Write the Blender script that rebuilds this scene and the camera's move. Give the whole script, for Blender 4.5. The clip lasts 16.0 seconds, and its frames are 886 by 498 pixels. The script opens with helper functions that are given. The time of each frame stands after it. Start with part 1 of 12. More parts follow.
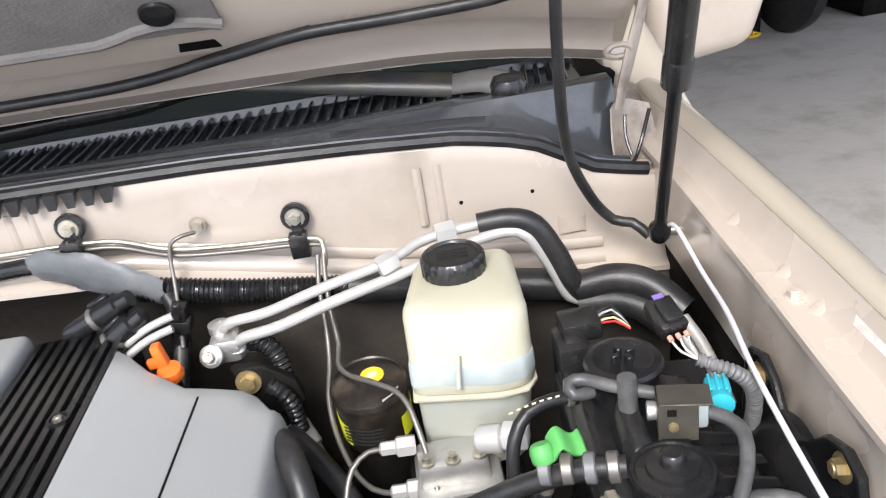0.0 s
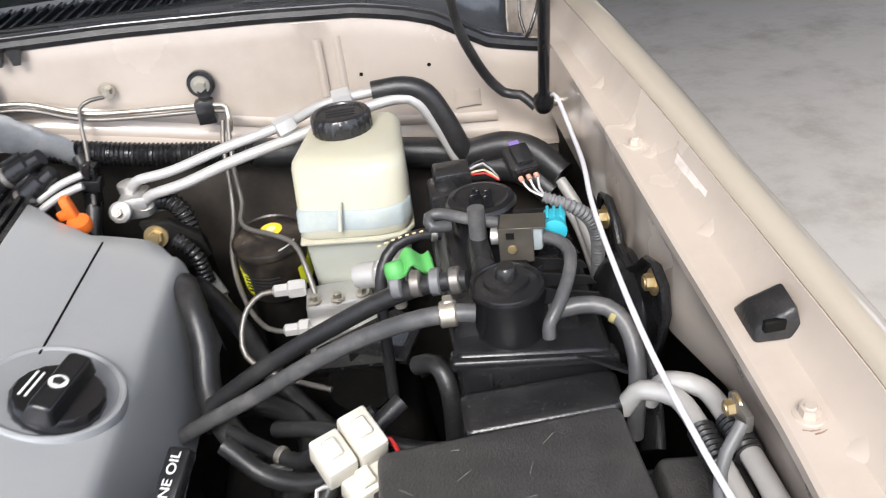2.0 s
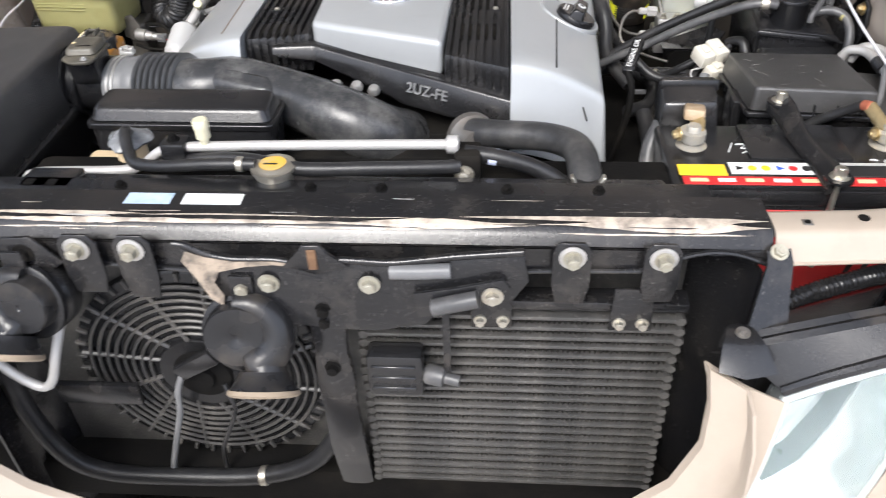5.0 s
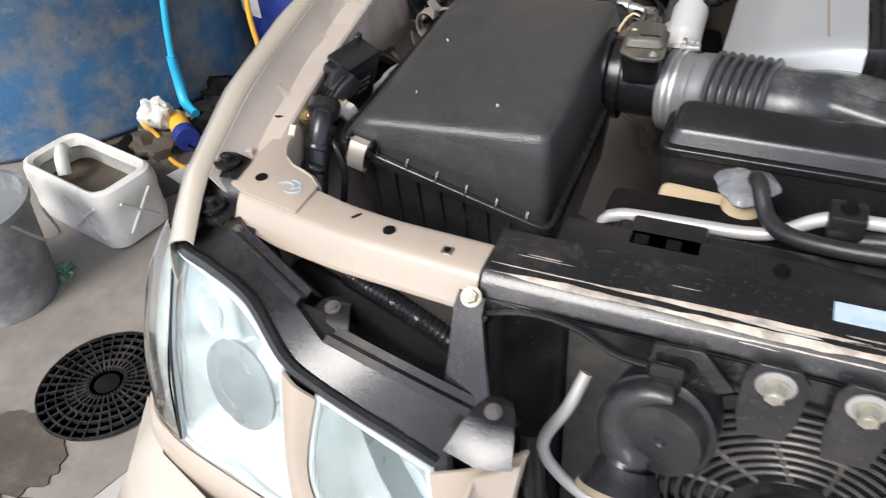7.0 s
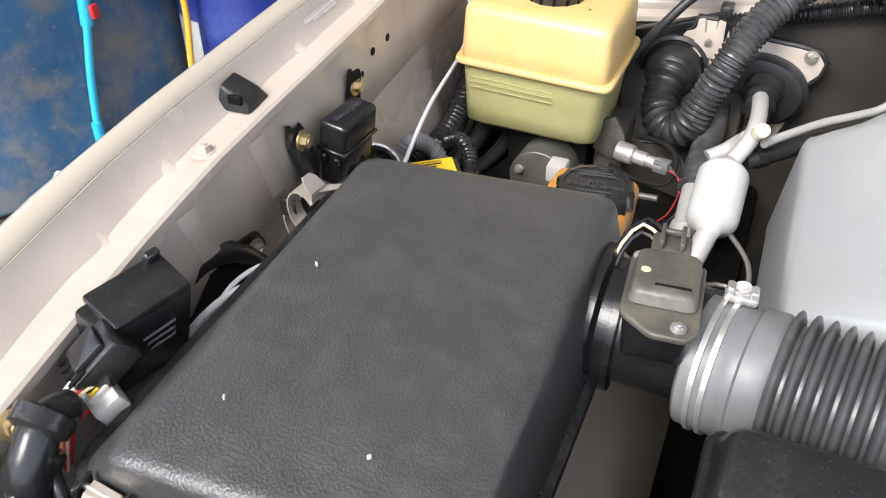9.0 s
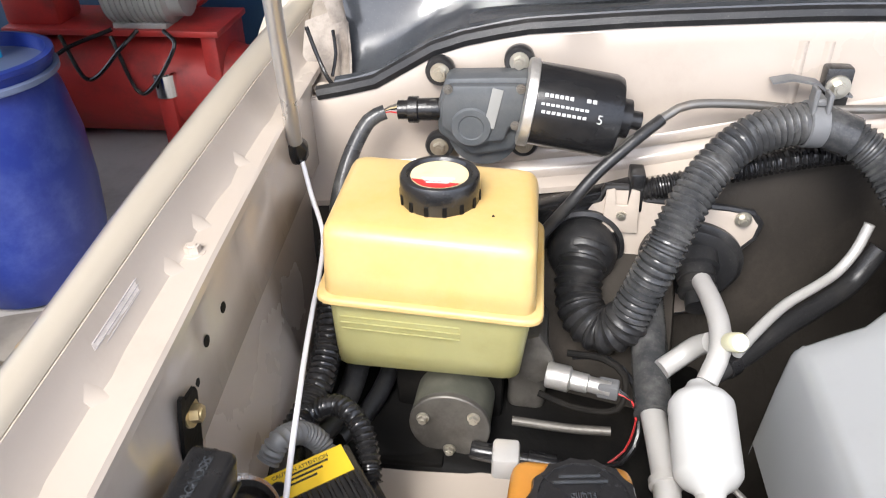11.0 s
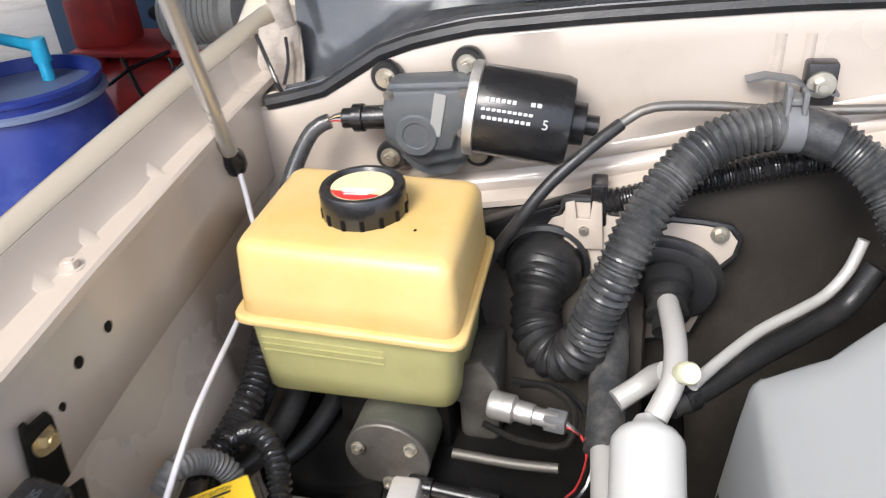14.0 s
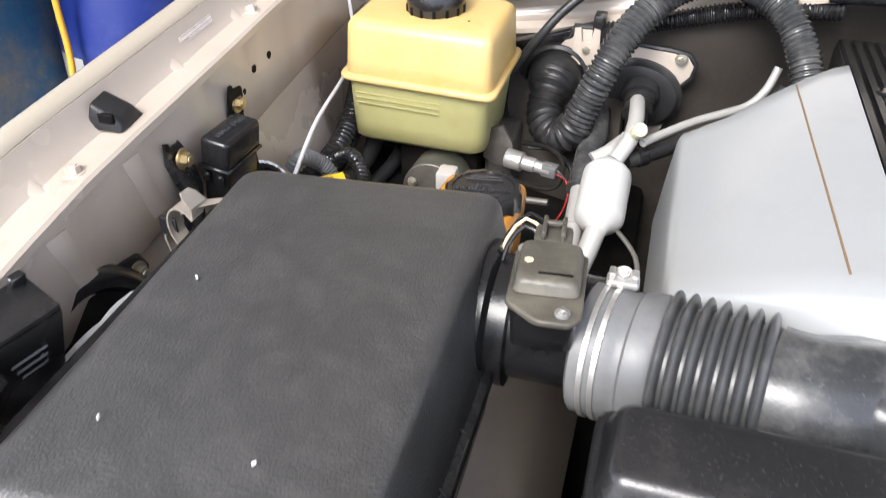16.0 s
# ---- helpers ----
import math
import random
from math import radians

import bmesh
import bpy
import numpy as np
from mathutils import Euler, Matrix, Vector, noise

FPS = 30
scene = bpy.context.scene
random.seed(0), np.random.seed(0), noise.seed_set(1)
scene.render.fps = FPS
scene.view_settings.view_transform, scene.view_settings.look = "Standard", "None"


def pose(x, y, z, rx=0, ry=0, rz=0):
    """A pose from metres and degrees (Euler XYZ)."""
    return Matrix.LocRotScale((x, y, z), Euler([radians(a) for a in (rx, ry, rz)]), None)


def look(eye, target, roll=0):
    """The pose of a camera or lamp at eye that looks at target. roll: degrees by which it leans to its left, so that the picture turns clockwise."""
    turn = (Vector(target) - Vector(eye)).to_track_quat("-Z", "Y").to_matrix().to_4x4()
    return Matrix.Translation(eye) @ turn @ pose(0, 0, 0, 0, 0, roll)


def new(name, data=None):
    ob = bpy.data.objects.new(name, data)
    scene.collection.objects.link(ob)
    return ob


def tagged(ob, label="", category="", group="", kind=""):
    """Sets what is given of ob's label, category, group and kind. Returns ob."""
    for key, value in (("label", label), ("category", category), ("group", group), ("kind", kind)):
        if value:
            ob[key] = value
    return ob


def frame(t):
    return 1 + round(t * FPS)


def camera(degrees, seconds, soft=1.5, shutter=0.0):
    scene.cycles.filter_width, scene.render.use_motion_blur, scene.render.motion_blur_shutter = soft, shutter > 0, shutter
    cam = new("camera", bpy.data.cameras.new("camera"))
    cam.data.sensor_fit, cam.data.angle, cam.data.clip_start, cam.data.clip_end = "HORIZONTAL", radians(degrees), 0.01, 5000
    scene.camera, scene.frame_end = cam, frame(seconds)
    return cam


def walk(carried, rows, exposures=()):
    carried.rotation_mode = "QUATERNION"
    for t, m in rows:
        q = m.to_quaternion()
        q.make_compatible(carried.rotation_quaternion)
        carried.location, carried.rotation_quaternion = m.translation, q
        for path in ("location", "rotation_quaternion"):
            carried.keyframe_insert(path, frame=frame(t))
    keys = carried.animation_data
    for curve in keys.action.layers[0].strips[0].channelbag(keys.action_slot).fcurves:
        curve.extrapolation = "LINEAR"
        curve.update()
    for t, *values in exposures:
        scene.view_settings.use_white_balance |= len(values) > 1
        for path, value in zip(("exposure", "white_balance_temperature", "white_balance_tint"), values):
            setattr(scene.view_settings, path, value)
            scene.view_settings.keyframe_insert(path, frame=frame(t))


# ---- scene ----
from mathutils.geometry import intersect_line_line

# The camera and its way round the front of the car
cam = camera(59.17, 16.0, soft=1.0, shutter=0.25)
PATH = [
    (0, (0.504, 0.206, 1.384), (0.551, 1.996, 0.492), -9.3),
    (0.5, (0.542, 0.263, 1.368), (0.624, 2.023, 0.422), -10.4),
    (1, (0.572, 0.259, 1.345), (0.674, 1.992, 0.353), -11.0),
    (1.5, (0.578, 0.197, 1.337), (0.683, 1.901, 0.295), -10.2),
    (2, (0.565, 0.114, 1.347), (0.664, 1.803, 0.281), -7.9),
    (2.5, (0.531, 0.014, 1.376), (0.542, 1.718, 0.328), -5.0),
    (3, (0.512, -0.116, 1.395), (0.558, 1.539, 0.273), -4.4),
    (3.2, (0.504, -0.184, 1.393), (0.56, 1.44, 0.226), -4.1),
    (5.3, (0.123, -0.656, 1.466), (-0.089, 0.913, 0.245), -2.2),
    (5.5, (0.082, -0.644, 1.459), (-0.189, 0.949, 0.281), -2.3),
    (6, (-0.009, -0.54, 1.448), (-0.446, 1.015, 0.268), -3.0),
    (6.5, (-0.152, -0.482, 1.424), (-0.704, 0.944, 0.136), -4.2),
    (7, (-0.289, -0.434, 1.42), (-0.944, 0.933, 0.115), -4.9),
    (7.5, (-0.362, -0.365, 1.407), (-1.077, 0.997, 0.129), -3.9),
    (8, (-0.349, -0.195, 1.386), (-1.105, 1.182, 0.149), -2.5),
    (8.5, (-0.361, -0.049, 1.348), (-1.096, 1.357, 0.13), -1.4),
    (9, (-0.387, -0.003, 1.335), (-1.038, 1.439, 0.111), -0.9),
    (9.5, (-0.433, 0.038, 1.328), (-0.943, 1.538, 0.107), -0.8),
    (10, (-0.481, 0.11, 1.336), (-0.858, 1.667, 0.139), -0.9),
    (10.2, (-0.499, 0.156, 1.359), (-0.821, 1.73, 0.168), -0.4),
    (12.3, (-0.567, 0.391, 1.309), (-0.696, 2.162, 0.39), -2.4),
    (12.5, (-0.546, 0.42, 1.315), (-0.69, 2.19, 0.396), -2.5),
    (13, (-0.481, 0.424, 1.301), (-0.66, 2.196, 0.393), -2.7),
    (13.5, (-0.44, 0.402, 1.301), (-0.726, 2.122, 0.321), -3.8),
    (14, (-0.436, 0.324, 1.311), (-0.848, 1.979, 0.266), -4.6),
    (14.5, (-0.425, 0.243, 1.334), (-0.955, 1.847, 0.262), -4.7),
    (15, (-0.401, 0.205, 1.332), (-0.986, 1.782, 0.25), -3.7),
    (15.5, (-0.375, 0.093, 1.309), (-0.919, 1.687, 0.23), -1.9),
    (16, (-0.366, -0.006, 1.319), (-0.826, 1.554, 0.155), 0.0),
]
walk(cam, [(t, look(eye, target, roll)) for t, eye, target, roll in PATH],
     exposures=[(0, 2.15), (1.2, 2.14), (2, 2.0), (3, 2.05), (5.5, 1.97), (6.5, 2.02), (7, 1.73), (7.5, 1.76), (8, 1.84), (8.5, 2.11), (9, 2.33), (10, 2.46), (12.5, 2.17), (13, 2.21), (13.5, 2.27), (14, 2.19), (15, 2.25), (16, 2.42)])

# Overcast daylight from an open yard
world = bpy.data.worlds.new("sky")
scene.world = world
world.use_nodes = True
wn = world.node_tree.nodes
sky = wn.new("ShaderNodeTexSky")
sky.sky_type, sky.sun_disc = "NISHITA", False
sky.sun_elevation, sky.sun_rotation = radians(46), radians(196)
sky.dust_density, sky.air_density = 4.0, 1.0
pale = wn.new("ShaderNodeMixRGB")
pale.inputs[0].default_value = 0.75
pale.inputs[2].default_value = (5.05, 5.5, 6.7, 1)
world.node_tree.links.new(sky.outputs[0], pale.inputs[1])
world.node_tree.links.new(pale.outputs[0], wn["Background"].inputs[0])
wn["Background"].inputs[1].default_value = 0.093
sun = new("sun", bpy.data.lights.new("sun", "SUN"))
sun.data.energy, sun.data.angle, sun.data.color = 1.05, radians(26), (1.0, 0.98, 0.95)
sun.matrix_world = look((-1.1, -3.4, 4.0), (0, 0.3, 0))

# Tools ------------------------------------------------------------------
def thing(name, label, category, at=(0, 0, 0), group="", kind=""):
    ob = new(name)
    ob.empty_display_size = 0.05
    ob.location = at
    return tagged(ob, label, category, group, kind)


def world_of(ob):
    return ob.matrix_basis.copy()


def finish(name, bm, material, flat=False, angle=40):
    bmesh.ops.recalc_face_normals(bm, faces=bm.faces)
    for f in bm.faces:
        f.smooth = not flat
    for e in bm.edges:
        if len(e.link_faces) == 2 and e.calc_face_angle(0) > radians(angle):
            e.smooth = False
    me = bpy.data.meshes.new(name)
    bm.to_mesh(me)
    bm.free()
    me.materials.append(material)
    return me


def part(name, bm, material, parent, label="", flat=False, angle=40):
    """One mesh, given in world places, under a thing or a part."""
    ob = new(name, finish(name, bm, material, flat, angle))
    ob.parent = parent
    ob.matrix_parent_inverse = world_of(parent).inverted()
    return tagged(ob, label)


def single(name, bm, material, label, category, group="", kind="", flat=False, angle=40):
    ob = new(name, finish(name, bm, material, flat, angle))
    return tagged(ob, label, category, group, kind)


def again(name, ob, m, parent, label=""):
    """A piece with the same mesh at another place."""
    o = new(name, ob.data)
    o.parent = parent
    o.matrix_parent_inverse = world_of(parent).inverted()
    o.matrix_basis = m
    return tagged(o, label)


def join(*bms):
    out = bms[0]
    for b in bms[1:]:
        me = bpy.data.meshes.new("joint")
        b.to_mesh(me)
        b.free()
        out.from_mesh(me)
        bpy.data.meshes.remove(me)
    return out


def moved(bm, m):
    bm.transform(m)
    return bm


def box(x0, x1, y0, y1, z0, z1, r=0.003, seg=2, taper=0.0):
    bm = bmesh.new()
    bmesh.ops.create_cube(bm, size=1)
    for v in bm.verts:
        k = 1 - taper if v.co.z < 0 else 1
        v.co = Vector(((x0 + x1) / 2 + v.co.x * (x1 - x0) * k, (y0 + y1) / 2 + v.co.y * (y1 - y0) * k, z0 if v.co.z < 0 else z1))
    if r:
        bmesh.ops.bevel(bm, geom=bm.edges[:], offset=r, segments=seg, profile=0.5, affect="EDGES")
    return bm


def hexa(bottom, top, r=0.004, seg=2):
    """A box from two rings of corners."""
    bm = bmesh.new()
    a = [bm.verts.new(p) for p in bottom]
    b = [bm.verts.new(p) for p in top]
    n = len(a)
    bm.faces.new(a[::-1])
    bm.faces.new(b)
    for i in range(n):
        bm.faces.new((a[i], a[(i + 1) % n], b[(i + 1) % n], b[i]))
    bmesh.ops.recalc_face_normals(bm, faces=bm.faces)
    if r:
        bmesh.ops.bevel(bm, geom=bm.edges[:], offset=r, segments=seg, profile=0.5, affect="EDGES")
    return bm


def inset(poly, d):
    """The outline of a polygon moved inwards by d, seen from above."""
    n = len(poly)
    area = sum(poly[i][0] * poly[(i + 1) % n][1] - poly[(i + 1) % n][0] * poly[i][1] for i in range(n))
    k = 1 if area > 0 else -1
    out = []
    for i, p in enumerate(poly):
        a, b = Vector(poly[i - 1][:2]), Vector(poly[(i + 1) % n][:2])
        q = Vector(p[:2])
        e0, e1 = (q - a).normalized(), (b - q).normalized()
        n0, n1 = Vector((-e0.y, e0.x)) * k, Vector((-e1.y, e1.x)) * k
        m = (n0 + n1) / max(0.3, 1 + n0.dot(n1))
        out.append(Vector((q.x + m.x * d, q.y + m.y * d, p[2])))
    return out


def rounded(poly, r, n=4):
    """The polygon with its corners rounded."""
    out = []
    pts = [Vector(p) for p in poly]
    for i, p in enumerate(pts):
        a, b = pts[i - 1] - p, pts[(i + 1) % len(pts)] - p
        ra, rb = min(r, a.length * 0.45), min(r, b.length * 0.45)
        a, b = p + a.normalized() * ra, p + b.normalized() * rb
        for j in range(n + 1):
            t = j / n
            out.append(a * (1 - t) ** 2 + p * 2 * t * (1 - t) + b * t * t)
    return out


def soft_box(bottom, top, rv=0.014, rt=0.010, crown=0.0, rb=0.003, wave=0.0):
    """A moulded box with rounded upright corners, a rolled top edge and a slightly crowned top."""
    low, high = rounded(bottom, rv), rounded(top, rv)
    wall = [(a - b).normalized() for a, b in zip(low, high)]
    rings = [rounded(inset(bottom, rb), rv), [p - w * rb for p, w in zip(low, wall)]]
    mids = 3
    for k in range(1, mids):
        rings.append([a.lerp(b, k / mids) for a, b in zip(low, high)])
    for a in (0, 22, 45, 68, 90):
        c, sn = math.cos(radians(a)), math.sin(radians(a))
        ring = rounded(inset(top, rt * (1 - c)), max(rv - rt * (1 - c) * 0.6, 0.002))
        rings.append([p + w * rt * (1 - sn) for p, w in zip(ring, wall)])
    last = rings[-1]
    mid = sum(last, Vector()) / len(last)
    for k in (0.93, 0.8, 0.6, 0.35, 0.12):
        rings.append([mid + (p - mid) * k + Vector((0, 0, crown * (1 - k * k) + wave * noise.noise(p * 9 + Vector((k * 3, 0, 0))) * (1 - k))) for p in last])
    return loft(rings)


def loft(rings, caps=True, close=True):
    """Rings of equal length, joined in order."""
    bm = bmesh.new()
    vs = [[bm.verts.new(p) for p in ring] for ring in rings]
    n = len(vs[0])
    for a, b in zip(vs, vs[1:]):
        for i in range(n if close else n - 1):
            try:
                bm.faces.new((a[i], a[(i + 1) % n], b[(i + 1) % n], b[i]))
            except ValueError:
                pass
    if caps and close:
        bm.faces.new(vs[0][::-1])
        bm.faces.new(vs[-1])
    return bm


def sheet(rows, thick=0.0012):
    """A panel from rows of points, with thickness."""
    bm = loft(rows, caps=False, close=False)
    if thick:
        bmesh.ops.recalc_face_normals(bm, faces=bm.faces)
        bmesh.ops.solidify(bm, geom=bm.faces[:], thickness=thick)
    return bm


def plate(outline, normal, thick, r=0.0):
    """A flat plate from its outline of points in space, pushed out along normal."""
    n = Vector(normal).normalized() * thick
    bm = bmesh.new()
    vs = [bm.verts.new(p) for p in outline]
    f = bm.faces.new(vs)
    out = bmesh.ops.extrude_face_region(bm, geom=[f])
    for v in out["geom"]:
        if isinstance(v, bmesh.types.BMVert):
            v.co += n
    bmesh.ops.recalc_face_normals(bm, faces=bm.faces)
    if r:
        bmesh.ops.bevel(bm, geom=bm.edges[:], offset=r, segments=2, profile=0.5, affect="EDGES")
    return bm


def curve(points, step=0.008):
    """A smooth line through the points."""
    p = [Vector(q) for q in points]
    if len(p) == 2:
        n = max(2, int((p[1] - p[0]).length / step))
        return [p[0].lerp(p[1], i / n) for i in range(n + 1)]
    p = [2 * p[0] - p[1]] + p + [2 * p[-1] - p[-2]]
    out = []
    for a, b, c, d in zip(p, p[1:], p[2:], p[3:]):
        n = max(2, int((c - b).length / step))
        for i in range(n):
            t = i / n
            out.append(0.5 * ((2 * b) + (c - a) * t + (2 * a - 5 * b + 4 * c - d) * t * t + (3 * b - a - 3 * c + d) * t ** 3))
    return out + [p[-2]]


def tube(points, r, seg=10, step=0.008, smooth=True, wave=0.0, pitch=0.008, caps=True, flatten=1.0):
    """A hose along the points. r: a radius, or one for each given point's share of the length; wave: depth of its rings."""
    line = curve(points, min(step, pitch / 4) if wave else step) if smooth else [Vector(q) for q in points]
    dist = [0.0]
    for a, b in zip(line, line[1:]):
        dist.append(dist[-1] + (b - a).length)
    total = dist[-1] or 1
    rings, up = [], None
    for i, q in enumerate(line):
        d = (line[min(i + 1, len(line) - 1)] - line[max(i - 1, 0)]).normalized()
        if up is None:
            up = d.orthogonal().normalized()
        up = (up - d * up.dot(d)).normalized()
        side = d.cross(up)
        rr = float(np.interp(dist[i] / total, np.linspace(0, 1, len(r)), r)) if isinstance(r, (list, tuple)) else r
        if wave:
            rr += wave * math.copysign(abs(math.cos(math.pi * 2 * dist[i] / pitch)) ** 0.6, math.cos(math.pi * 2 * dist[i] / pitch)) / 2
        rings.append([q + (up * math.cos(k) + side * math.sin(k) * flatten) * rr for k in (2 * math.pi * j / seg for j in range(seg))])
    return loft(rings, caps)


def lathe(profile, at=(0, 0, 0), axis=(0, 0, 1), seg=24, wobble=None):
    """Rings of (radius, height) round an axis. wobble(angle, height): a factor on the radius."""
    m = Matrix.Translation(at) @ Vector((0, 0, 1)).rotation_difference(Vector(axis)).to_matrix().to_4x4()
    rings = []
    for r, h in profile:
        r = max(r, 1e-5)
        rings.append([m @ Vector((r * math.cos(a) * (wobble(a, h) if wobble else 1), r * math.sin(a) * (wobble(a, h) if wobble else 1), h)) for a in (2 * math.pi * j / seg for j in range(seg))])
    bm = loft(rings, True)
    return bm


def bolt_mesh(at, axis=(0, 0, 1), r=0.006, washer=1.5, h=0.006, cross=False):
    m = Matrix.Translation(at) @ Vector((0, 0, 1)).rotation_difference(Vector(axis)).to_matrix().to_4x4()
    bm = bmesh.new()
    bmesh.ops.create_cone(bm, cap_ends=True, segments=20, radius1=r * washer, radius2=r * washer * 0.96, depth=0.0016, matrix=Matrix.Translation((0, 0, 0.0008)))
    bmesh.ops.create_cone(bm, cap_ends=True, segments=6, radius1=r, radius2=r * 0.93, depth=h, matrix=Matrix.Translation((0, 0, h / 2 + 0.0014)))
    bmesh.ops.create_cone(bm, cap_ends=True, segments=14, radius1=r * 0.6, radius2=r * 0.5, depth=0.0012, matrix=Matrix.Translation((0, 0, h + 0.0018)))
    return moved(bm, m)


def words(text, m, size, material, parent, name="lettering", extrude=0.0006, label=""):
    cu = bpy.data.curves.new(name, "FONT")
    cu.body, cu.size, cu.extrude, cu.align_x, cu.align_y = text, size, extrude, "CENTER", "CENTER"
    tmp = bpy.data.objects.new(name, cu)
    scene.collection.objects.link(tmp)
    me = bpy.data.meshes.new_from_object(tmp.evaluated_get(bpy.context.evaluated_depsgraph_get()))
    bpy.data.objects.remove(tmp)
    me.materials.clear()
    me.materials.append(material)
    me.transform(m)
    ob = new(name, me)
    ob.parent = parent
    ob.matrix_parent_inverse = world_of(parent).inverted()
    return tagged(ob, label)


def facing(at, right, up):
    """A frame at a place: x along right, y along up."""
    x = Vector(right).normalized()
    y = Vector(up)
    y = (y - x * y.dot(x)).normalized()
    z = x.cross(y)
    m = Matrix((x, y, z)).transposed().to_4x4()
    m.translation = at
    return m


def lerp_table(table, y):
    ks = sorted(table)
    return float(np.interp(y, ks, [table[k] for k in ks]))


# Materials --------------------------------------------------------------
def material(name, color, rough=0.5, metal=0.0, var=0.12, scale=18.0, dirt=None, dirt_amount=0.3, dirt_scale=7.0, bump=0.15, grain=240.0,
             coat=0.0, sub=0.0, trans=0.0, rough_var=0.1, ior=1.45, island=0.0, specks=0.0, speck_scale=420.0, spec=0.5):
    """A painted, moulded or metal surface: colour that drifts at two scales, dirt with soft edges, fine grain."""
    ma = bpy.data.materials.new(name)
    ma.use_nodes = True
    nt = ma.node_tree
    n, l = nt.nodes, nt.links
    b = n["Principled BSDF"]
    b.inputs["Metallic"].default_value = metal
    b.inputs["IOR"].default_value = ior
    b.inputs["Specular IOR Level"].default_value = spec
    if coat:
        b.inputs["Coat Weight"].default_value = coat
        b.inputs["Coat Roughness"].default_value = 0.06
    if sub:
        b.inputs["Subsurface Weight"].default_value = sub
        b.inputs["Subsurface Radius"].default_value = (0.02, 0.016, 0.01)
    if trans:
        b.inputs["Transmission Weight"].default_value = trans
    tc = n.new("ShaderNodeTexCoord")
    big = n.new("ShaderNodeTexNoise")
    big.inputs["Scale"].default_value, big.inputs["Detail"].default_value = scale, 6
    fine = n.new("ShaderNodeTexNoise")
    fine.inputs["Scale"].default_value, fine.inputs["Detail"].default_value = grain, 3
    for t in (big, fine):
        l.new(tc.outputs["Object"], t.inputs["Vector"])
    lo, hi = [max(c * (1 - var), 0) for c in color], [min(c * (1 + var), 1) for c in color]
    mix = n.new("ShaderNodeMixRGB")
    mix.inputs[1].default_value, mix.inputs[2].default_value = (*lo, 1), (*hi, 1)
    l.new(big.outputs["Fac"], mix.inputs[0])
    out = mix
    if island:
        geo = n.new("ShaderNodeObjectInfo")
        m2 = n.new("ShaderNodeMixRGB")
        m2.blend_type = "MULTIPLY"
        m2.inputs[0].default_value = 1
        ramp = n.new("ShaderNodeMapRange")
        ramp.inputs["To Min"].default_value, ramp.inputs["To Max"].default_value = 1 - island, 1 + island
        l.new(geo.outputs["Random"], ramp.inputs["Value"])
        l.new(out.outputs[0], m2.inputs[1])
        l.new(ramp.outputs[0], m2.inputs[2])
        out = m2
    if dirt:
        spots = n.new("ShaderNodeTexNoise")
        spots.inputs["Scale"].default_value, spots.inputs["Detail"].default_value, spots.inputs["Roughness"].default_value = dirt_scale, 9, 0.68
        l.new(tc.outputs["Object"], spots.inputs["Vector"])
        edge = n.new("ShaderNodeValToRGB")
        edge.color_ramp.interpolation = "EASE"
        edge.color_ramp.elements[0].position = 0.52 - 0.3 * dirt_amount
        edge.color_ramp.elements[1].position = 0.80 - 0.2 * dirt_amount
        edge.color_ramp.elements[1].color = (min(1, dirt_amount * 1.6),) * 3 + (1,)
        l.new(spots.outputs["Fac"], edge.inputs[0])
        m3 = n.new("ShaderNodeMixRGB")
        m3.inputs[2].default_value = (*dirt, 1)
        l.new(edge.outputs[0], m3.inputs[0])
        l.new(out.outputs[0], m3.inputs[1])
        out = m3
    if specks:
        grit = n.new("ShaderNodeTexNoise")
        grit.inputs["Scale"].default_value, grit.inputs["Detail"].default_value, grit.inputs["Roughness"].default_value = speck_scale, 4, 0.7
        l.new(tc.outputs["Object"], grit.inputs["Vector"])
        cutoff = n.new("ShaderNodeMapRange")
        cutoff.inputs["From Min"].default_value, cutoff.inputs["From Max"].default_value = 0.60, 0.74
        cutoff.inputs["To Max"].default_value = specks
        l.new(grit.outputs["Fac"], cutoff.inputs["Value"])
        m4 = n.new("ShaderNodeMixRGB")
        m4.inputs[2].default_value = (0.34, 0.32, 0.29, 1)
        l.new(cutoff.outputs[0], m4.inputs[0])
        l.new(out.outputs[0], m4.inputs[1])
        out = m4
    l.new(out.outputs[0], b.inputs["Base Color"])
    rr = n.new("ShaderNodeMapRange")
    rr.inputs["To Min"].default_value, rr.inputs["To Max"].default_value = max(rough - rough_var, 0.02), min(rough + rough_var, 1)
    l.new(big.outputs["Fac"], rr.inputs["Value"])
    l.new(rr.outputs[0], b.inputs["Roughness"])
    if bump:
        bp = n.new("ShaderNodeBump")
        bp.inputs["Strength"].default_value, bp.inputs["Distance"].default_value = bump, 0.0015
        l.new(fine.outputs["Fac"], bp.inputs["Height"])
        l.new(bp.outputs[0], b.inputs["Normal"])
    return ma


def glow_free_glass(name, color=(1, 1, 1), rough=0.05, ior=1.45):
    ma = bpy.data.materials.new(name)
    ma.use_nodes = True
    b = ma.node_tree.nodes["Principled BSDF"]
    b.inputs["Base Color"].default_value = (*color, 1)
    b.inputs["Transmission Weight"].default_value = 1.0
    b.inputs["Roughness"].default_value = rough
    b.inputs["IOR"].default_value = ior
    return ma


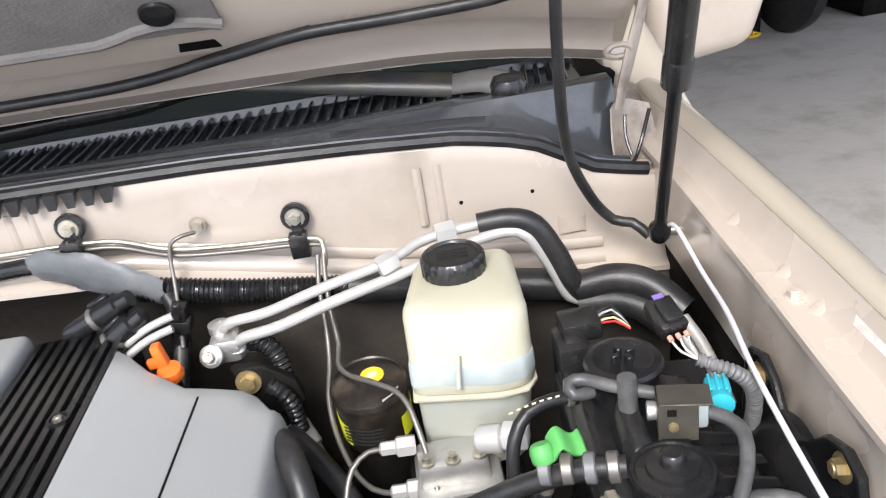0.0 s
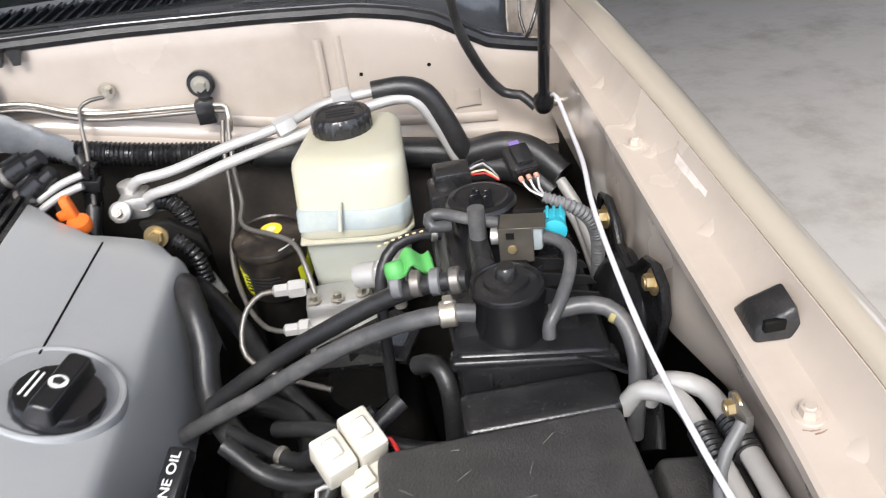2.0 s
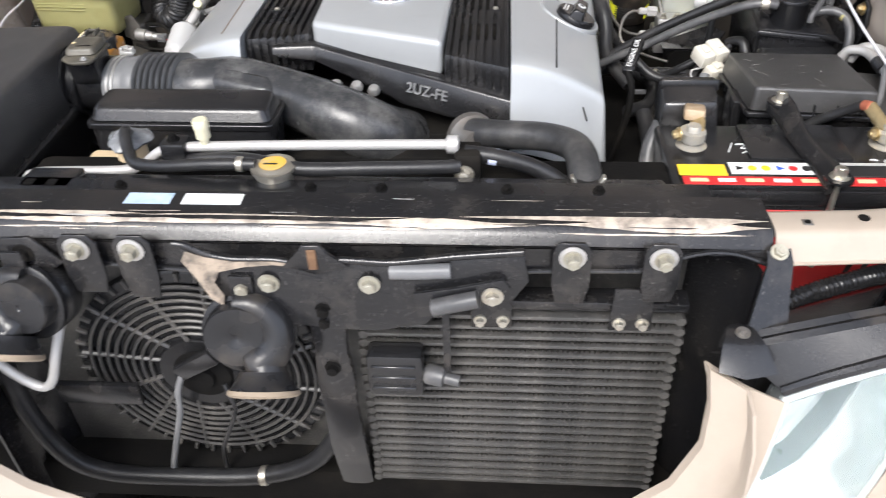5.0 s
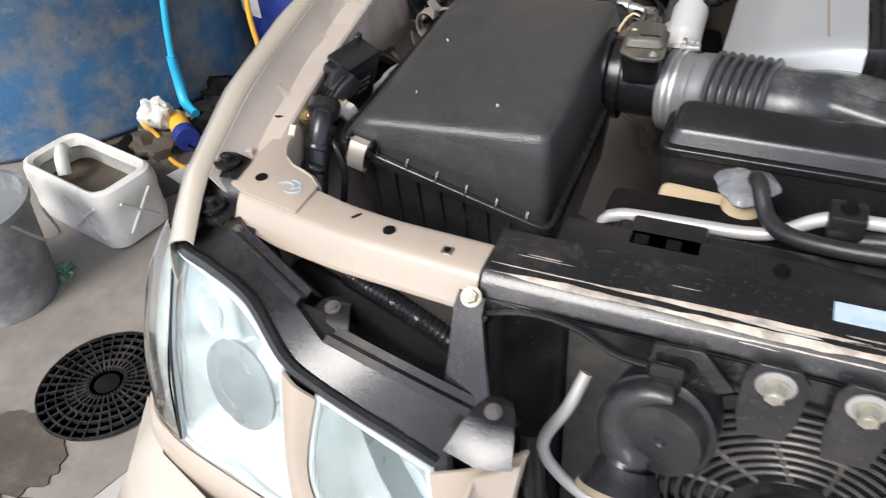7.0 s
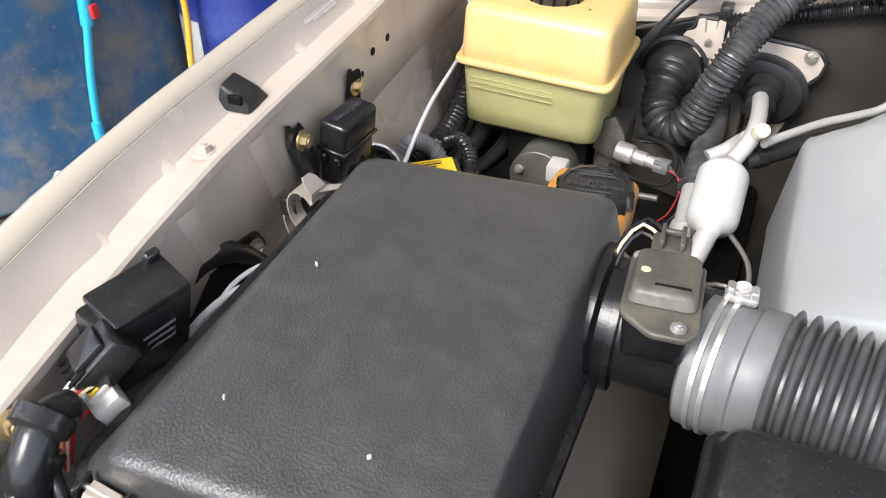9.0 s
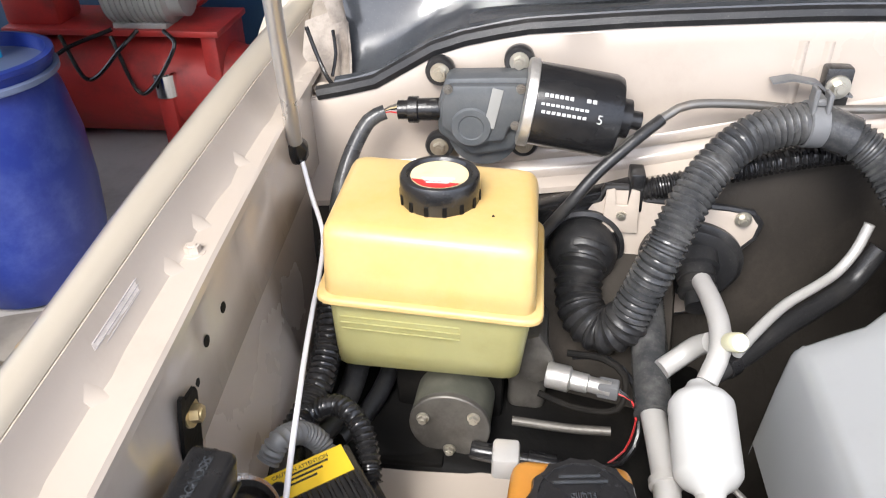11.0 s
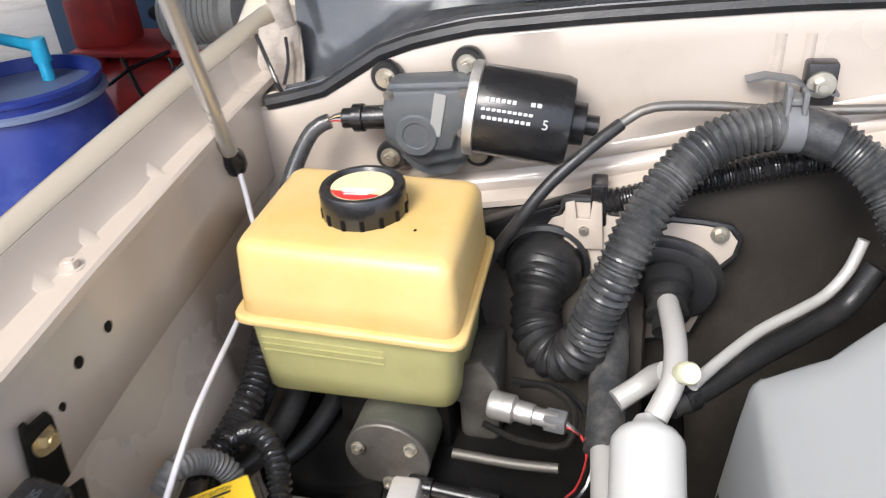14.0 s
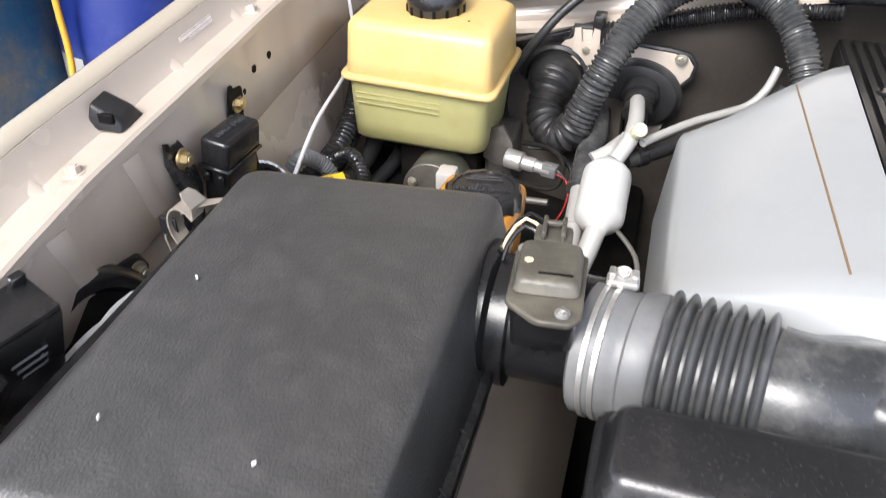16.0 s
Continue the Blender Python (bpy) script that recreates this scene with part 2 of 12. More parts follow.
PAINT = material("beige body paint", (0.47, 0.405, 0.345), 0.26, 0.0, 0.07, 6, (0.36, 0.30, 0.245), 0.24, 9, 0.03, 400, coat=0.5, rough_var=0.06)
PAINT_OUT = material("champagne metallic paint", (0.46, 0.405, 0.325), 0.30, 0.12, 0.06, 5, (0.42, 0.375, 0.31), 0.15, 6, 0.03, 900, coat=0.8, rough_var=0.08)
# The body beige, darker and more tan, with shade of the front parts painted in
PAINT_SHADED = material("tan-beige paint darkened for shade", (0.40, 0.335, 0.27), 0.34, 0.0, 0.08, 8, (0.31, 0.25, 0.195), 0.25, 10, 0.04, 400, coat=0.3, rough_var=0.06)
PAINT_DIRTY = material("dusty beige paint", (0.46, 0.395, 0.335), 0.5, 0.0, 0.10, 9, (0.28, 0.23, 0.19), 0.34, 8, 0.08, 300, specks=0.2, speck_scale=300)
BLACK_PLASTIC = material("dusty black moulded plastic", (0.012, 0.012, 0.013), 0.25, 0.0, 0.3, 14, (0.055, 0.050, 0.045), 0.24, 10, 0.12, 520, specks=0.10, speck_scale=420, spec=0.7)
LID_PLASTIC = material("grained black plastic lid", (0.040, 0.0388, 0.038), 0.38, 0.0, 0.16, 30, (0.072, 0.069, 0.066), 0.34, 60, 0.5, 560, rough_var=0.12, specks=0.16, speck_scale=300, spec=0.9)
BLACK_GLOSS = material("black plastic", (0.011, 0.011, 0.012), 0.24, 0.0, 0.25, 20, (0.05, 0.046, 0.042), 0.18, 14, 0.08, 500)
RUBBER = material("black rubber hose", (0.016, 0.016, 0.017), 0.36, 0.0, 0.3, 26, (0.075, 0.07, 0.065), 0.26, 22, 0.2, 500, specks=0.2, speck_scale=500)
HOSE_GREY = material("dusty grey ribbed hose", (0.032, 0.033, 0.035), 0.24, 0.0, 0.3, 30, (0.13, 0.127, 0.122), 0.42, 24, 0.1, 500, specks=0.18, speck_scale=600)
LOOM = material("black corrugated loom", (0.013, 0.013, 0.014), 0.20, 0.0, 0.25, 30, (0.06, 0.055, 0.05), 0.22, 25, 0.1, 500, specks=0.12, speck_scale=600)
# Dark metal; its near-black colour also paints the shade of deep gaps
DARK = material("sooty metal and near-black shade", (0.0065, 0.0062, 0.006), 0.62, 0.0, 0.4, 12, (0.030, 0.026, 0.021), 0.30, 10, 0.3, 200, spec=0.10)
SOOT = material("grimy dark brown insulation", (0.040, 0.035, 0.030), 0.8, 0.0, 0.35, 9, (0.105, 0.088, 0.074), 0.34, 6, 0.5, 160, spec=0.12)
BLACK_PAINT = material("worn dusty black paint", (0.011, 0.011, 0.012), 0.22, 0.0, 0.3, 12, (0.10, 0.088, 0.076), 0.20, 18, 0.08, 350, specks=0.2, speck_scale=260, spec=0.6)
COWL = material("grey-black cowl plastic", (0.040, 0.044, 0.050), 0.20, 0.0, 0.3, 9, (0.13, 0.13, 0.13), 0.25, 8, 0.04, 500, specks=0.12, speck_scale=500, coat=0.7)
SILVER = material("silver painted cover", (0.385, 0.396, 0.400), 0.32, 0.25, 0.035, 6, (0.27, 0.27, 0.27), 0.14, 12, 0.04, 1200, coat=0.2)
ALU = material("cast aluminium", (0.55, 0.54, 0.52), 0.45, 0.8, 0.15, 20, (0.25, 0.23, 0.2), 0.35, 22, 0.3, 260)
STEEL = material("zinc plated steel", (0.55, 0.52, 0.45), 0.35, 0.85, 0.12, 30, (0.30, 0.24, 0.16), 0.3, 40, 0.1, 300)
BRASS = material("yellow zinc bolt", (0.56, 0.44, 0.24), 0.38, 0.8, 0.15, 60, (0.2, 0.14, 0.07), 0.3, 60, 0.1, 300)
PIPE_WHITE = material("pale grey aluminium pipe", (0.45, 0.44, 0.425), 0.40, 0.25, 0.06, 20, (0.40, 0.36, 0.32), 0.2, 25, 0.08, 300)
PIPE_STEEL = material("dull steel brake pipe", (0.20, 0.19, 0.175), 0.4, 0.6, 0.12, 40, (0.16, 0.12, 0.09), 0.3, 40, 0.1, 300)
WIRE_WHITE = material("white cable", (0.64, 0.63, 0.66), 0.45, 0, 0.04, 20, (0.45, 0.43, 0.42), 0.15, 25, 0.05, 300)
CONCRETE = material("dusty concrete floor", (0.45, 0.425, 0.395), 0.8, 0.0, 0.14, 2.6, (0.21, 0.185, 0.155), 0.36, 2.6, 0.45, 60)
BAND = material("scuffed bare steel band", (0.50, 0.45, 0.39), 0.40, 0.55, 0.15, 50, (0.28, 0.22, 0.17), 0.35, 50, 0.1)

# The car's body ---------------------------------------------------------
FLANGE_X = {-0.08: 0.690, 0.0: 0.700, 0.05: 0.708, 0.115: 0.716, 0.22: 0.729, 0.3: 0.737, 0.37: 0.742, 0.45: 0.745, 0.6: 0.749, 0.75: 0.755, 0.9: 0.760, 1.3: 0.770}
GUTTER_X = {-0.05: 0.712, 0.0: 0.722, 0.04: 0.729, 0.12: 0.743, 0.236: 0.760, 0.345: 0.772, 0.45: 0.775, 0.9: 0.778, 1.3: 0.784}
CREST_X = {-0.05: 0.716, 0.0: 0.736, 0.035: 0.747, 0.173: 0.769, 0.32: 0.783, 0.45: 0.785, 0.9: 0.789, 1.3: 0.795}
SKIN_X = {-0.05: 0.728, 0.0: 0.752, 0.022: 0.762, 0.137: 0.786, 0.27: 0.802, 0.45: 0.805, 0.6: 0.807, 0.75: 0.812, 0.9: 0.815, 1.3: 0.822}
FLANGE_Z = {-0.08: 0.972, 0.0: 0.985, 0.14: 1.010, 0.385: 1.037, 0.68: 1.058, 0.9: 1.068, 1.3: 1.075}
car = thing("car", "beige off-road car with its bonnet open and grille removed", "car", (0, 0.5, 0))


def fender(s):
    ys = [-0.045 + 0.0225 * i for i in range(53)]
    rows, gut = [], []
    for y in ys:
        fx, gx, cx, ax, fz = (lerp_table(t, y) for t in (FLANGE_X, GUTTER_X, CREST_X, SKIN_X, FLANGE_Z))
        h = lerp_table({-0.05: 0.35, 0.02: 0.75, 0.12: 1.0}, y)
        rows.append([(s * x, y, fz + z * (h if z > 0 else 1)) for x, z in ((cx, 0.0285), (cx + 0.0015, 0.0315), ((2 * cx + ax) / 3, 0.0355), ((cx + 2 * ax) / 3, 0.0365), (ax, 0.033), (ax + 0.010, 0.024), (ax + 0.018, 0.008), (ax + 0.023, -0.015), (ax + 0.030, -0.07), (ax + 0.034, -0.2), (ax + 0.034, -0.5))])
        # small pressed darts along the gutter's foot
        dart = 0.0
        for k in range(9):
            dart = max(dart, 1 - abs(y - 0.17 - 0.1 * k) / 0.016)
        if y > 0.02:
            gut.append([(s * x, y, fz + z * (h if z > 0 else 1)) for x, z in ((fx, -0.007), (fx, -0.001), (fx + 0.0015, 0.0004), (gx - 0.004 - 0.004 * dart, 0.001 + 0.0005 * dart), (gx - 0.001 - 0.002 * dart, 0.004 + 0.002 * dart), ((gx + cx) / 2, 0.015), (cx - 0.001, 0.026), (cx - 0.0002, 0.0282))])
    skin = part("fender", sheet(rows, 0.0015), PAINT_OUT, car, "champagne front wing")
    part("rail", sheet(gut, 0.0015), PAINT, skin, "beige inner wing flange and gutter")
    # the apron below the rail: an upright band, then a recessed panel over the wheel arch, dusty on the left, near
    # black for shade on the right
    ya = [0.06 + 0.015 * i for i in range(62)]
    band, low = [], []
    for y in ya:
        fx, fz = lerp_table(FLANGE_X, y), lerp_table(FLANGE_Z, y)
        dart = 0.0
        for k in range(8):
            dart = max(dart, 1 - abs(y - 0.20 - 0.09 * k) / 0.013)
        b = (0.092 if s < 0 else lerp_table({0.3: 0.070, 0.5: 0.076, 0.66: 0.078, 0.72: 0.092}, y)) if y > 0.3 else 0.092 - 0.03 * max(0, (0.3 - y) / 0.2)
        o = 0.016 * min(1, max(0, (0.54 - y) / 0.06)) if s > 0 else 0.0
        band.append([(s * (fx + 0.001), y, fz - 0.006), (s * (fx + 0.0015 + 0.007 * dart + 0.2 * o), y, fz - 0.020), (s * (fx + 0.001 + 0.003 * dart + 0.8 * o), y, fz - 0.045), (s * (fx + o), y, fz - b + 0.004), (s * (fx + 0.003 + o), y, fz - b), (s * (fx + 0.010 + o), y, fz - b - 0.002)])
        w = min(1, max(0, (y - 0.18) / 0.25)) * min(1, max(0, (1.02 - y) / 0.2))
        if s > 0 and 0.3 < y < 0.70:
            low.append([(s * x, y, z) for x, z in ((fx + 0.010 + o, fz - b - 0.001), (fx + 0.030, fz - 0.10), (fx + 0.034, 0.87), (fx + 0.02, 0.80), (fx - 0.02, 0.74), (fx - 0.10, 0.68), (fx - 0.20, 0.65), (fx - 0.27, 0.63), (0.40, 0.60))])
            continue
        if s > 0 or y > 0.80:
            low.append([(s * x, y, z) for x, z in ((fx + 0.010 + o, fz - b - 0.001), (fx + 0.008, fz - 0.13), (fx + 0.004, 0.87), (fx - 0.004, 0.80), (fx - 0.02, 0.74), (fx - 0.10, 0.68), (fx - 0.20, 0.65), (fx - 0.27, 0.63), (0.40, 0.60))])
            continue
        d = 0.032 * min(1, max(0, (y - 0.58) / 0.06))
        low.append([(s * (fx + 0.010), y, fz - b - 0.001), (s * (fx + 0.004), y, fz - 0.13), (s * (fx - (0.02 + 0.01 * w) * (1 - 20 * d)), y, 0.87), (s * (fx - 0.05 - 0.04 * w + 1.5 * d), y, 0.80 + 0.02 * w - d), (s * (fx - 0.12 - 0.09 * w + d), y, 0.760 + 0.065 * w - d), (s * (fx - 0.25), y, 0.735 + 0.085 * w - d), (s * (fx - 0.295), y, 0.715 + 0.075 * w - d), (s * (fx - 0.325), y, 0.69 + 0.03 * w), (s * 0.395, y, 0.60)])
    ap = part("apron", sheet(band), PAINT, skin, "beige inner wing panel")
    part("wheel_arch", sheet(low), PAINT if s < 0 else DARK, skin, "dusty beige arch panel" if s < 0 else "arch panel coloured near black for shade")
    # pressed gussets standing on the flange's foot
    for k, y in enumerate((0.17, 0.28, 0.36, 0.47, 0.55, 0.66, 0.71, 0.80)):
        gx, cx, fz = (lerp_table(t, y) for t in (GUTTER_X, CREST_X, FLANGE_Z))
        fold = [[(s * (gx - 0.014), y - 0.004, fz + 0.0006), (s * (gx - 0.006), y - 0.0085, fz + 0.0012), (s * (gx + 0.001), y - 0.008, fz + 0.0065), (s * (gx + 0.004), y - 0.004, fz + 0.012)],
                [(s * (gx - 0.014), y, fz + 0.0008), (s * (gx - 0.007), y, fz + 0.0034), (s * (gx - 0.001), y, fz + 0.0082), (s * (gx + 0.0038), y, fz + 0.0122)],
                [(s * (gx - 0.014), y + 0.002, fz + 0.0006), (s * (gx - 0.005), y + 0.0075, fz + 0.0014), (s * (gx + 0.001), y + 0.008, fz + 0.0065), (s * (gx + 0.004), y + 0.004, fz + 0.012)]]
        part("gusset", sheet(fold, 0.0006), PAINT, skin, angle=80)
    # scuffed rings beside the bolts and narrow dimples below the flange
    for k, y in enumerate((0.385, 0.678)):
        x, z = lerp_table(FLANGE_X, y) + 0.014, lerp_table(FLANGE_Z, y)
        for j in range(2):
            part("scuff", tube([(s * (x - 0.002 + (0.0105 + 0.002 * j) * math.cos(a)), y + (0.0105 + 0.002 * j) * math.sin(a), z + 0.0009) for a in np.linspace(-2.2 + 0.5 * j, 0.9 + 0.3 * j, 9)], 0.0004, 5, smooth=False), SCUFF, skin)
    for k, y in enumerate((0.335, 0.43) if s < 0 else ()):
        fx, fz = lerp_table(FLANGE_X, y), lerp_table(FLANGE_Z, y)
        part("dimple", sheet([[(s * (fx - 0.0001 - h * w), y - 0.010 + 0.02 * u + 0.02 * v, fz - 0.012 - 0.062 * v) for u, w in ((0, 0), (0.3, 1), (0.7, 1), (1, 0))] for v, h in ((0, 0.0001), (0.15, 0.0024), (0.55, 0.0014), (1, 0.0001))], 0.0005), PAINT, ap, angle=80)
    for y in (0.078, 0.385, 0.678):
        x, z = s * (lerp_table(FLANGE_X, y) + (0.024 if y < 0.2 else 0.014)), lerp_table(FLANGE_Z, y) + 0.001
        part("bolt", bolt_mesh((x, y, z), r=0.0058, washer=1.5, h=0.005), PAINT, skin)
    for y, z, r in ((0.675, 1.017, 0.0042), (0.640, 1.016, 0.0042), (0.614, 1.003, 0.0034), (0.235, 0.985, 0.003), (0.255, 0.978, 0.002), (0.270, 0.990, 0.002))[0 if s < 0 else 3:]:
        part("hole", lathe([(r, 0), (r, 0.0006), (0.0001, 0.0007)], (s * (lerp_table(FLANGE_X, y) + 0.0002), y, z), (-s, 0, 0), 14), DARK, ap)
    part("hole", lathe([(0.0062, 0), (0.0062, 0.0006), (0.0001, 0.0007)], (s * (0.735), 0.138, lerp_table(FLANGE_Z, 0.138) + 0.0012), seg=16), DARK, skin)
    # a pale sticker on the gutter's wall
    row = []
    for y in (0.566, 0.58, 0.60, 0.622):
        gx, cx, fz = (lerp_table(t, y) for t in (GUTTER_X, CREST_X, FLANGE_Z))
        row.append([(s * (gx + (cx - gx) * u - 0.0016), y + 0.008 * u, fz + 0.004 + 0.022 * u) for u in (0.15, 0.85)])
    part("sticker", sheet(row, 0.0004), LABEL_PALE, skin, "worn pale paper sticker")
    for u in (0.3, 0.5, 0.7) if s < 0 else ():
        part("lettering", tube([(s * (a[0][0] * s + (a[1][0] - a[0][0]) * s * u - 0.0006), a[0][1] + 0.008 * u, a[0][2] + (a[1][2] - a[0][2]) * u) for a in row], 0.0004, 5), GREY_LINE, skin)
    # flared corner joining the support bar to the wing
    lip = [(0.640, 0.044), (0.652, 0.055), (0.664, 0.061), (0.678, 0.066), (0.692, 0.077), (0.702, 0.094), (0.708, 0.112), (0.712, 0.130)]
    out = lip + [(0.724, 0.130), (0.724, 0.060), (0.722, 0.026), (0.706, 0.018), (0.640, 0.006)]
    cz = lambda x: 1.0055
    corner = part("corner_plate", plate([(s * x, y, cz(x)) for x, y in out], (0, 0, -1), 0.003, 0.0008), PAINT_SHADED, skin, "tan flared corner plate")
    part("corner_lip", sheet([[(s * x, y, cz(x) - 0.001), (s * (x + 0.0005), y + 0.002, cz(x) + 0.0012), (s * (x - 0.001), y + 0.005, cz(x) - 0.002), (s * (x - 0.002), y + 0.006, cz(x) - 0.05)] for x, y in lip], 0.0015), PAINT_SHADED, corner)
    part("hole", lathe([(0.006, 0), (0.006, 0.0006), (0.0001, 0.0007)], (s * 0.698, 0.042, cz(0.698) + 0.0002), seg=16), DARK, corner)
    for k, (x, y) in enumerate(((0.668, 0.036), (0.664, 0.040), (0.660, 0.034))):
        part("chalk_mark", tube([(s * (x + 0.009 * math.cos(a)), y + 0.006 * math.sin(a), cz(x) + 0.0006) for a in np.linspace(0.3 + k, 3.4 + k, 7)], 0.0009, 5, smooth=False), CHALK, corner)
    return skin


GREY_LINE = material("faded grey print line", (0.34, 0.31, 0.29), 0.6)
LABEL_PALE = material("worn paper sticker", (0.70, 0.63, 0.58), 0.6, 0, 0.1, 60, (0.42, 0.38, 0.34), 0.4, 80, 0.1)
SCUFF = material("rust-brown scuffed paint", (0.20, 0.12, 0.08), 0.7)
CHALK = material("blue-grey crayon", (0.34, 0.42, 0.48), 0.8, 0, 0.15, 80, None, 0, 5, 0.1)
wing_left, wing_right = fender(-1), fender(1)


def firewall_z(x):
    """Top and bottom of the painted bulkhead."""
    a = abs(x)
    top = lerp_table({0: 1.142, 0.3: 1.136, 0.45: 1.128, 0.56: 1.119, 0.63: 1.103, 0.70: 1.062, 0.78: 1.045}, a)
    low = lerp_table({0: 1.052, 0.2: 1.040, 0.29: 1.021, 0.47: 0.98, 0.65: 0.955, 0.78: 0.945}, a)
    return top, low


def bulkhead():
    rows = []
    xs = [-0.775 + 0.0155 * i for i in range(101)]
    for x in xs:
        t, b = firewall_z(x)
        y = 0.968
        dent = 0.0
        for c in (0.505,):
            if abs(abs(x) - c) < 0.018:
                dent = 0.006
        mid = (t + b) / 2
        rows.append([(x, y + 0.05, t + 0.004), (x, y + 0.004, t + 0.003), (x, y, t - 0.003), (x, y + dent, t - 0.022), (x, y + dent, mid), (x, y, b + 0.022), (x, y - 0.010, b + 0.008), (x, y - 0.022, b + 0.002), (x, y - 0.022, b - 0.004)])
    wall = part("bulkhead", sheet(rows, 0.0015), PAINT, car, "beige painted bulkhead panel")
    # pressed channel, panel and ledge folds
    for x, z0, z1 in ((0.520, 1.036, 1.102), (-0.300, 1.060, 1.118), (0.105, 1.072, 1.126)):
        for dx in (-0.011, 0.011):
            part("swage", sheet([[(x + dx - 0.0045, 0.9682, z), (x + dx - 0.001, 0.9652, z), (x + dx + 0.001, 0.9652, z), (x + dx + 0.0045, 0.9682, z)] for z in (z0, z0 + 0.008, z1 - 0.008, z1)], 0), PAINT, wall, angle=80)
    part("panel_boss", sheet([[(0.652, 0.9685, 1.022), (0.656, 0.9650, 1.018), (0.680, 0.9650, 1.015), (0.684, 0.9685, 1.018)], [(0.652, 0.9685, 0.995), (0.656, 0.9650, 0.999), (0.680, 0.9650, 0.999), (0.684, 0.9685, 0.995)]], 0), PAINT, wall, angle=80)
    for dz, dy in ((0.030, 0.0), (0.012, -0.007)):
        rows = []
        for i in range(71):
            x = -0.70 + 0.02 * i
            t_, b_ = firewall_z(x)
            rows.append([(x, 0.9665 + dy, b_ + dz + 0.006), (x, 0.9625 + dy, b_ + dz + 0.001), (x, 0.9655 + dy, b_ + dz - 0.006)])
        part("ledge_fold", sheet(rows, 0), PAINT, wall, angle=80)
    for x, z in ((0.551, 1.055), (0.628, 1.054)):
        part("hole", lathe([(0.0022, 0), (0.0022, 0.0006), (0.0001, 0.0007)], (x, 0.9678, z), (0, -1, 0), 12), DARK, wall)
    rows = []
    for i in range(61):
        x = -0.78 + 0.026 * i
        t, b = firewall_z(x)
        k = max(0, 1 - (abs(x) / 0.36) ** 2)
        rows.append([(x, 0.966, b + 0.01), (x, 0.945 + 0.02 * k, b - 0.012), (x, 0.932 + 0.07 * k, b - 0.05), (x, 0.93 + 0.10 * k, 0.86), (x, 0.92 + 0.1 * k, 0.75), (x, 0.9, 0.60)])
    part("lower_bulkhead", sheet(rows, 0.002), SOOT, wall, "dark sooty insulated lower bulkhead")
    return wall


wall = bulkhead()

# Rubber seal, cowl and wiper trough
pts = []
for i in range(53):
    x = -0.755 + 0.02904 * i
    t, b = firewall_z(x)
    pts.append((x, 0.972, t + 0.005))
seal = part("bonnet_seal", tube(pts, 0.0075, 8, 0.02, smooth=False), RUBBER, car, "black rubber bonnet seal")


def cowl_panel():
    rows = []
    for i in range(61):
        x = -0.74 + 0.02467 * i
        t, b = firewall_z(x)
        k = max(0.0, (abs(x) - 0.56) / 0.18)
        m = min(1, max(0, abs(x) - 0.1) / 0.3)
        rows.append([(x, 0.976, t + 0.003), (x, 0.980, t + 0.012), (x, 0.986, t + 0.014), (x, 1.000, t + 0.010 - 0.004 * m), (x, 1.018, t + 0.011 + 0.004 * k), (x, 1.030, t + 0.5 * (1.139 - t)), (x, 1.040, 1.139), (x, 1.064, 1.1405), (x, 1.070, 1.139), (x, 1.073, 1.131)])
    cowl = part("cowl", sheet(rows, 0.002), COWL, car, "grey-black plastic cowl below the windscreen")
    part("grille_bed", sheet([[(x, 1.070, 1.129), (x, 1.11, 1.131), (x, 1.150, 1.136), (x, 1.153, 1.146), (x, 1.160, 1.147)] for x in (-0.72, -0.4, 0, 0.4, 0.72)], 0.002), COWL, cowl, "dark grille bed")
    slat = None
    for i in range(92):
        x = -0.70 + 0.01538 * i
        if slat is None:
            slat = part("slat", moved(moved(box(-0.0011, 0.0011, -0.036, 0.036, -0.0015, 0.0085, 0.0004, 1), Matrix.Rotation(radians(32), 4, "Y")), Matrix.Translation((0, 1.112, 1.1345)) @ Matrix.Rotation(radians(4), 4, "X") @ Matrix.Rotation(radians(-8), 4, "Z")), COWL, cowl)
            slat.matrix_basis = Matrix.Translation((x, 0, 0))
        else:
            again("slat", slat, Matrix.Translation((x, 0, 0)), cowl)
    part("trough", box(-0.78, 0.78, 1.16, 1.30, 1.04, 1.115, 0.004, 1), DARK, cowl, "dark wiper trough")
    # teeth under the seal, by the engine
    for i in range(13):
        x = -0.02 + 0.0185 * i
        t, b = firewall_z(x)
        part("tooth", hexa([(x - 0.004, 0.955, t - 0.012), (x + 0.004, 0.955, t - 0.012), (x + 0.002, 0.962, t - 0.012), (x - 0.002, 0.962, t - 0.012)],
                           [(x - 0.007, 0.955, t + 0.004), (x + 0.007, 0.955, t + 0.004), (x + 0.007, 0.967, t + 0.004), (x - 0.007, 0.967, t + 0.004)], 0, 1), RUBBER, seal)
    return cowl


cowl = cowl_panel()
GLASS = material("dark tinted windscreen", (0.012, 0.015, 0.015), 0.06, 0, 0.1, 3, None, 0, 5, 0.0, 100)
part("windscreen", sheet([[(x, 1.19, 1.10), (x, 1.40, 1.24), (x, 1.75, 1.47)] for x in (-0.74, -0.4, 0, 0.4, 0.74)], 0.006), GLASS, car, "dark windscreen")


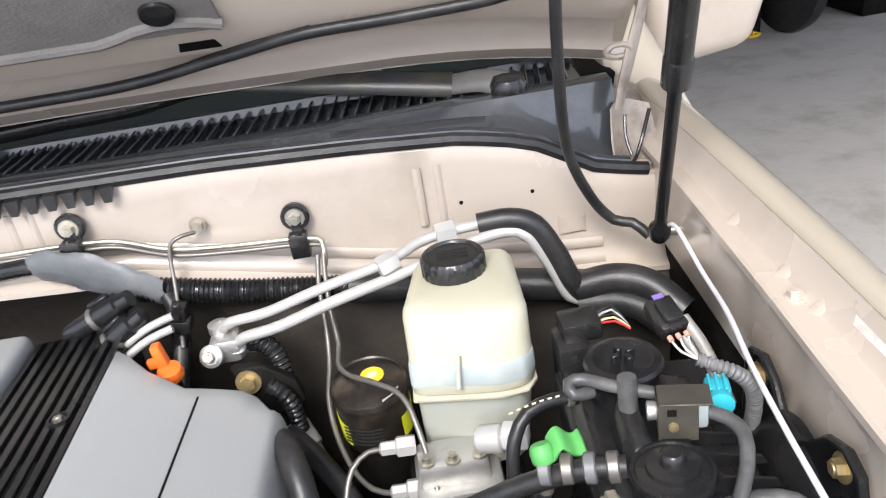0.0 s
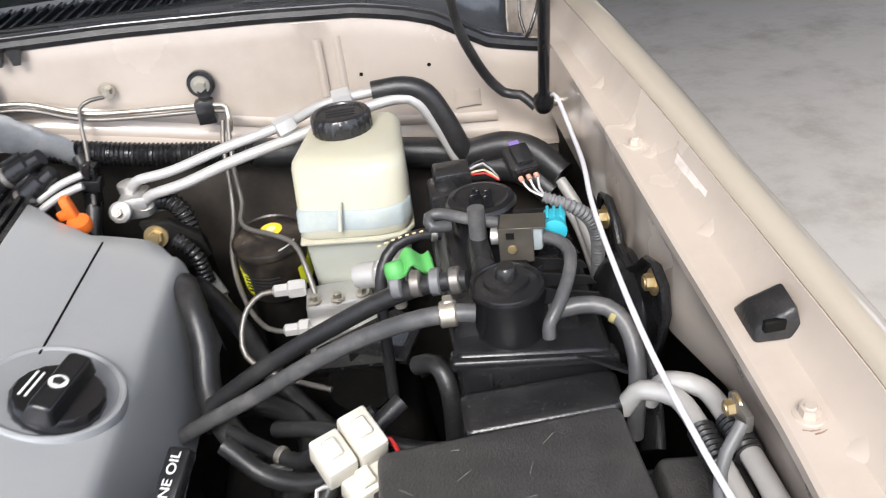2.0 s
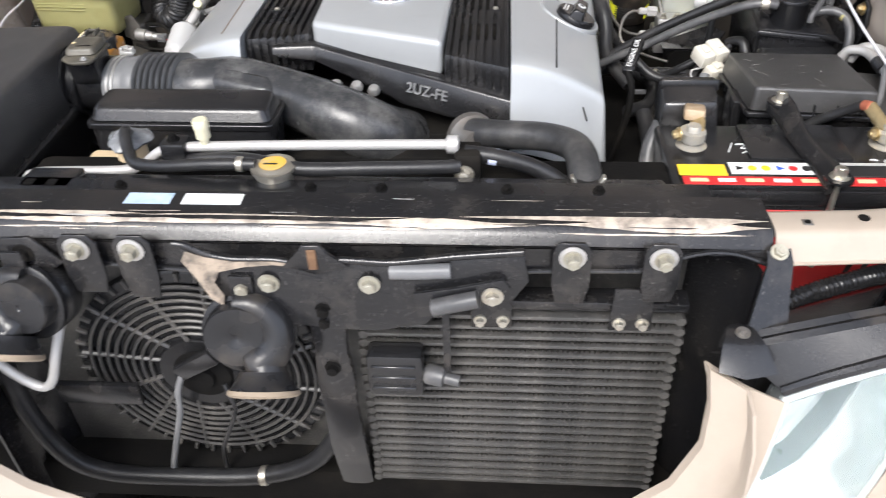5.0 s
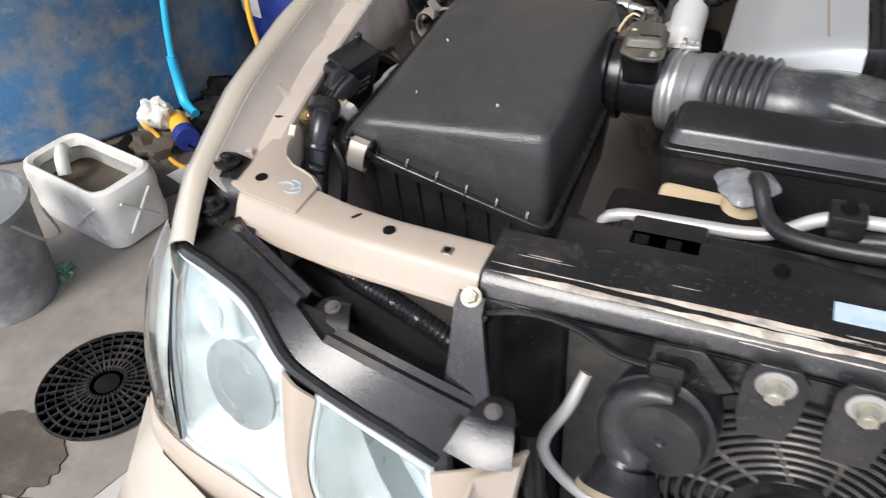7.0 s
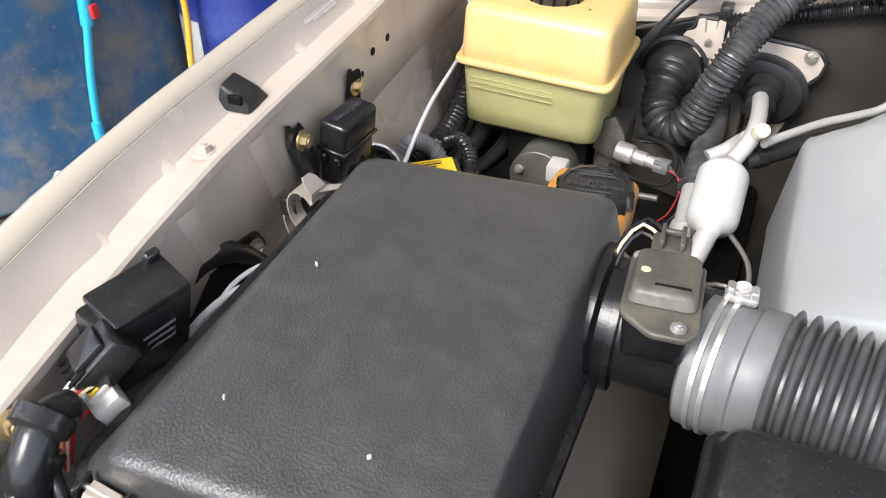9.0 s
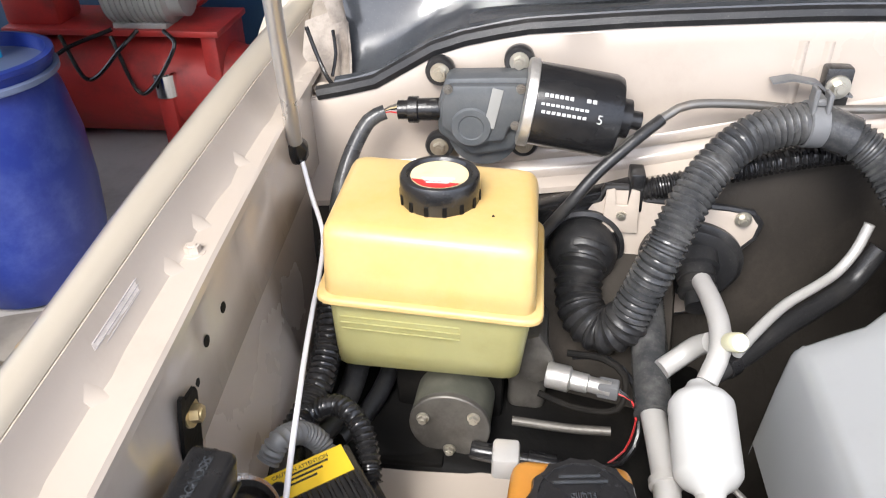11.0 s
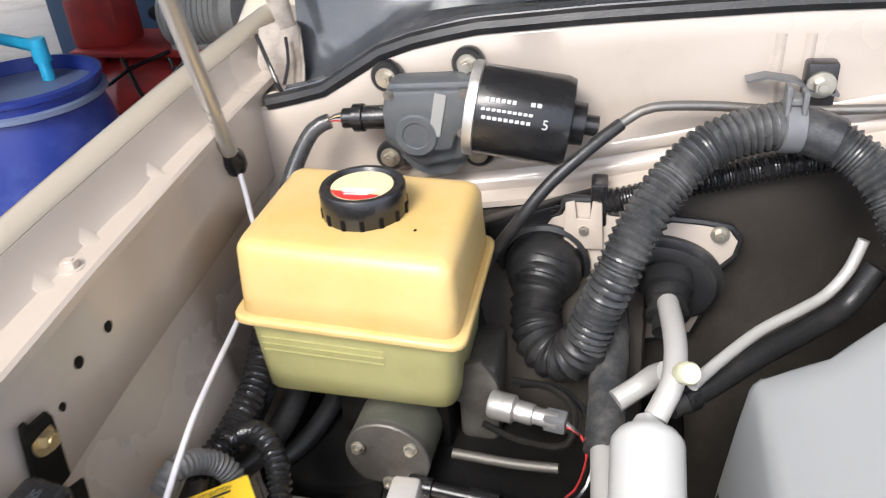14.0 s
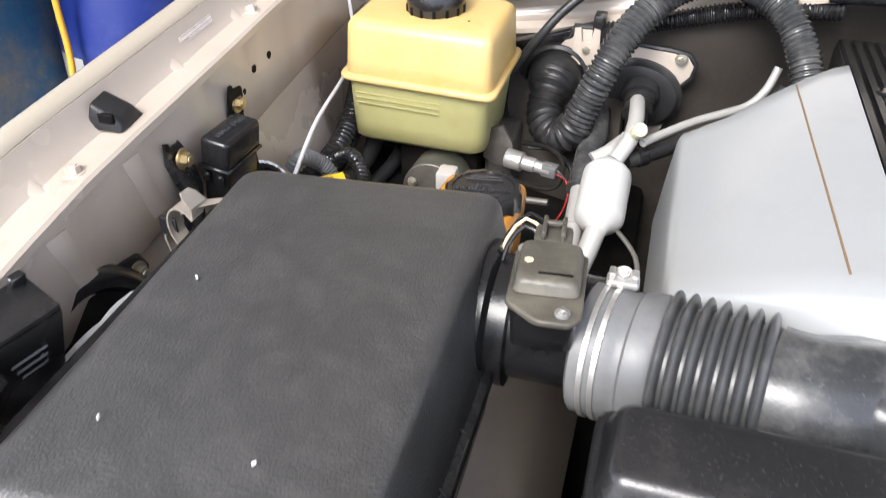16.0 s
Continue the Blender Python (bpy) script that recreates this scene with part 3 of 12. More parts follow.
# Radiator support
def support():
    base = [(0.046, -0.040), (0.044, -0.005), (0.040, 0.0), (-0.002, 0.0), (-0.011, -0.003), (-0.018, -0.011), (-0.024, -0.020), (-0.027, -0.024)]

    def run(x0, x1, n):
        return sheet([[(x0 + (x1 - x0) * i / n, y, 1.006 + z) for y, z in base] for i in range(n + 1)], 0.002)

    def end_run(s):
        rows = []
        for i in range(15):
            x = 0.460 + 0.248 * i / 14
            crest = lerp_table({0.46: -0.016, 0.59: -0.007, 0.66: 0.004, 0.708: 0.016}, x)
            rear = lerp_table({0.46: 0.022, 0.55: 0.027, 0.60: 0.034, 0.642: 0.045, 0.66: 0.050, 0.708: 0.050}, x)
            fall = lerp_table({0.46: 1.0, 0.66: 0.95, 0.708: 0.7}, x)
            rows.append([(s * x, rear + 0.003, 0.968), (s * x, rear + 0.003, 0.998), (s * x, rear, 1.0015), (s * x, rear - 0.004, 1.0022), (s * x, (rear + crest) / 2, 1.0030), (s * x, crest + 0.006, 1.0030), (s * x, crest + 0.001, 1.0012), (s * x, crest - 0.003, 0.997),
                         (s * x, crest - 0.009, 1.003 - 0.020 * fall), (s * x, crest - 0.013, 1.003 - 0.027 * fall), (s * x, crest - 0.016, 1.003 - 0.028 * fall)])
        return sheet(rows, 0.002)
    bar = part("radiator_support", run(-0.458, 0.458, 24), BLACK_PAINT, car, "scratched black radiator support bar")
    for s in (-1, 1):
        p = part("support_end", end_run(s), PAINT_SHADED, bar, "beige end of the support bar")
        part("hole", lathe([(0.0058, 0), (0.0058, 0.0006), (0.0001, 0.0006)], (s * 0.551, 0.011, 1.0031), seg=18), DARK, p)
        part("slot", moved(lathe([(0.0042, 0), (0.0042, 0.0006), (0.0001, 0.0006)], (0, 0, 0), seg=14), Matrix.Translation((s * 0.587, 0.020, 1.0031)) @ Matrix.Rotation(radians(35 * s), 4, "Z") @ Matrix.Diagonal((0.35, 1.3, 1, 1))), DARK, p)
        part("clip_nut", box(min(s * 0.489, s * 0.499), max(s * 0.489, s * 0.499), -0.003, 0.007, 1.0025, 1.0040, 0.0008, 1), PIPE_STEEL, p)
        part("clip_hole", lathe([(0.003, 0), (0.003, 0.0006), (0.0001, 0.0006)], (s * 0.494, 0.002, 1.0040), seg=12), DARK, p)
    return bar


bar = support()

# Bonnet, hinges, wipers -------------------------------------------------
PAD = material("black felt insulation", (0.215, 0.203, 0.19), 0.95, 0, 0.3, 25, (0.16, 0.15, 0.14), 0.3, 30, 0.8, 300)


def hood_at(x, d, out=0.0):
    """A point on the bonnet's underside, d metres forward of its rear edge; out: below that face."""
    a = radians(43)
    drop = 0.018 * (x / 0.75) ** 2 + 0.022 * max(0, (abs(x) - 0.5) / 0.25) ** 2
    return (x, 1.105 - d * math.cos(a) - out * math.sin(a), 1.205 - drop + d * math.sin(a) - out * math.cos(a))
HINGE = material("grimy beige hinge steel", (0.34, 0.295, 0.25), 0.5, 0.1, 0.2, 22, (0.12, 0.095, 0.078), 0.5, 26, 0.2, 260)


def bonnet():
    xs = [-0.78 + 0.06 * i for i in range(27)]
    hood = part("bonnet", sheet([[hood_at(x, -0.015, 0.014), hood_at(x, -0.028, 0.0), hood_at(x, -0.02, -0.016), hood_at(x, 0.2, -0.030), hood_at(x, 0.7, -0.035), hood_at(x, 1.15, -0.02)] for x in xs], 0.002), PAINT_OUT, car, "raised champagne bonnet")
    xi = [-0.755 + 0.0604 * i for i in range(26)]
    inner = part("inner_panel", sheet([[hood_at(x, -0.012, 0.012), hood_at(x, 0.012, 0.016), hood_at(x, 0.030, 0.004), hood_at(x, 0.058, 0.0), hood_at(x, 0.075, 0.016), hood_at(x, 0.16, 0.018), hood_at(x, 0.20, -0.01), hood_at(x, 1.1, -0.012)] for x in xi], 0.002), PAINT, hood, "beige inner bonnet panel")
    part("insulation", sheet([[hood_at(x, d, 0.020 + 0.012 * math.sin(9 * x) * math.sin(14 * d) * (0.16 < d < 0.9)) for d in (0.125, 0.135, 0.2, 0.35, 0.6, 0.9, 1.0)] for x in [-0.55 + 0.05 * i for i in range(19)]], 0.006), PAD, hood, "black felt insulation pad")
    part("pad_hem", tube([hood_at(x, 0.127 + 0.018 * max(0, 1 - ((x - 0.30) / 0.06) ** 2) + 0.018 * max(0, 1 - ((x - 0.02) / 0.06) ** 2), 0.026) for x in [-0.55 + 0.02 * i for i in range(46)]], 0.0065, 8, smooth=False), PAD, hood, "pressed felt hem")
    for x in (0.30, 0.02, -0.3):
        part("pad_clip", lathe([(0.017, 0), (0.016, 0.004), (0.006, 0.006)], hood_at(x, 0.165, 0.028), (0, -0.68, -0.73), 18), BLACK_PLASTIC, hood)
    for x, d in ((0.315, 0.088), (0.555, 0.095), (-0.2, 0.09), (-0.5, 0.095)):
        part("slot", plate([hood_at(x - 0.022, d - 0.006, 0.0175), hood_at(x + 0.022, d - 0.006, 0.0175), hood_at(x + 0.018, d + 0.010, 0.0190), hood_at(x - 0.018, d + 0.010, 0.0190)], (0, -0.68, -0.73), 0.001), DARK, inner, "dark slot")
    part("washer_tube", tube([hood_at(-0.2, 0.03, 0.02), hood_at(0.05, 0.040, 0.024), hood_at(0.22, 0.045, 0.024), hood_at(0.34, 0.075, 0.026), hood_at(0.42, 0.098, 0.028), hood_at(0.52, 0.105, 0.028), hood_at(0.62, 0.13, 0.03), hood_at(0.65, 0.20, 0.05), (0.650, 0.86, 1.40)], 0.0062, 12), RUBBER, hood, "black washer tube")
    part("second_tube", tube([hood_at(0.30, 0.060, 0.022), hood_at(0.36, 0.078, 0.022), hood_at(0.43, 0.094, 0.022)], 0.006, 10), RUBBER, hood)
    for s in (-1, 1):
        h = part("hinge", tube([(s * 0.734, 0.998, 1.118), (s * 0.739, 1.000, 1.138), (s * 0.747, 1.004, 1.160), (s * 0.755, 1.010, 1.180), (s * 0.763, 1.016, 1.198), (s * 0.772, 1.018, 1.225)], [0.008, 0.0105, 0.0115, 0.0115, 0.011, 0.011], 12, flatten=0.32), HINGE, car, "beige bonnet hinge arm")
        part("hinge_loop", tube([(s * (0.738 + 0.013 * math.cos(a)), 1.004 - 0.002 * math.sin(a), 1.178 + 0.007 * math.sin(a)) for a in np.linspace(0, 2 * math.pi, 17)], 0.0034, 8, smooth=False), HINGE, h)
        part("hinge_base", hexa([(s * 0.728, 0.985, 1.045), (s * 0.790, 0.985, 1.050), (s * 0.79, 1.12, 1.05), (s * 0.735, 1.12, 1.05)], [(s * 0.740, 1.04, 1.075), (s * 0.785, 1.04, 1.080), (s * 0.79, 1.11, 1.12), (s * 0.745, 1.11, 1.11)], 0.012, 3), HINGE, h, "dusty hinge pedestal")
        bracket = [[(s * x, y, z) for x, y, z in r] for r in ([(0.724, 0.985, 1.052), (0.728, 0.999, 1.058), (0.750, 1.012, 1.058), (0.784, 1.006, 1.054)], [(0.726, 1.004, 1.080), (0.732, 1.016, 1.084), (0.752, 1.024, 1.084), (0.780, 1.018, 1.080)], [(0.730, 1.018, 1.112), (0.738, 1.028, 1.116), (0.754, 1.034, 1.116), (0.776, 1.026, 1.110)])]
        part("hinge_bracket", sheet(bracket, 0.002), HINGE, h, "folded dusty hinge bracket", angle=70)
        part("hinge_foot", plate([(s * 0.720, 0.972, 1.050), (s * 0.786, 0.968, 1.052), (s * 0.788, 1.006, 1.056), (s * 0.724, 1.000, 1.056)], (0, 0, -1), 0.003, 0.0008), PAINT_DIRTY, h, "flat hinge foot")
        part("hole", lathe([(0.0045, 0), (0.0045, 0.0006), (0.0001, 0.0007)], (s * 0.735, 0.979, 1.0525), seg=14), DARK, h)
        part("tie_wire", tube([(s * 0.768, 1.000, 1.112), (s * 0.760, 0.998, 1.086), (s * 0.748, 0.986, 1.066), (s * 0.738, 0.976, 1.060)], 0.0022, 8), LOOM, h, "thin black wire")
        part("tie_wire", tube([(s * 0.746, 1.016, 1.104), (s * 0.742, 1.004, 1.084), (s * 0.744, 0.990, 1.066)], 0.0018, 8), LOOM, h)
        for x, y in ((0.770, 0.984), (0.752, 0.980)):
            part("hinge_bolt", bolt_mesh((s * x, y, 1.056), (0, -0.1, 1), 0.0062, 1.5, 0.004), PAINT_DIRTY, h)
        # windscreen pillar foot and door mirror beyond
        part("pillar", hexa([(s * 0.78, 1.10, 1.05), (s * 0.87, 1.10, 1.05), (s * 0.87, 1.45, 1.05), (s * 0.78, 1.45, 1.05)], [(s * 0.76, 1.22, 1.16), (s * 0.83, 1.20, 1.16), (s * 0.80, 1.50, 1.34), (s * 0.74, 1.50, 1.34)], 0.015, 3), PAINT_OUT, car, "champagne windscreen pillar")
    m = part("door_mirror", hexa([(0.96, 1.52, 0.99), (1.15, 1.56, 1.0), (1.15, 1.68, 1.0), (0.96, 1.66, 0.99)], [(0.94, 1.50, 1.15), (1.19, 1.55, 1.14), (1.19, 1.70, 1.14), (0.94, 1.68, 1.15)], 0.035, 4), PAINT, car, "cream door mirror housing")
    part("mirror_arm", box(0.84, 0.97, 1.56, 1.66, 1.02, 1.06, 0.015, 3), PAINT, m)
    return hood


bonnet()


def wiper(pivot, knee, tip, blade, lab):
    t = thing("wiper", lab, "wiper", pivot, "windscreen wipers")
    hub = part("hub", lathe([(0.016, -0.02), (0.021, 0), (0.021, 0.012), (0.016, 0.019), (0.003, 0.021)], pivot, (0, -0.2, 1), 24), BLACK_PLASTIC, t)
    p, k, e = Vector(pivot) + Vector((0, 0, 0.010)), Vector(knee), Vector(tip)
    part("root", tube([p, (p + k) / 2 + Vector((0, 0, 0.004)), k], [0.017, 0.015, 0.0135], 12, flatten=0.5), GREY_METAL, t, "dull grey arm root")
    part("arm", tube([k, (k + e) / 2 + Vector((0, 0, 0.003)), e], [0.0165, 0.0150, 0.0085], 12, flatten=0.5), WIPER_ARM, t, "black arm with worn brassy paint")
    part("blade", tube(blade, 0.0125, 12), BLACK_GLOSS, t, "black flat blade")
    mid = Vector(blade[len(blade) // 2])
    part("joint", hexa([(mid.x - 0.035, mid.y - 0.012, mid.z - 0.004), (mid.x + 0.035, mid.y - 0.012, mid.z - 0.004), (mid.x + 0.035, mid.y + 0.010, mid.z - 0.004), (mid.x - 0.035, mid.y + 0.010, mid.z - 0.004)],
                       [(mid.x - 0.022, mid.y - 0.008, mid.z + 0.016), (mid.x + 0.026, mid.y - 0.008, mid.z + 0.016), (mid.x + 0.026, mid.y + 0.006, mid.z + 0.016), (mid.x - 0.022, mid.y + 0.006, mid.z + 0.016)], 0.004), BLACK_PLASTIC, t)
    return t


GREY_METAL = material("dull grey wiper root", (0.12, 0.115, 0.11), 0.45, 0.2, 0.15, 20, (0.2, 0.19, 0.17), 0.3, 20, 0.1)
WIPER_ARM = material("worn wiper arm", (0.026, 0.028, 0.031), 0.32, 0.2, 0.2, 12, (0.12, 0.10, 0.05), 0.30, 7, 0.06)
wiper((0.628, 1.062, 1.138), (0.568, 1.088, 1.150), (0.270, 1.130, 1.190), [(0.473, 1.152, 1.172), (0.372, 1.154, 1.179), (0.272, 1.156, 1.182), (0.190, 1.154, 1.172), (0.10, 1.152, 1.170), (0.0, 1.152, 1.166), (-0.10, 1.155, 1.166)], "black windscreen wiper lying above the cowl")
wiper((-0.02, 1.10, 1.150), (-0.10, 1.125, 1.168), (-0.34, 1.150, 1.195), [(-0.10, 1.150, 1.178), (-0.22, 1.155, 1.186), (-0.36, 1.158, 1.188), (-0.52, 1.160, 1.184), (-0.66, 1.165, 1.168)], "black windscreen wiper on the far half of the screen")
part("wiper_end_cap", tube([(0.455, 1.152, 1.173), (0.490, 1.150, 1.171)], 0.0105, 10), material("blue-grey plastic end", (0.28, 0.36, 0.46), 0.45), [o for o in scene.objects if o.name == "wiper"][0], "blue-grey end cap")
single("broken_clip", tube([(-0.452, 1.075, 1.149), (-0.432, 1.080, 1.150), (-0.422, 1.074, 1.149), (-0.420, 1.062, 1.1495)], 0.0035, 8, flatten=0.5), material("faded orange plastic", (0.60, 0.22, 0.10), 0.5, 0, 0.15), "small broken orange clip lying on the cowl grille", "clip")

# Intake side ------------------------------------------------------------
AMBER = material("amber fluid tank plastic", (0.47, 0.205, 0.035), 0.26, 0, 0.14, 20, (0.25, 0.12, 0.03), 0.3, 20, 0.06, 400, sub=0.3)
YELLOWED = material("yellowed translucent plastic", (0.60, 0.435, 0.19), 0.36, 0, 0.08, 11, (0.56, 0.36, 0.10), 0.42, 9, 0.05, 500, sub=0.3)
YELLOW_GREEN = material("greenish yellow tank bottom", (0.38, 0.36, 0.165), 0.36, 0, 0.14, 16, (0.29, 0.265, 0.10), 0.35, 12, 0.05, 500, sub=0.25)
RED = material("red print", (0.55, 0.03, 0.03), 0.4, 0, 0.1, 30, None, 0, 5, 0.02)
CREAM = material("cream printed label", (0.74, 0.60, 0.36), 0.45, 0, 0.08, 40, (0.55, 0.4, 0.2), 0.25, 30, 0.02)
YELLOW = material("yellow label", (0.82, 0.55, 0.03), 0.45, 0, 0.05, 30, (0.4, 0.3, 0.1), 0.15, 40, 0.02)
PRINT_WHITE = material("white print", (0.72, 0.72, 0.70), 0.5, 0, 0.05, 30, None, 0, 5, 0.02)
PRINT_FAINT = material("faint white print", (0.42, 0.42, 0.41), 0.5, 0, 0.2, 60, None, 0, 5, 0.02)
PRINT_GREY = material("faded grey print", (0.22, 0.22, 0.22), 0.5, 0, 0.1, 30, None, 0, 5, 0.02)
PRINT_BLACK = material("black print", (0.02, 0.02, 0.02), 0.5, 0, 0.1, 30, None, 0, 5, 0.02)
BELLOWS = material("black-grey rubber bellows", (0.050, 0.051, 0.053), 0.34, 0, 0.25, 18, (0.15, 0.148, 0.145), 0.35, 16, 0.12, 400)
GREY_DUCT = material("grey dusty rubber duct", (0.125, 0.127, 0.13), 0.42, 0, 0.2, 14, (0.24, 0.235, 0.23), 0.35, 12, 0.1, 300)
OLIVE = material("dusty olive sensor plastic", (0.060, 0.055, 0.045), 0.38, 0, 0.25, 30, (0.16, 0.145, 0.11), 0.40, 25, 0.2, 400)
DRIER = material("white painted receiver", (0.46, 0.46, 0.455), 0.4, 0, 0.04, 20, (0.5, 0.48, 0.44), 0.15, 20, 0.05, 300)


def air_cleaner():
    t = thing("air_cleaner", "dusty black plastic air cleaner box beside the wing", "air filter", (-0.56, 0.31, 0.75))
    top = [(-0.647, 0.152, 1.013), (-0.457, 0.163, 1.019), (-0.464, 0.483, 1.017), (-0.657, 0.456, 1.022)]
    rim = [(-0.676, 0.152, 0.986), (-0.452, 0.150, 0.920), (-0.449, 0.497, 0.930), (-0.684, 0.474, 0.985)]
    lid = part("lid", soft_box(rim, top, 0.015, 0.010, 0.005), LID_PLASTIC, t, "grained black lid with a dusty top", angle=60)
    part("rim", soft_box([(p.x, p.y, p.z - 0.011) for p in inset(rim, -0.006)], [(p.x, p.y, p.z + 0.002) for p in inset(rim, -0.006)], 0.020, 0.003), BLACK_PLASTIC, t)
    low = [(p.x, p.y, 0.78) for p in inset(rim, 0.018)]
    body = part("body", soft_box(low, [(p.x, p.y, p.z - 0.009) for p in inset(rim, 0.004)], 0.018, 0.002), BLACK_PLASTIC, t)
    a, b = Vector(rim[0]), Vector(rim[1])
    for i in range(8):
        p = a.lerp(b, (i + 1.2) / 8.8)
        y0, y1 = p.y + 0.004, p.y + 0.018
        part("rib", hexa([(p.x - 0.0011, y1 - 0.006, p.z - 0.115), (p.x + 0.0011, y1 - 0.006, p.z - 0.115), (p.x + 0.0011, y1, p.z - 0.115), (p.x - 0.0011, y1, p.z - 0.115)],
                         [(p.x - 0.0011, y0 - 0.004, p.z - 0.014), (p.x + 0.0011, y0 - 0.004, p.z - 0.014), (p.x + 0.0011, y0 + 0.004, p.z - 0.014), (p.x - 0.0011, y0 + 0.004, p.z - 0.014)], 0), BLACK_PLASTIC, body)
    for i in range(6):
        p = a.lerp(b, (i + 1.35) / 7.0)
        part("fin", hexa([(p.x - 0.0009, p.y - 0.006, p.z + 0.001), (p.x + 0.0009, p.y - 0.006, p.z + 0.001), (p.x + 0.0009, p.y + 0.006, p.z + 0.001), (p.x - 0.0009, p.y + 0.006, p.z + 0.001)],
                         [(p.x - 0.0007, p.y - 0.0045, p.z + 0.005), (p.x + 0.0007, p.y - 0.0045, p.z + 0.005), (p.x + 0.0007, p.y + 0.006, p.z + 0.014), (p.x - 0.0007, p.y + 0.006, p.z + 0.014)], 0), BLACK_PLASTIC, lid)
    c, d = Vector(rim[1]), Vector(rim[2])
    for i in range(7):
        p = c.lerp(d, (i + 0.7) / 7.4)
        part("fin", hexa([(p.x - 0.006, p.y - 0.001, p.z + 0.001), (p.x + 0.006, p.y - 0.001, p.z + 0.001), (p.x + 0.006, p.y + 0.001, p.z + 0.001), (p.x - 0.006, p.y + 0.001, p.z + 0.001)],
                         [(p.x - 0.008, p.y - 0.0008, p.z + 0.012), (p.x + 0.003, p.y - 0.0008, p.z + 0.005), (p.x + 0.003, p.y + 0.0008, p.z + 0.005), (p.x - 0.008, p.y + 0.0008, p.z + 0.012)], 0), BLACK_PLASTIC, lid)
    for x, y, z, ax in ((-0.652, 0.143, 0.976, 0), (-0.702, 0.415, 0.980, 1)):
        m = Matrix.Translation((x, y, z)) @ Matrix.Rotation(radians(-90 * ax), 4, "Z") @ Matrix.Rotation(radians(14 * (1 - ax)), 4, "Y")
        pts = [(0.006, 0.016), (-0.002, 0.015), (-0.007, 0.008), (-0.0085, -0.004), (-0.006, -0.016), (-0.001, -0.021), (0.004, -0.020)]
        clip = part("clip", moved(sheet([[Vector((dx, q[0], q[1])) for q in pts] for dx in (-0.009, -0.0085, 0.0085, 0.009)], 0.0014), m), BAND, body, "bare steel spring clip")
        part("clip_pin", moved(tube([(-0.012, 0.002, 0.014), (0.012, 0.002, 0.014)], 0.0018, 8), m), BAND, clip)
        for dx in (-0.0125, 0.0125):
            part("clip_cheek", moved(box(dx - 0.0015, dx + 0.0015, -0.006, 0.008, 0.004, 0.020, 0.001, 1), m), BLACK_PLASTIC, clip)
    for x, y, r in ((-0.622, 0.320, 1.0), (-0.520, 0.200, -0.6), (-0.610, 0.205, 0.3)):
        k = (x + 0.66) / 0.20
        z = 1.014 + 0.004 * k + 0.006 * max(0, (y - 0.16) / 0.33) * (1 - k) + 0.0052
        part("paint_fleck", moved(box(-0.0004, 0.0004, -0.0012, 0.0012, -0.002, 0.0010, 0.0002, 1), Matrix.Translation((x, y, z)) @ Matrix.Rotation(r, 4, "Z")), PRINT_WHITE, lid, "white fleck")
    part("outlet_collar", lathe([(0.056, -0.004), (0.056, 0.004), (0.052, 0.006), (0.047, 0.007), (0.047, 0.014), (0.050, 0.0145), (0.050, 0.02), (0.04, 0.021)], (-0.458, 0.424, 0.947), (1, 0, 0), 36), BLACK_GLOSS, lid)
    # foot on the inner side
    foot = part("foot", sheet([[(-0.462, 0.165, 0.885), (-0.455, 0.205, 0.880), (-0.455, 0.245, 0.875)], [(-0.440, 0.182, 0.868), (-0.436, 0.212, 0.866), (-0.436, 0.246, 0.866)], [(-0.415, 0.198, 0.857), (-0.413, 0.222, 0.857), (-0.414, 0.246, 0.857)], [(-0.398, 0.212, 0.856), (-0.396, 0.225, 0.856), (-0.398, 0.240, 0.856)]], 0.006), BLACK_PLASTIC, body, "black moulded foot")
    part("washer", lathe([(0.013, 0), (0.0135, 0.002), (0.009, 0.003)], (-0.421, 0.226, 0.858), seg=20), PIPE_STEEL, foot)
    part("bolt", bolt_mesh((-0.421, 0.226, 0.861), r=0.0065), PIPE_STEEL, foot)
    return t


air_cleaner()


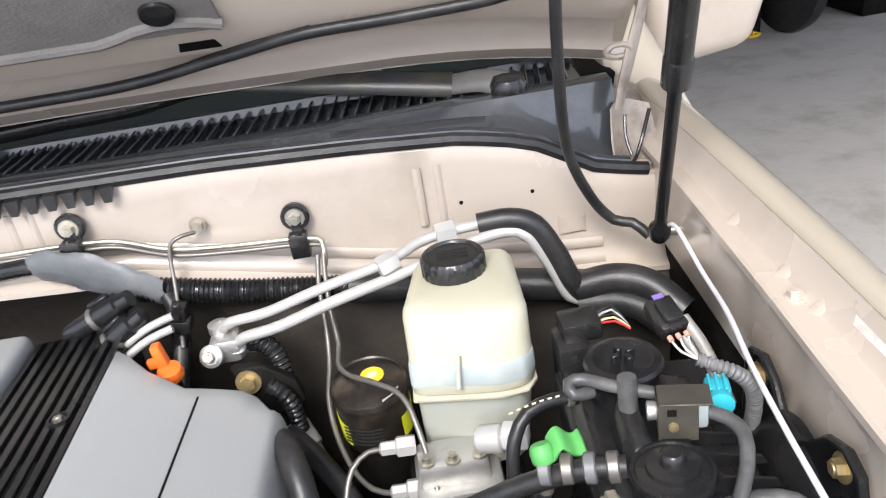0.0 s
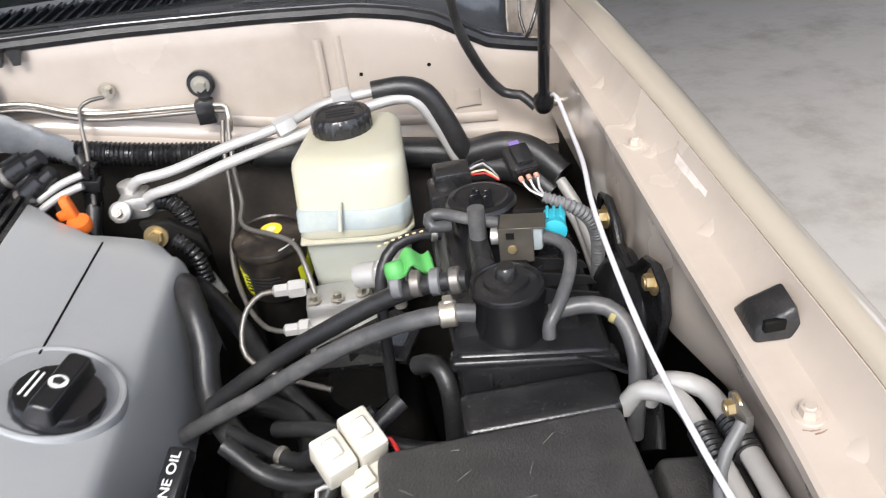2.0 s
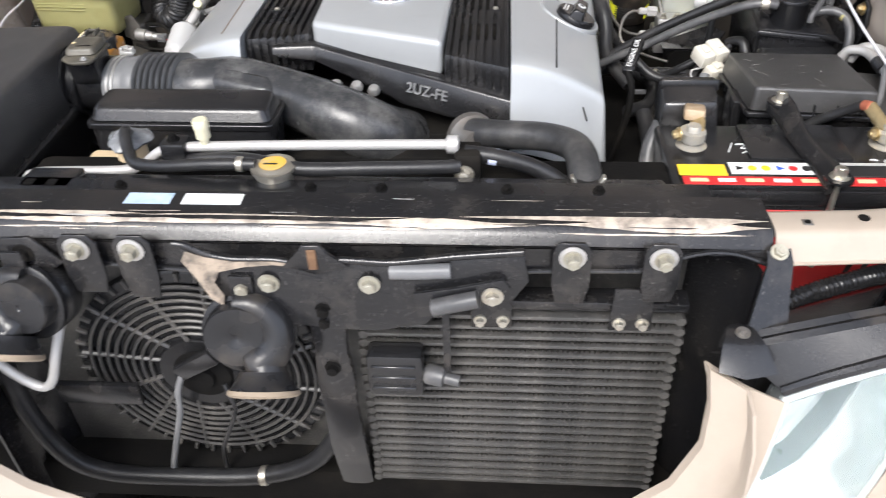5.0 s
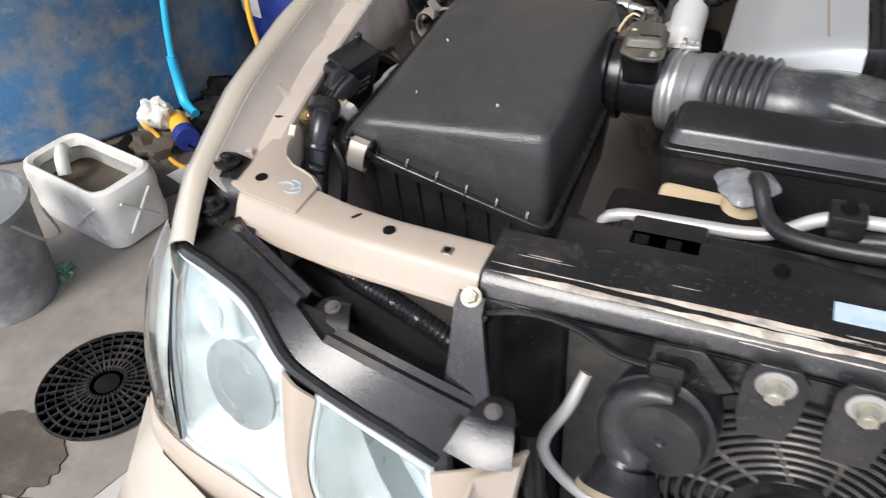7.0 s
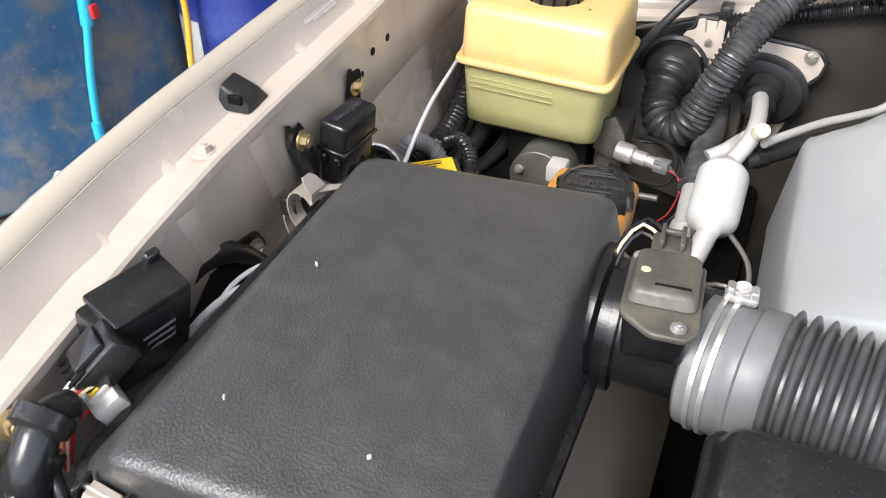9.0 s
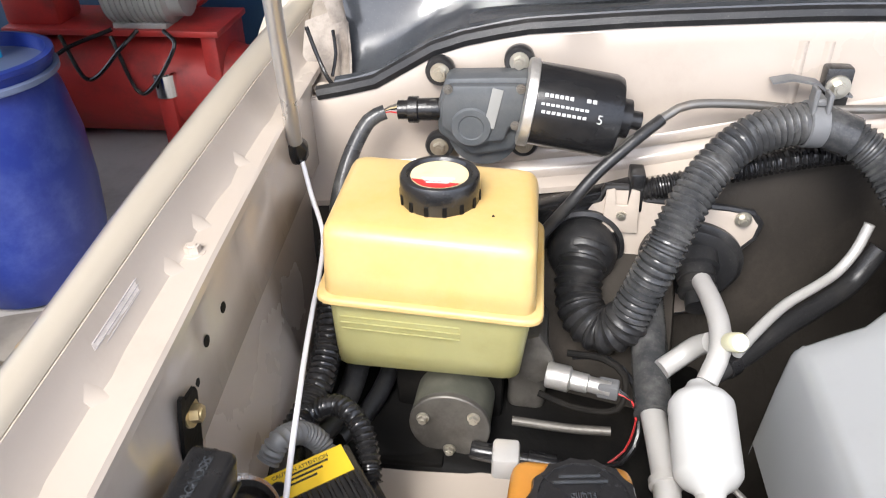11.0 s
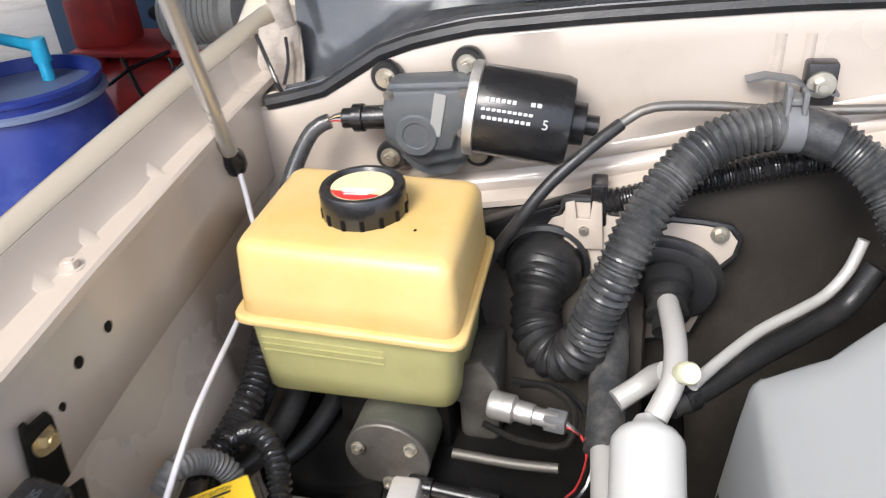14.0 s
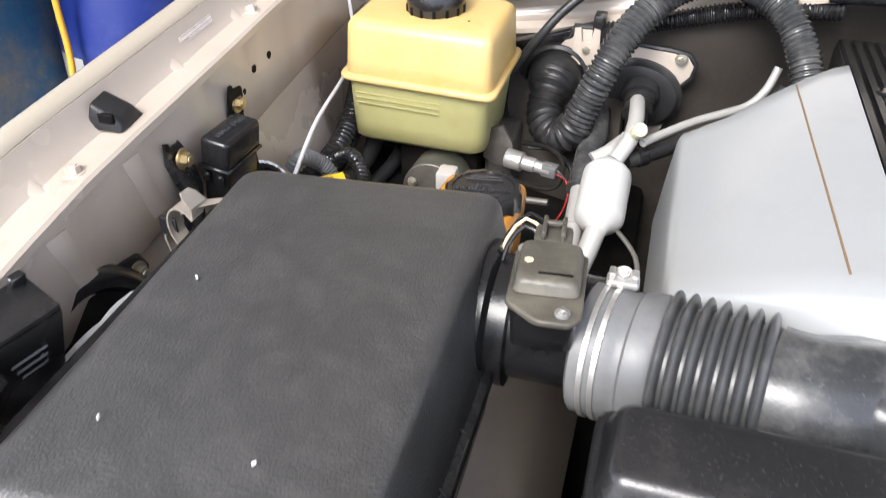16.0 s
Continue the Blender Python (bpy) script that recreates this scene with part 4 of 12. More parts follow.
def airflow_meter():
    t = thing("airflow_meter", "black airflow meter tube with a dusty olive sensor on top", "air sensor", (-0.40, 0.41, 0.92))
    part("tube", lathe([(0.0435, 0), (0.0435, 0.006), (0.0415, 0.008), (0.0415, 0.085), (0.0405, 0.09)], (-0.445, 0.424, 0.946), (1, 0, 0), 44), BLACK_GLOSS, t)
    m = Matrix.Translation((-0.4135, 0.392, 1.012)) @ Matrix.Rotation(radians(5), 4, "Z") @ Matrix.Rotation(radians(-3), 4, "X")
    part("saddle", moved(soft_box([(-0.020, -0.018, -0.045), (0.020, -0.018, -0.045), (0.020, 0.040, -0.045), (-0.020, 0.040, -0.045)], [(-0.022, -0.026, -0.006), (0.022, -0.026, -0.006), (0.022, 0.034, -0.006), (-0.022, 0.034, -0.006)], 0.006, 0.002), m), BLACK_GLOSS, t, "black sensor saddle")
    base = part("sensor_base", moved(soft_box([(-0.024, -0.026, -0.007), (-0.004, -0.043, -0.007), (0.017, -0.043, -0.007), (0.024, -0.034, -0.007), (0.025, 0.036, -0.007), (-0.024, 0.036, -0.007)], [(-0.024, -0.026, -0.001), (-0.004, -0.043, -0.001), (0.017, -0.043, -0.001), (0.024, -0.034, -0.001), (0.025, 0.036, -0.001), (-0.024, 0.036, -0.001)], 0.004, 0.0015), m), OLIVE, t, "dusty olive sensor flange")
    cap = part("sensor", moved(soft_box([(-0.022, -0.020, -0.002), (0.022, -0.020, -0.002), (0.023, 0.034, -0.002), (-0.022, 0.034, -0.002)], [(-0.019, -0.015, 0.010), (0.019, -0.015, 0.010), (0.020, 0.031, 0.011), (-0.019, 0.031, 0.011)], 0.007, 0.004, 0.001), m), OLIVE, t, "dusty olive sensor cover")
    part("slot", moved(box(-0.006, 0.016, -0.0095, -0.0075, 0.0100, 0.0112, 0.0004, 1), m), DARK, cap)
    for k in range(3):
        part("lettering", moved(box(-0.009, 0.014 - 0.003 * k, 0.000 + 0.0058 * k, 0.0018 + 0.0058 * k, 0.0108, 0.0113, 0), m), OLIVE, cap)
    part("sticker", moved(lathe([(0.0032, 0), (0.0032, 0.0004), (0.001, 0.0005)], (-0.013, 0.004, 0.0110), seg=7), m), CREAM, cap, "torn pale sticker")
    for x, y in ((0.012, -0.034), (-0.018, 0.034)):
        part("screw", moved(bolt_mesh((x, y, -0.0006), r=0.0034, washer=1.5, h=0.002), m), ALU, base)
    plug = part("plug", moved(box(-0.013, 0.013, 0.030, 0.054, -0.008, 0.010, 0.003), m), OLIVE, t, "dusty connector plug")
    part("latch", moved(join(box(-0.008, -0.005, 0.032, 0.056, 0.009, 0.016, 0.001, 1), box(0.005, 0.008, 0.032, 0.056, 0.009, 0.016, 0.001, 1), box(-0.008, 0.008, 0.046, 0.050, 0.012, 0.016, 0.001, 1)), m), OLIVE, plug)
    part("wire", tube([(-0.428, 0.446, 1.008), (-0.440, 0.448, 1.012), (-0.449, 0.436, 1.002), (-0.452, 0.425, 0.985)], 0.0016, 6), LOOM, plug)
    part("wire", tube([(-0.425, 0.448, 1.010), (-0.440, 0.454, 1.015), (-0.451, 0.442, 1.003), (-0.455, 0.430, 0.98)], 0.0013, 6), CREAM, plug)
    part("wire", tube([(-0.420, 0.448, 1.012), (-0.438, 0.460, 1.016), (-0.452, 0.450, 1.002), (-0.457, 0.438, 0.98)], 0.0016, 6), LOOM, plug)
    return t


airflow_meter()


def intake_duct():
    t = thing("intake_duct", "grey-black rubber intake duct with a bellows section", "air duct", (-0.2, 0.40, 0.90))
    ax = Vector((1, -0.19, 0.07)).normalized()
    o = Vector((-0.380, 0.412, 0.945))

    def along(d):
        return o + ax * d
    part("cuff", lathe([(0.0440, -0.006), (0.0465, -0.004), (0.0465, 0.020), (0.0450, 0.022), (0.0450, 0.028), (0.0475, 0.030), (0.0480, 0.044), (0.046, 0.047)], o, ax, 44), GREY_DUCT, t)
    for d in (0.003, 0.011):
        part("clamp", lathe([(0.0464, 0), (0.0484, 0.0004), (0.0484, 0.0040), (0.0464, 0.0044)], along(d), ax, 44), ALU, t, "steel hose clamp")
    part("clamp_screw", join(box(-0.378, -0.356, 0.421, 0.433, 0.992, 0.998, 0.002), box(-0.377, -0.372, 0.422, 0.432, 0.996, 1.003, 0.001, 1), box(-0.362, -0.357, 0.422, 0.432, 0.996, 1.003, 0.001, 1)), ALU, t)
    part("clamp_bolt", bolt_mesh((-0.367, 0.429, 0.998), (0, -0.5, 0.9), r=0.0046, h=0.005), ALU, t)
    prof = []
    for i in range(7):
        x = 0.0102 * i
        prof += [(0.0430, x), (0.0432, x + 0.0012), (0.0485, x + 0.0022), (0.0520, x + 0.0038), (0.0528, x + 0.0051), (0.0520, x + 0.0064), (0.0485, x + 0.0080), (0.0432, x + 0.0090)]
    part("bellows", lathe(prof + [(0.0445, 0.076)], along(0.045), ax, 44), BELLOWS, t, "ribbed bellows", angle=60)
    part("pipe", tube([along(0.116), along(0.140), (-0.19, 0.396, 0.956), (-0.13, 0.380, 0.949), (-0.07, 0.357, 0.939), (-0.02, 0.340, 0.926), (0.025, 0.340, 0.905), (0.05, 0.38, 0.88)], [0.0455, 0.0435, 0.040, 0.041, 0.044, 0.046, 0.045, 0.042], 28, 0.01), HOSE_GREY, t, "dusty moulded intake pipe")
    part("bulge", soft_box([(-0.236, 0.346, 0.945), (-0.120, 0.326, 0.940), (-0.112, 0.372, 0.945), (-0.232, 0.392, 0.950)], [(-0.222, 0.358, 0.990), (-0.136, 0.338, 0.982), (-0.128, 0.366, 0.986), (-0.222, 0.386, 0.994)], 0.014, 0.010), HOSE_GREY, t, "raised resonator pad")
    return t


intake_duct()


BAG_FILM = material("dusty grey plastic film", (0.16, 0.165, 0.17), 0.25, 0, 0.5, 60, (0.35, 0.35, 0.36), 0.4, 50, 0.5, 120)


def coolant_tank():
    t = thing("coolant_tank", "black plastic coolant overflow tank behind the radiator", "coolant tank", (-0.237, 0.25, 0.80))
    FILLER = material("beige filler plastic", (0.60, 0.47, 0.30), 0.45, 0, 0.1, 20, (0.4, 0.3, 0.18), 0.2, 20, 0.05)
    part("body", soft_box([(-0.352, 0.240, 0.80), (-0.122, 0.240, 0.80), (-0.122, 0.320, 0.80), (-0.352, 0.320, 0.80)], [(-0.366, 0.262, 0.964), (-0.112, 0.258, 0.964), (-0.112, 0.330, 0.964), (-0.366, 0.334, 0.964)], 0.014, 0.004), BLACK_PLASTIC, t)
    part("lip", soft_box([(-0.369, 0.257, 0.956), (-0.109, 0.254, 0.956), (-0.109, 0.334, 0.956), (-0.369, 0.337, 0.956)], [(-0.369, 0.257, 0.967), (-0.109, 0.254, 0.967), (-0.109, 0.334, 0.967), (-0.369, 0.337, 0.967)], 0.014, 0.003), BLACK_GLOSS, t)
    part("lid", soft_box([(-0.365, 0.262, 0.966), (-0.113, 0.259, 0.966), (-0.113, 0.330, 0.966), (-0.365, 0.333, 0.966)], [(-0.357, 0.272, 0.985), (-0.121, 0.269, 0.985), (-0.121, 0.324, 0.987), (-0.357, 0.327, 0.987)], 0.014, 0.006, 0.002), BLACK_PLASTIC, t, "grained black lid")
    neck = part("neck", lathe([(0.0195, 0), (0.0190, 0.052), (0.021, 0.053), (0.021, 0.058)], (-0.278, 0.196, 0.918), seg=24), FILLER, t, "beige filler neck")
    part("cap", lathe([(0.026, 0), (0.028, 0.003), (0.025, 0.008), (0.018, 0.011), (0.010, 0.016), (0.004, 0.017)], (-0.278, 0.196, 0.975), seg=28, wobble=lambda a, h: 1 + 0.11 * math.sin(3 * a) + 0.06 * math.sin(7 * a + 1)), BAG_FILM, neck, "tied film over the filler neck")
    part("tank_foot", soft_box([(-0.362, 0.168, 0.885), (-0.262, 0.160, 0.885), (-0.262, 0.240, 0.885), (-0.362, 0.245, 0.885)], [(-0.358, 0.172, 0.934), (-0.262, 0.164, 0.932), (-0.262, 0.240, 0.935), (-0.358, 0.245, 0.937)], 0.010, 0.006), FILLER, t, "beige tank shoulder")
    return t


coolant_tank()


def fluid_reservoir():
    t = thing("brake_fluid_reservoir", "yellowed brake fluid reservoir with a black cap", "fluid reservoir", (-0.62, 0.82, 0.885))
    low = [(-0.706, 0.770), (-0.546, 0.764), (-0.546, 0.884), (-0.704, 0.896)]
    mid = [(-0.711, 0.756), (-0.532, 0.740), (-0.532, 0.890), (-0.711, 0.906)]
    high = [(-0.706, 0.766), (-0.537, 0.748), (-0.537, 0.882), (-0.706, 0.900)]
    at = lambda ring, z, grow=0.0: [(p.x, p.y, p.z) for p in inset([(x, y, z) for x, y in ring], -grow)]
    part("bottom", soft_box(at(low, 0.880), at(mid, 0.964, -0.005), 0.016, 0.002, rb=0.008), YELLOW_GREEN, t, "greenish translucent lower half", angle=70)
    part("top", soft_box(at(mid, 0.967, -0.003), at(high, 1.029), 0.015, 0.011, 0.002), YELLOWED, t, "yellow upper half", angle=70)
    part("seam", soft_box(at(mid, 0.962, 0.003), at(mid, 0.970, 0.003), 0.016, 0.003), YELLOWED, t)
    c = (-0.617, 0.818, 1.029)
    cap = part("cap", lathe([(0.0315, 0), (0.0325, 0.002), (0.0325, 0.022), (0.031, 0.0245), (0.027, 0.0245), (0.0255, 0.022), (0.001, 0.022)], c, seg=48), BLACK_PLASTIC, t, "black screw cap with a cream and red label")
    part("cap_label", lathe([(0.0235, 0), (0.0235, 0.0006), (0.001, 0.0007)], (c[0], c[1], c[2] + 0.0222), seg=40), CREAM, cap, "cream label")
    half = [(c[0] + 0.0234 * math.cos(a), c[1] + 0.0234 * math.sin(a), c[2] + 0.0230) for a in np.linspace(radians(205), radians(318), 18)]
    part("warning_band", plate(half, (0, 0, 1), 0.0005), RED, cap, "red warning band")
    for k in range(3):
        part("lettering", box(c[0] - 0.013 + 0.002 * k, c[0] + 0.013 - 0.002 * k, c[1] - 0.009 - 0.0036 * k, c[1] - 0.0075 - 0.0036 * k, c[2] + 0.0232, c[2] + 0.0239, 0), PRINT_WHITE, cap)
    for k in range(14):
        a = 2 * math.pi * k / 14
        part("notch", moved(box(0.0318, 0.0332, -0.0018, 0.0018, 0.001, 0.010, 0.0004, 1), Matrix.Translation(c) @ Matrix.Rotation(a, 4, "Z")), DARK, cap)
    part("pip", lathe([(0.0015, 0), (0.0008, 0.0012)], (-0.572, 0.792, 1.0298), seg=10), DARK, t)
    for k in range(3):
        part("level_line", moved(box(-0.055, 0.045, -0.0006, 0.0006, -0.0004, 0.0004, 0), Matrix.Translation((-0.64, 0.7565, 0.947 - 0.006 * k)) @ Matrix.Rotation(radians(-4.5), 4, "Z")), YELLOW_GREEN, t)
    return t


fluid_reservoir()


def brake_pump():
    t = thing("brake_booster_pump", "grey cylindrical brake booster motor with a bare end plate", "pump", (-0.6, 0.80, 0.76))
    OLIVE_GREY = material("grey-green painted motor", (0.085, 0.086, 0.068), 0.4, 0.3, 0.2, 20, (0.18, 0.165, 0.13), 0.3, 20, 0.1)
    GRIMY = material("grimy cast metal", (0.15, 0.14, 0.125), 0.5, 0.5, 0.25, 24, (0.05, 0.044, 0.038), 0.45, 20, 0.3, 260)
    part("motor", lathe([(0.034, 0), (0.036, 0.003), (0.036, 0.09)], (-0.605, 0.762, 0.832), (0.05, 1, 0), 36), OLIVE_GREY, t)
    plate_ = part("end_plate", lathe([(0.0355, -0.004), (0.0365, -0.003), (0.0365, 0.002)], (-0.605, 0.760, 0.832), (0.05, 1, 0), 36), GRIMY, t, "dull bare end plate")
    for a in (0.6, 2.7, 4.7):
        part("screw", bolt_mesh((-0.605 + 0.026 * math.cos(a), 0.755, 0.832 + 0.026 * math.sin(a)), (0, -1, 0), 0.0045, 1.3, 0.004), STEEL, plate_)
    part("bracket", box(-0.66, -0.56, 0.80, 0.86, 0.76, 0.886, 0.006), DARK, t)
    body = part("body", box(-0.556, -0.520, 0.815, 0.88, 0.80, 0.885, 0.008, 3), GRIMY, t, "dull cast cylinder body")
    part("flange", plate([(-0.548, 0.792, 0.905), (-0.530, 0.792, 0.912), (-0.518, 0.792, 0.892), (-0.512, 0.792, 0.868), (-0.530, 0.792, 0.858), (-0.552, 0.792, 0.868)], (0, 1, 0), 0.006, 0.001), GRIMY, body, "cast mounting flange")
    part("guard", tube([(-0.528, 0.782, 0.856), (-0.500, 0.772, 0.852), (-0.468, 0.768, 0.852), (-0.456, 0.770, 0.862), (-0.456, 0.780, 0.884), (-0.474, 0.790, 0.893), (-0.505, 0.795, 0.893)], 0.0030, 8), DARK, body, "dark wire guard")
    part("switch_plug", moved(box(-0.008, 0.010, -0.007, 0.007, -0.007, 0.007, 0.002), Matrix.Translation((-0.470, 0.775, 0.873)) @ Matrix.Rotation(radians(-11), 4, "Z")), GREY_DUCT, body, "grey switch plug")
    for k in range(3):
        part("wire", tube([(-0.462, 0.773, 0.873 + 0.003 * (k - 1)), (-0.450, 0.768, 0.868), (-0.444, 0.762, 0.850), (-0.452, 0.75, 0.825), (-0.47, 0.742, 0.812)], 0.0011, 6), (RED, LOOM, LOOM)[k], body)
    part("sensor", lathe([(0.0105, 0), (0.0115, 0.002), (0.0115, 0.020), (0.0085, 0.022), (0.0085, 0.036), (0.007, 0.037), (0.007, 0.056)], (-0.522, 0.785, 0.876), (1, -0.2, -0.05), 20), ALU, t, "bare pressure switch")
    part("rod", tube([(-0.55, 0.76, 0.842), (-0.50, 0.757, 0.84), (-0.465, 0.755, 0.842)], 0.0040, 10), GRIMY, t)
    part("plug", lathe([(0.0075, 0), (0.0085, 0.003), (0.0085, 0.02), (0.006, 0.021), (0.006, 0.05), (0.009, 0.051), (0.009, 0.075)], (-0.585, 0.745, 0.818), (1, -0.1, -0.05), 16), LOOM, t)
    part("cable", tube([(-0.51, 0.74, 0.815), (-0.48, 0.735, 0.82), (-0.455, 0.745, 0.815), (-0.44, 0.765, 0.83), (-0.445, 0.79, 0.865), (-0.47, 0.80, 0.885), (-0.50, 0.80, 0.885)], 0.0028, 8), LOOM, t)
    part("arm", box(-0.70, -0.61, 0.74, 0.765, 0.795, 0.803, 0.002), DARK, t)
    return t


brake_pump()


def steering_tank():
    t = thing("power_steering_reservoir", "amber power steering fluid tank with a lobed black cap", "fluid reservoir", (-0.51, 0.585, 0.80))
    part("tank", hexa([(-0.545, 0.535, 0.80), (-0.475, 0.535, 0.80), (-0.475, 0.62, 0.80), (-0.545, 0.62, 0.80)], [(-0.558, 0.525, 0.938), (-0.468, 0.525, 0.938), (-0.468, 0.632, 0.940), (-0.548, 0.632, 0.940)], 0.010, 4), AMBER, t)
    c = (-0.503, 0.588, 0.936)
    cap = part("cap", lathe([(0.0325, -0.006), (0.0335, -0.004), (0.0335, 0.013), (0.032, 0.0165), (0.0285, 0.017), (0.0278, 0.0158), (0.001, 0.0158)], c, seg=120, wobble=lambda a, h: 1 + (0.075 * (1 - abs(math.sin(7 * a)) ** 0.7) if h < 0.0166 else 0)), BLACK_PLASTIC, t, "black lobed cap with raised lettering")
    base = facing((c[0], c[1], c[2] + 0.0168), (-0.95, -0.12, 0), (0.12, -0.95, 0))
    words("POWER STEERING\nFLUID", base @ Matrix.Translation((0, 0.0, 0)), 0.0062, COWL, cap)
    for dy, w in ((0.013, 0.03), (0.0175, 0.024), (-0.0135, 0.034), (-0.018, 0.026)):
        part("lettering", moved(box(-w / 2, w / 2, dy - 0.001, dy + 0.001, 0, 0.0006, 0), base), COWL, cap)
    part("plug", box(-0.562, -0.543, 0.630, 0.652, 0.915, 0.934, 0.003), PIPE_WHITE, t, "white plug")
    return t


steering_tank()


def warning_box():
    t = thing("control_module", "finned black control module with a yellow warning label", "control module", (-0.69, 0.63, 0.84))
    m = Matrix.Translation((-0.683, 0.628, 0.872)) @ Matrix.Rotation(radians(38), 4, "Z") @ Matrix.Rotation(radians(14), 4, "X")
    part("case", moved(box(-0.036, 0.036, -0.036, 0.036, -0.03, 0.012, 0.003), m), BLACK_GLOSS, t)
    for k in range(9):
        part("fin", moved(box(-0.032 + 0.0075 * k, -0.0290 + 0.0075 * k, -0.032, 0.012, 0.011, 0.0145, 0.0006, 1), m), BLACK_GLOSS, t)
    for j in range(3):
        for k in range(7):
            part("vent", moved(box(-0.030 + 0.0085 * k, -0.0245 + 0.0085 * k, -0.0365, -0.0352, -0.022 + 0.010 * j, -0.016 + 0.010 * j, 0), m), DARK, t)
    part("end_tab", moved(box(0.034, 0.046, -0.020, 0.020, -0.024, -0.004, 0.003), m), BLACK_GLOSS, t)
    lab = part("warning_label", moved(box(-0.035, 0.030, 0.013, 0.0365, 0.0118, 0.0128, 0.0002, 1), m), YELLOW, t, "yellow caution label")
    part("pictogram", moved(lathe([(0.0062, 0), (0.0062, 0.0004), (0.0045, 0.0004), (0.0045, 0)], (-0.026, 0.023, 0.0130), seg=20), m), PRINT_BLACK, lab)
    words("CAUTION ATTENTION", m @ Matrix.Translation((-0.005, 0.0325, 0.0129)), 0.0043, PRINT_BLACK, lab, extrude=0.0002)
    for k in range(3):
        part("lettering", moved(box(-0.017, 0.016 - 0.006 * k, 0.0285 - 0.0036 * k, 0.030 - 0.0036 * k, 0.0128, 0.0133, 0), m), PRINT_BLACK, lab)
    part("loom", tube([(-0.655, 0.66, 0.865), (-0.665, 0.69, 0.885), (-0.69, 0.715, 0.89), (-0.72, 0.72, 0.87), (-0.735, 0.70, 0.84)], 0.0085, 12, wave=0.0022, pitch=0.005), LOOM, t, "corrugated loom")
    part("grey_loom", tube([(-0.725, 0.640, 0.905), (-0.717, 0.650, 0.917), (-0.709, 0.672, 0.902), (-0.697, 0.678, 0.885), (-0.685, 0.665, 0.868)], 0.0085, 14, wave=0.0018, pitch=0.0042), GREY_DUCT, t, "grey ribbed loom")
    part("tail", tube([(-0.645, 0.635, 0.855), (-0.61, 0.635, 0.85), (-0.575, 0.64, 0.85), (-0.545, 0.645, 0.87)], 0.006, 10, wave=0.001, pitch=0.005), LOOM, t)
    part("foot", box(-0.652, -0.628, 0.605, 0.63, 0.80, 0.846, 0.003), DARK, t)
    part("foot_bolt", bolt_mesh((-0.64, 0.617, 0.846), r=0.008), STEEL, t)
    part("lower_foot", box(-0.74, -0.65, 0.60, 0.66, 0.79, 0.845, 0.004), DARK, t)
    return t


warning_box()


def diagnosis_box():
    t = thing("diagnostic_socket", "black lidded diagnostic socket box on the inner wing", "socket box", (-0.72, 0.53, 0.95))
    m = Matrix.Translation((-0.7185, 0.530, 1.004)) @ Matrix.Rotation(radians(8), 4, "Y") @ Matrix.Rotation(radians(-3), 4, "Z")
    case = part("case", moved(box(-0.0115, 0.0125, -0.025, 0.026, -0.060, -0.018, 0.003), m), BLACK_GLOSS, t)
    part("lid", moved(box(-0.0135, 0.0145, -0.0275, 0.0285, -0.022, 0.006, 0.005, 4), m), BLACK_GLOSS, t, "glossy black lid")
    part("lid_step", moved(box(-0.0145, 0.0155, -0.0285, 0.0295, -0.024, -0.0205, 0.0012, 1), m), BLACK_GLOSS, t)
    words("DIAGNOSIS", m @ facing((0, 0, 0.0062), (0.05, 1, 0), (-1, 0, 0)), 0.0075, COWL, t)
    for x in (-0.009, 0.004):
        part("catch", moved(box(x, x + 0.006, -0.0305, -0.026, -0.034, -0.026, 0.001, 1), m), BLACK_GLOSS, case)
    br = part("bracket", moved(plate([(0, -0.014, -0.03), (0, 0.012, -0.03), (0, 0.0125, 0.018), (0, 0.010, 0.024), (0, -0.004, 0.026), (0, -0.006, 0.031), (0, -0.010, 0.031), (0, -0.012, 0.018)], (1, 0, 0), 0.0025), Matrix.Translation((-0.746, 0.586, 0.994)) @ Matrix.Rotation(radians(6), 4, "Y")), DARK, t, "dark steel bracket")
    part("bolt", bolt_mesh((-0.743, 0.587, 1.004), (1, 0, 0.1), 0.0062), BRASS, br)
    part("arm", plate([(-0.742, 0.578, 0.968), (-0.740, 0.598, 0.962), (-0.722, 0.575, 0.93), (-0.722, 0.545, 0.93), (-0.728, 0.552, 0.955)], (0.9, -0.3, 0.3), 0.003), DARK, t)
    part("cable", tube([(-0.716, 0.525, 0.952), (-0.712, 0.520, 0.92), (-0.716, 0.515, 0.88), (-0.72, 0.51, 0.84)], [0.010, 0.008], 12, wave=0.001, pitch=0.006), LOOM, t)
    return t


diagnosis_box()


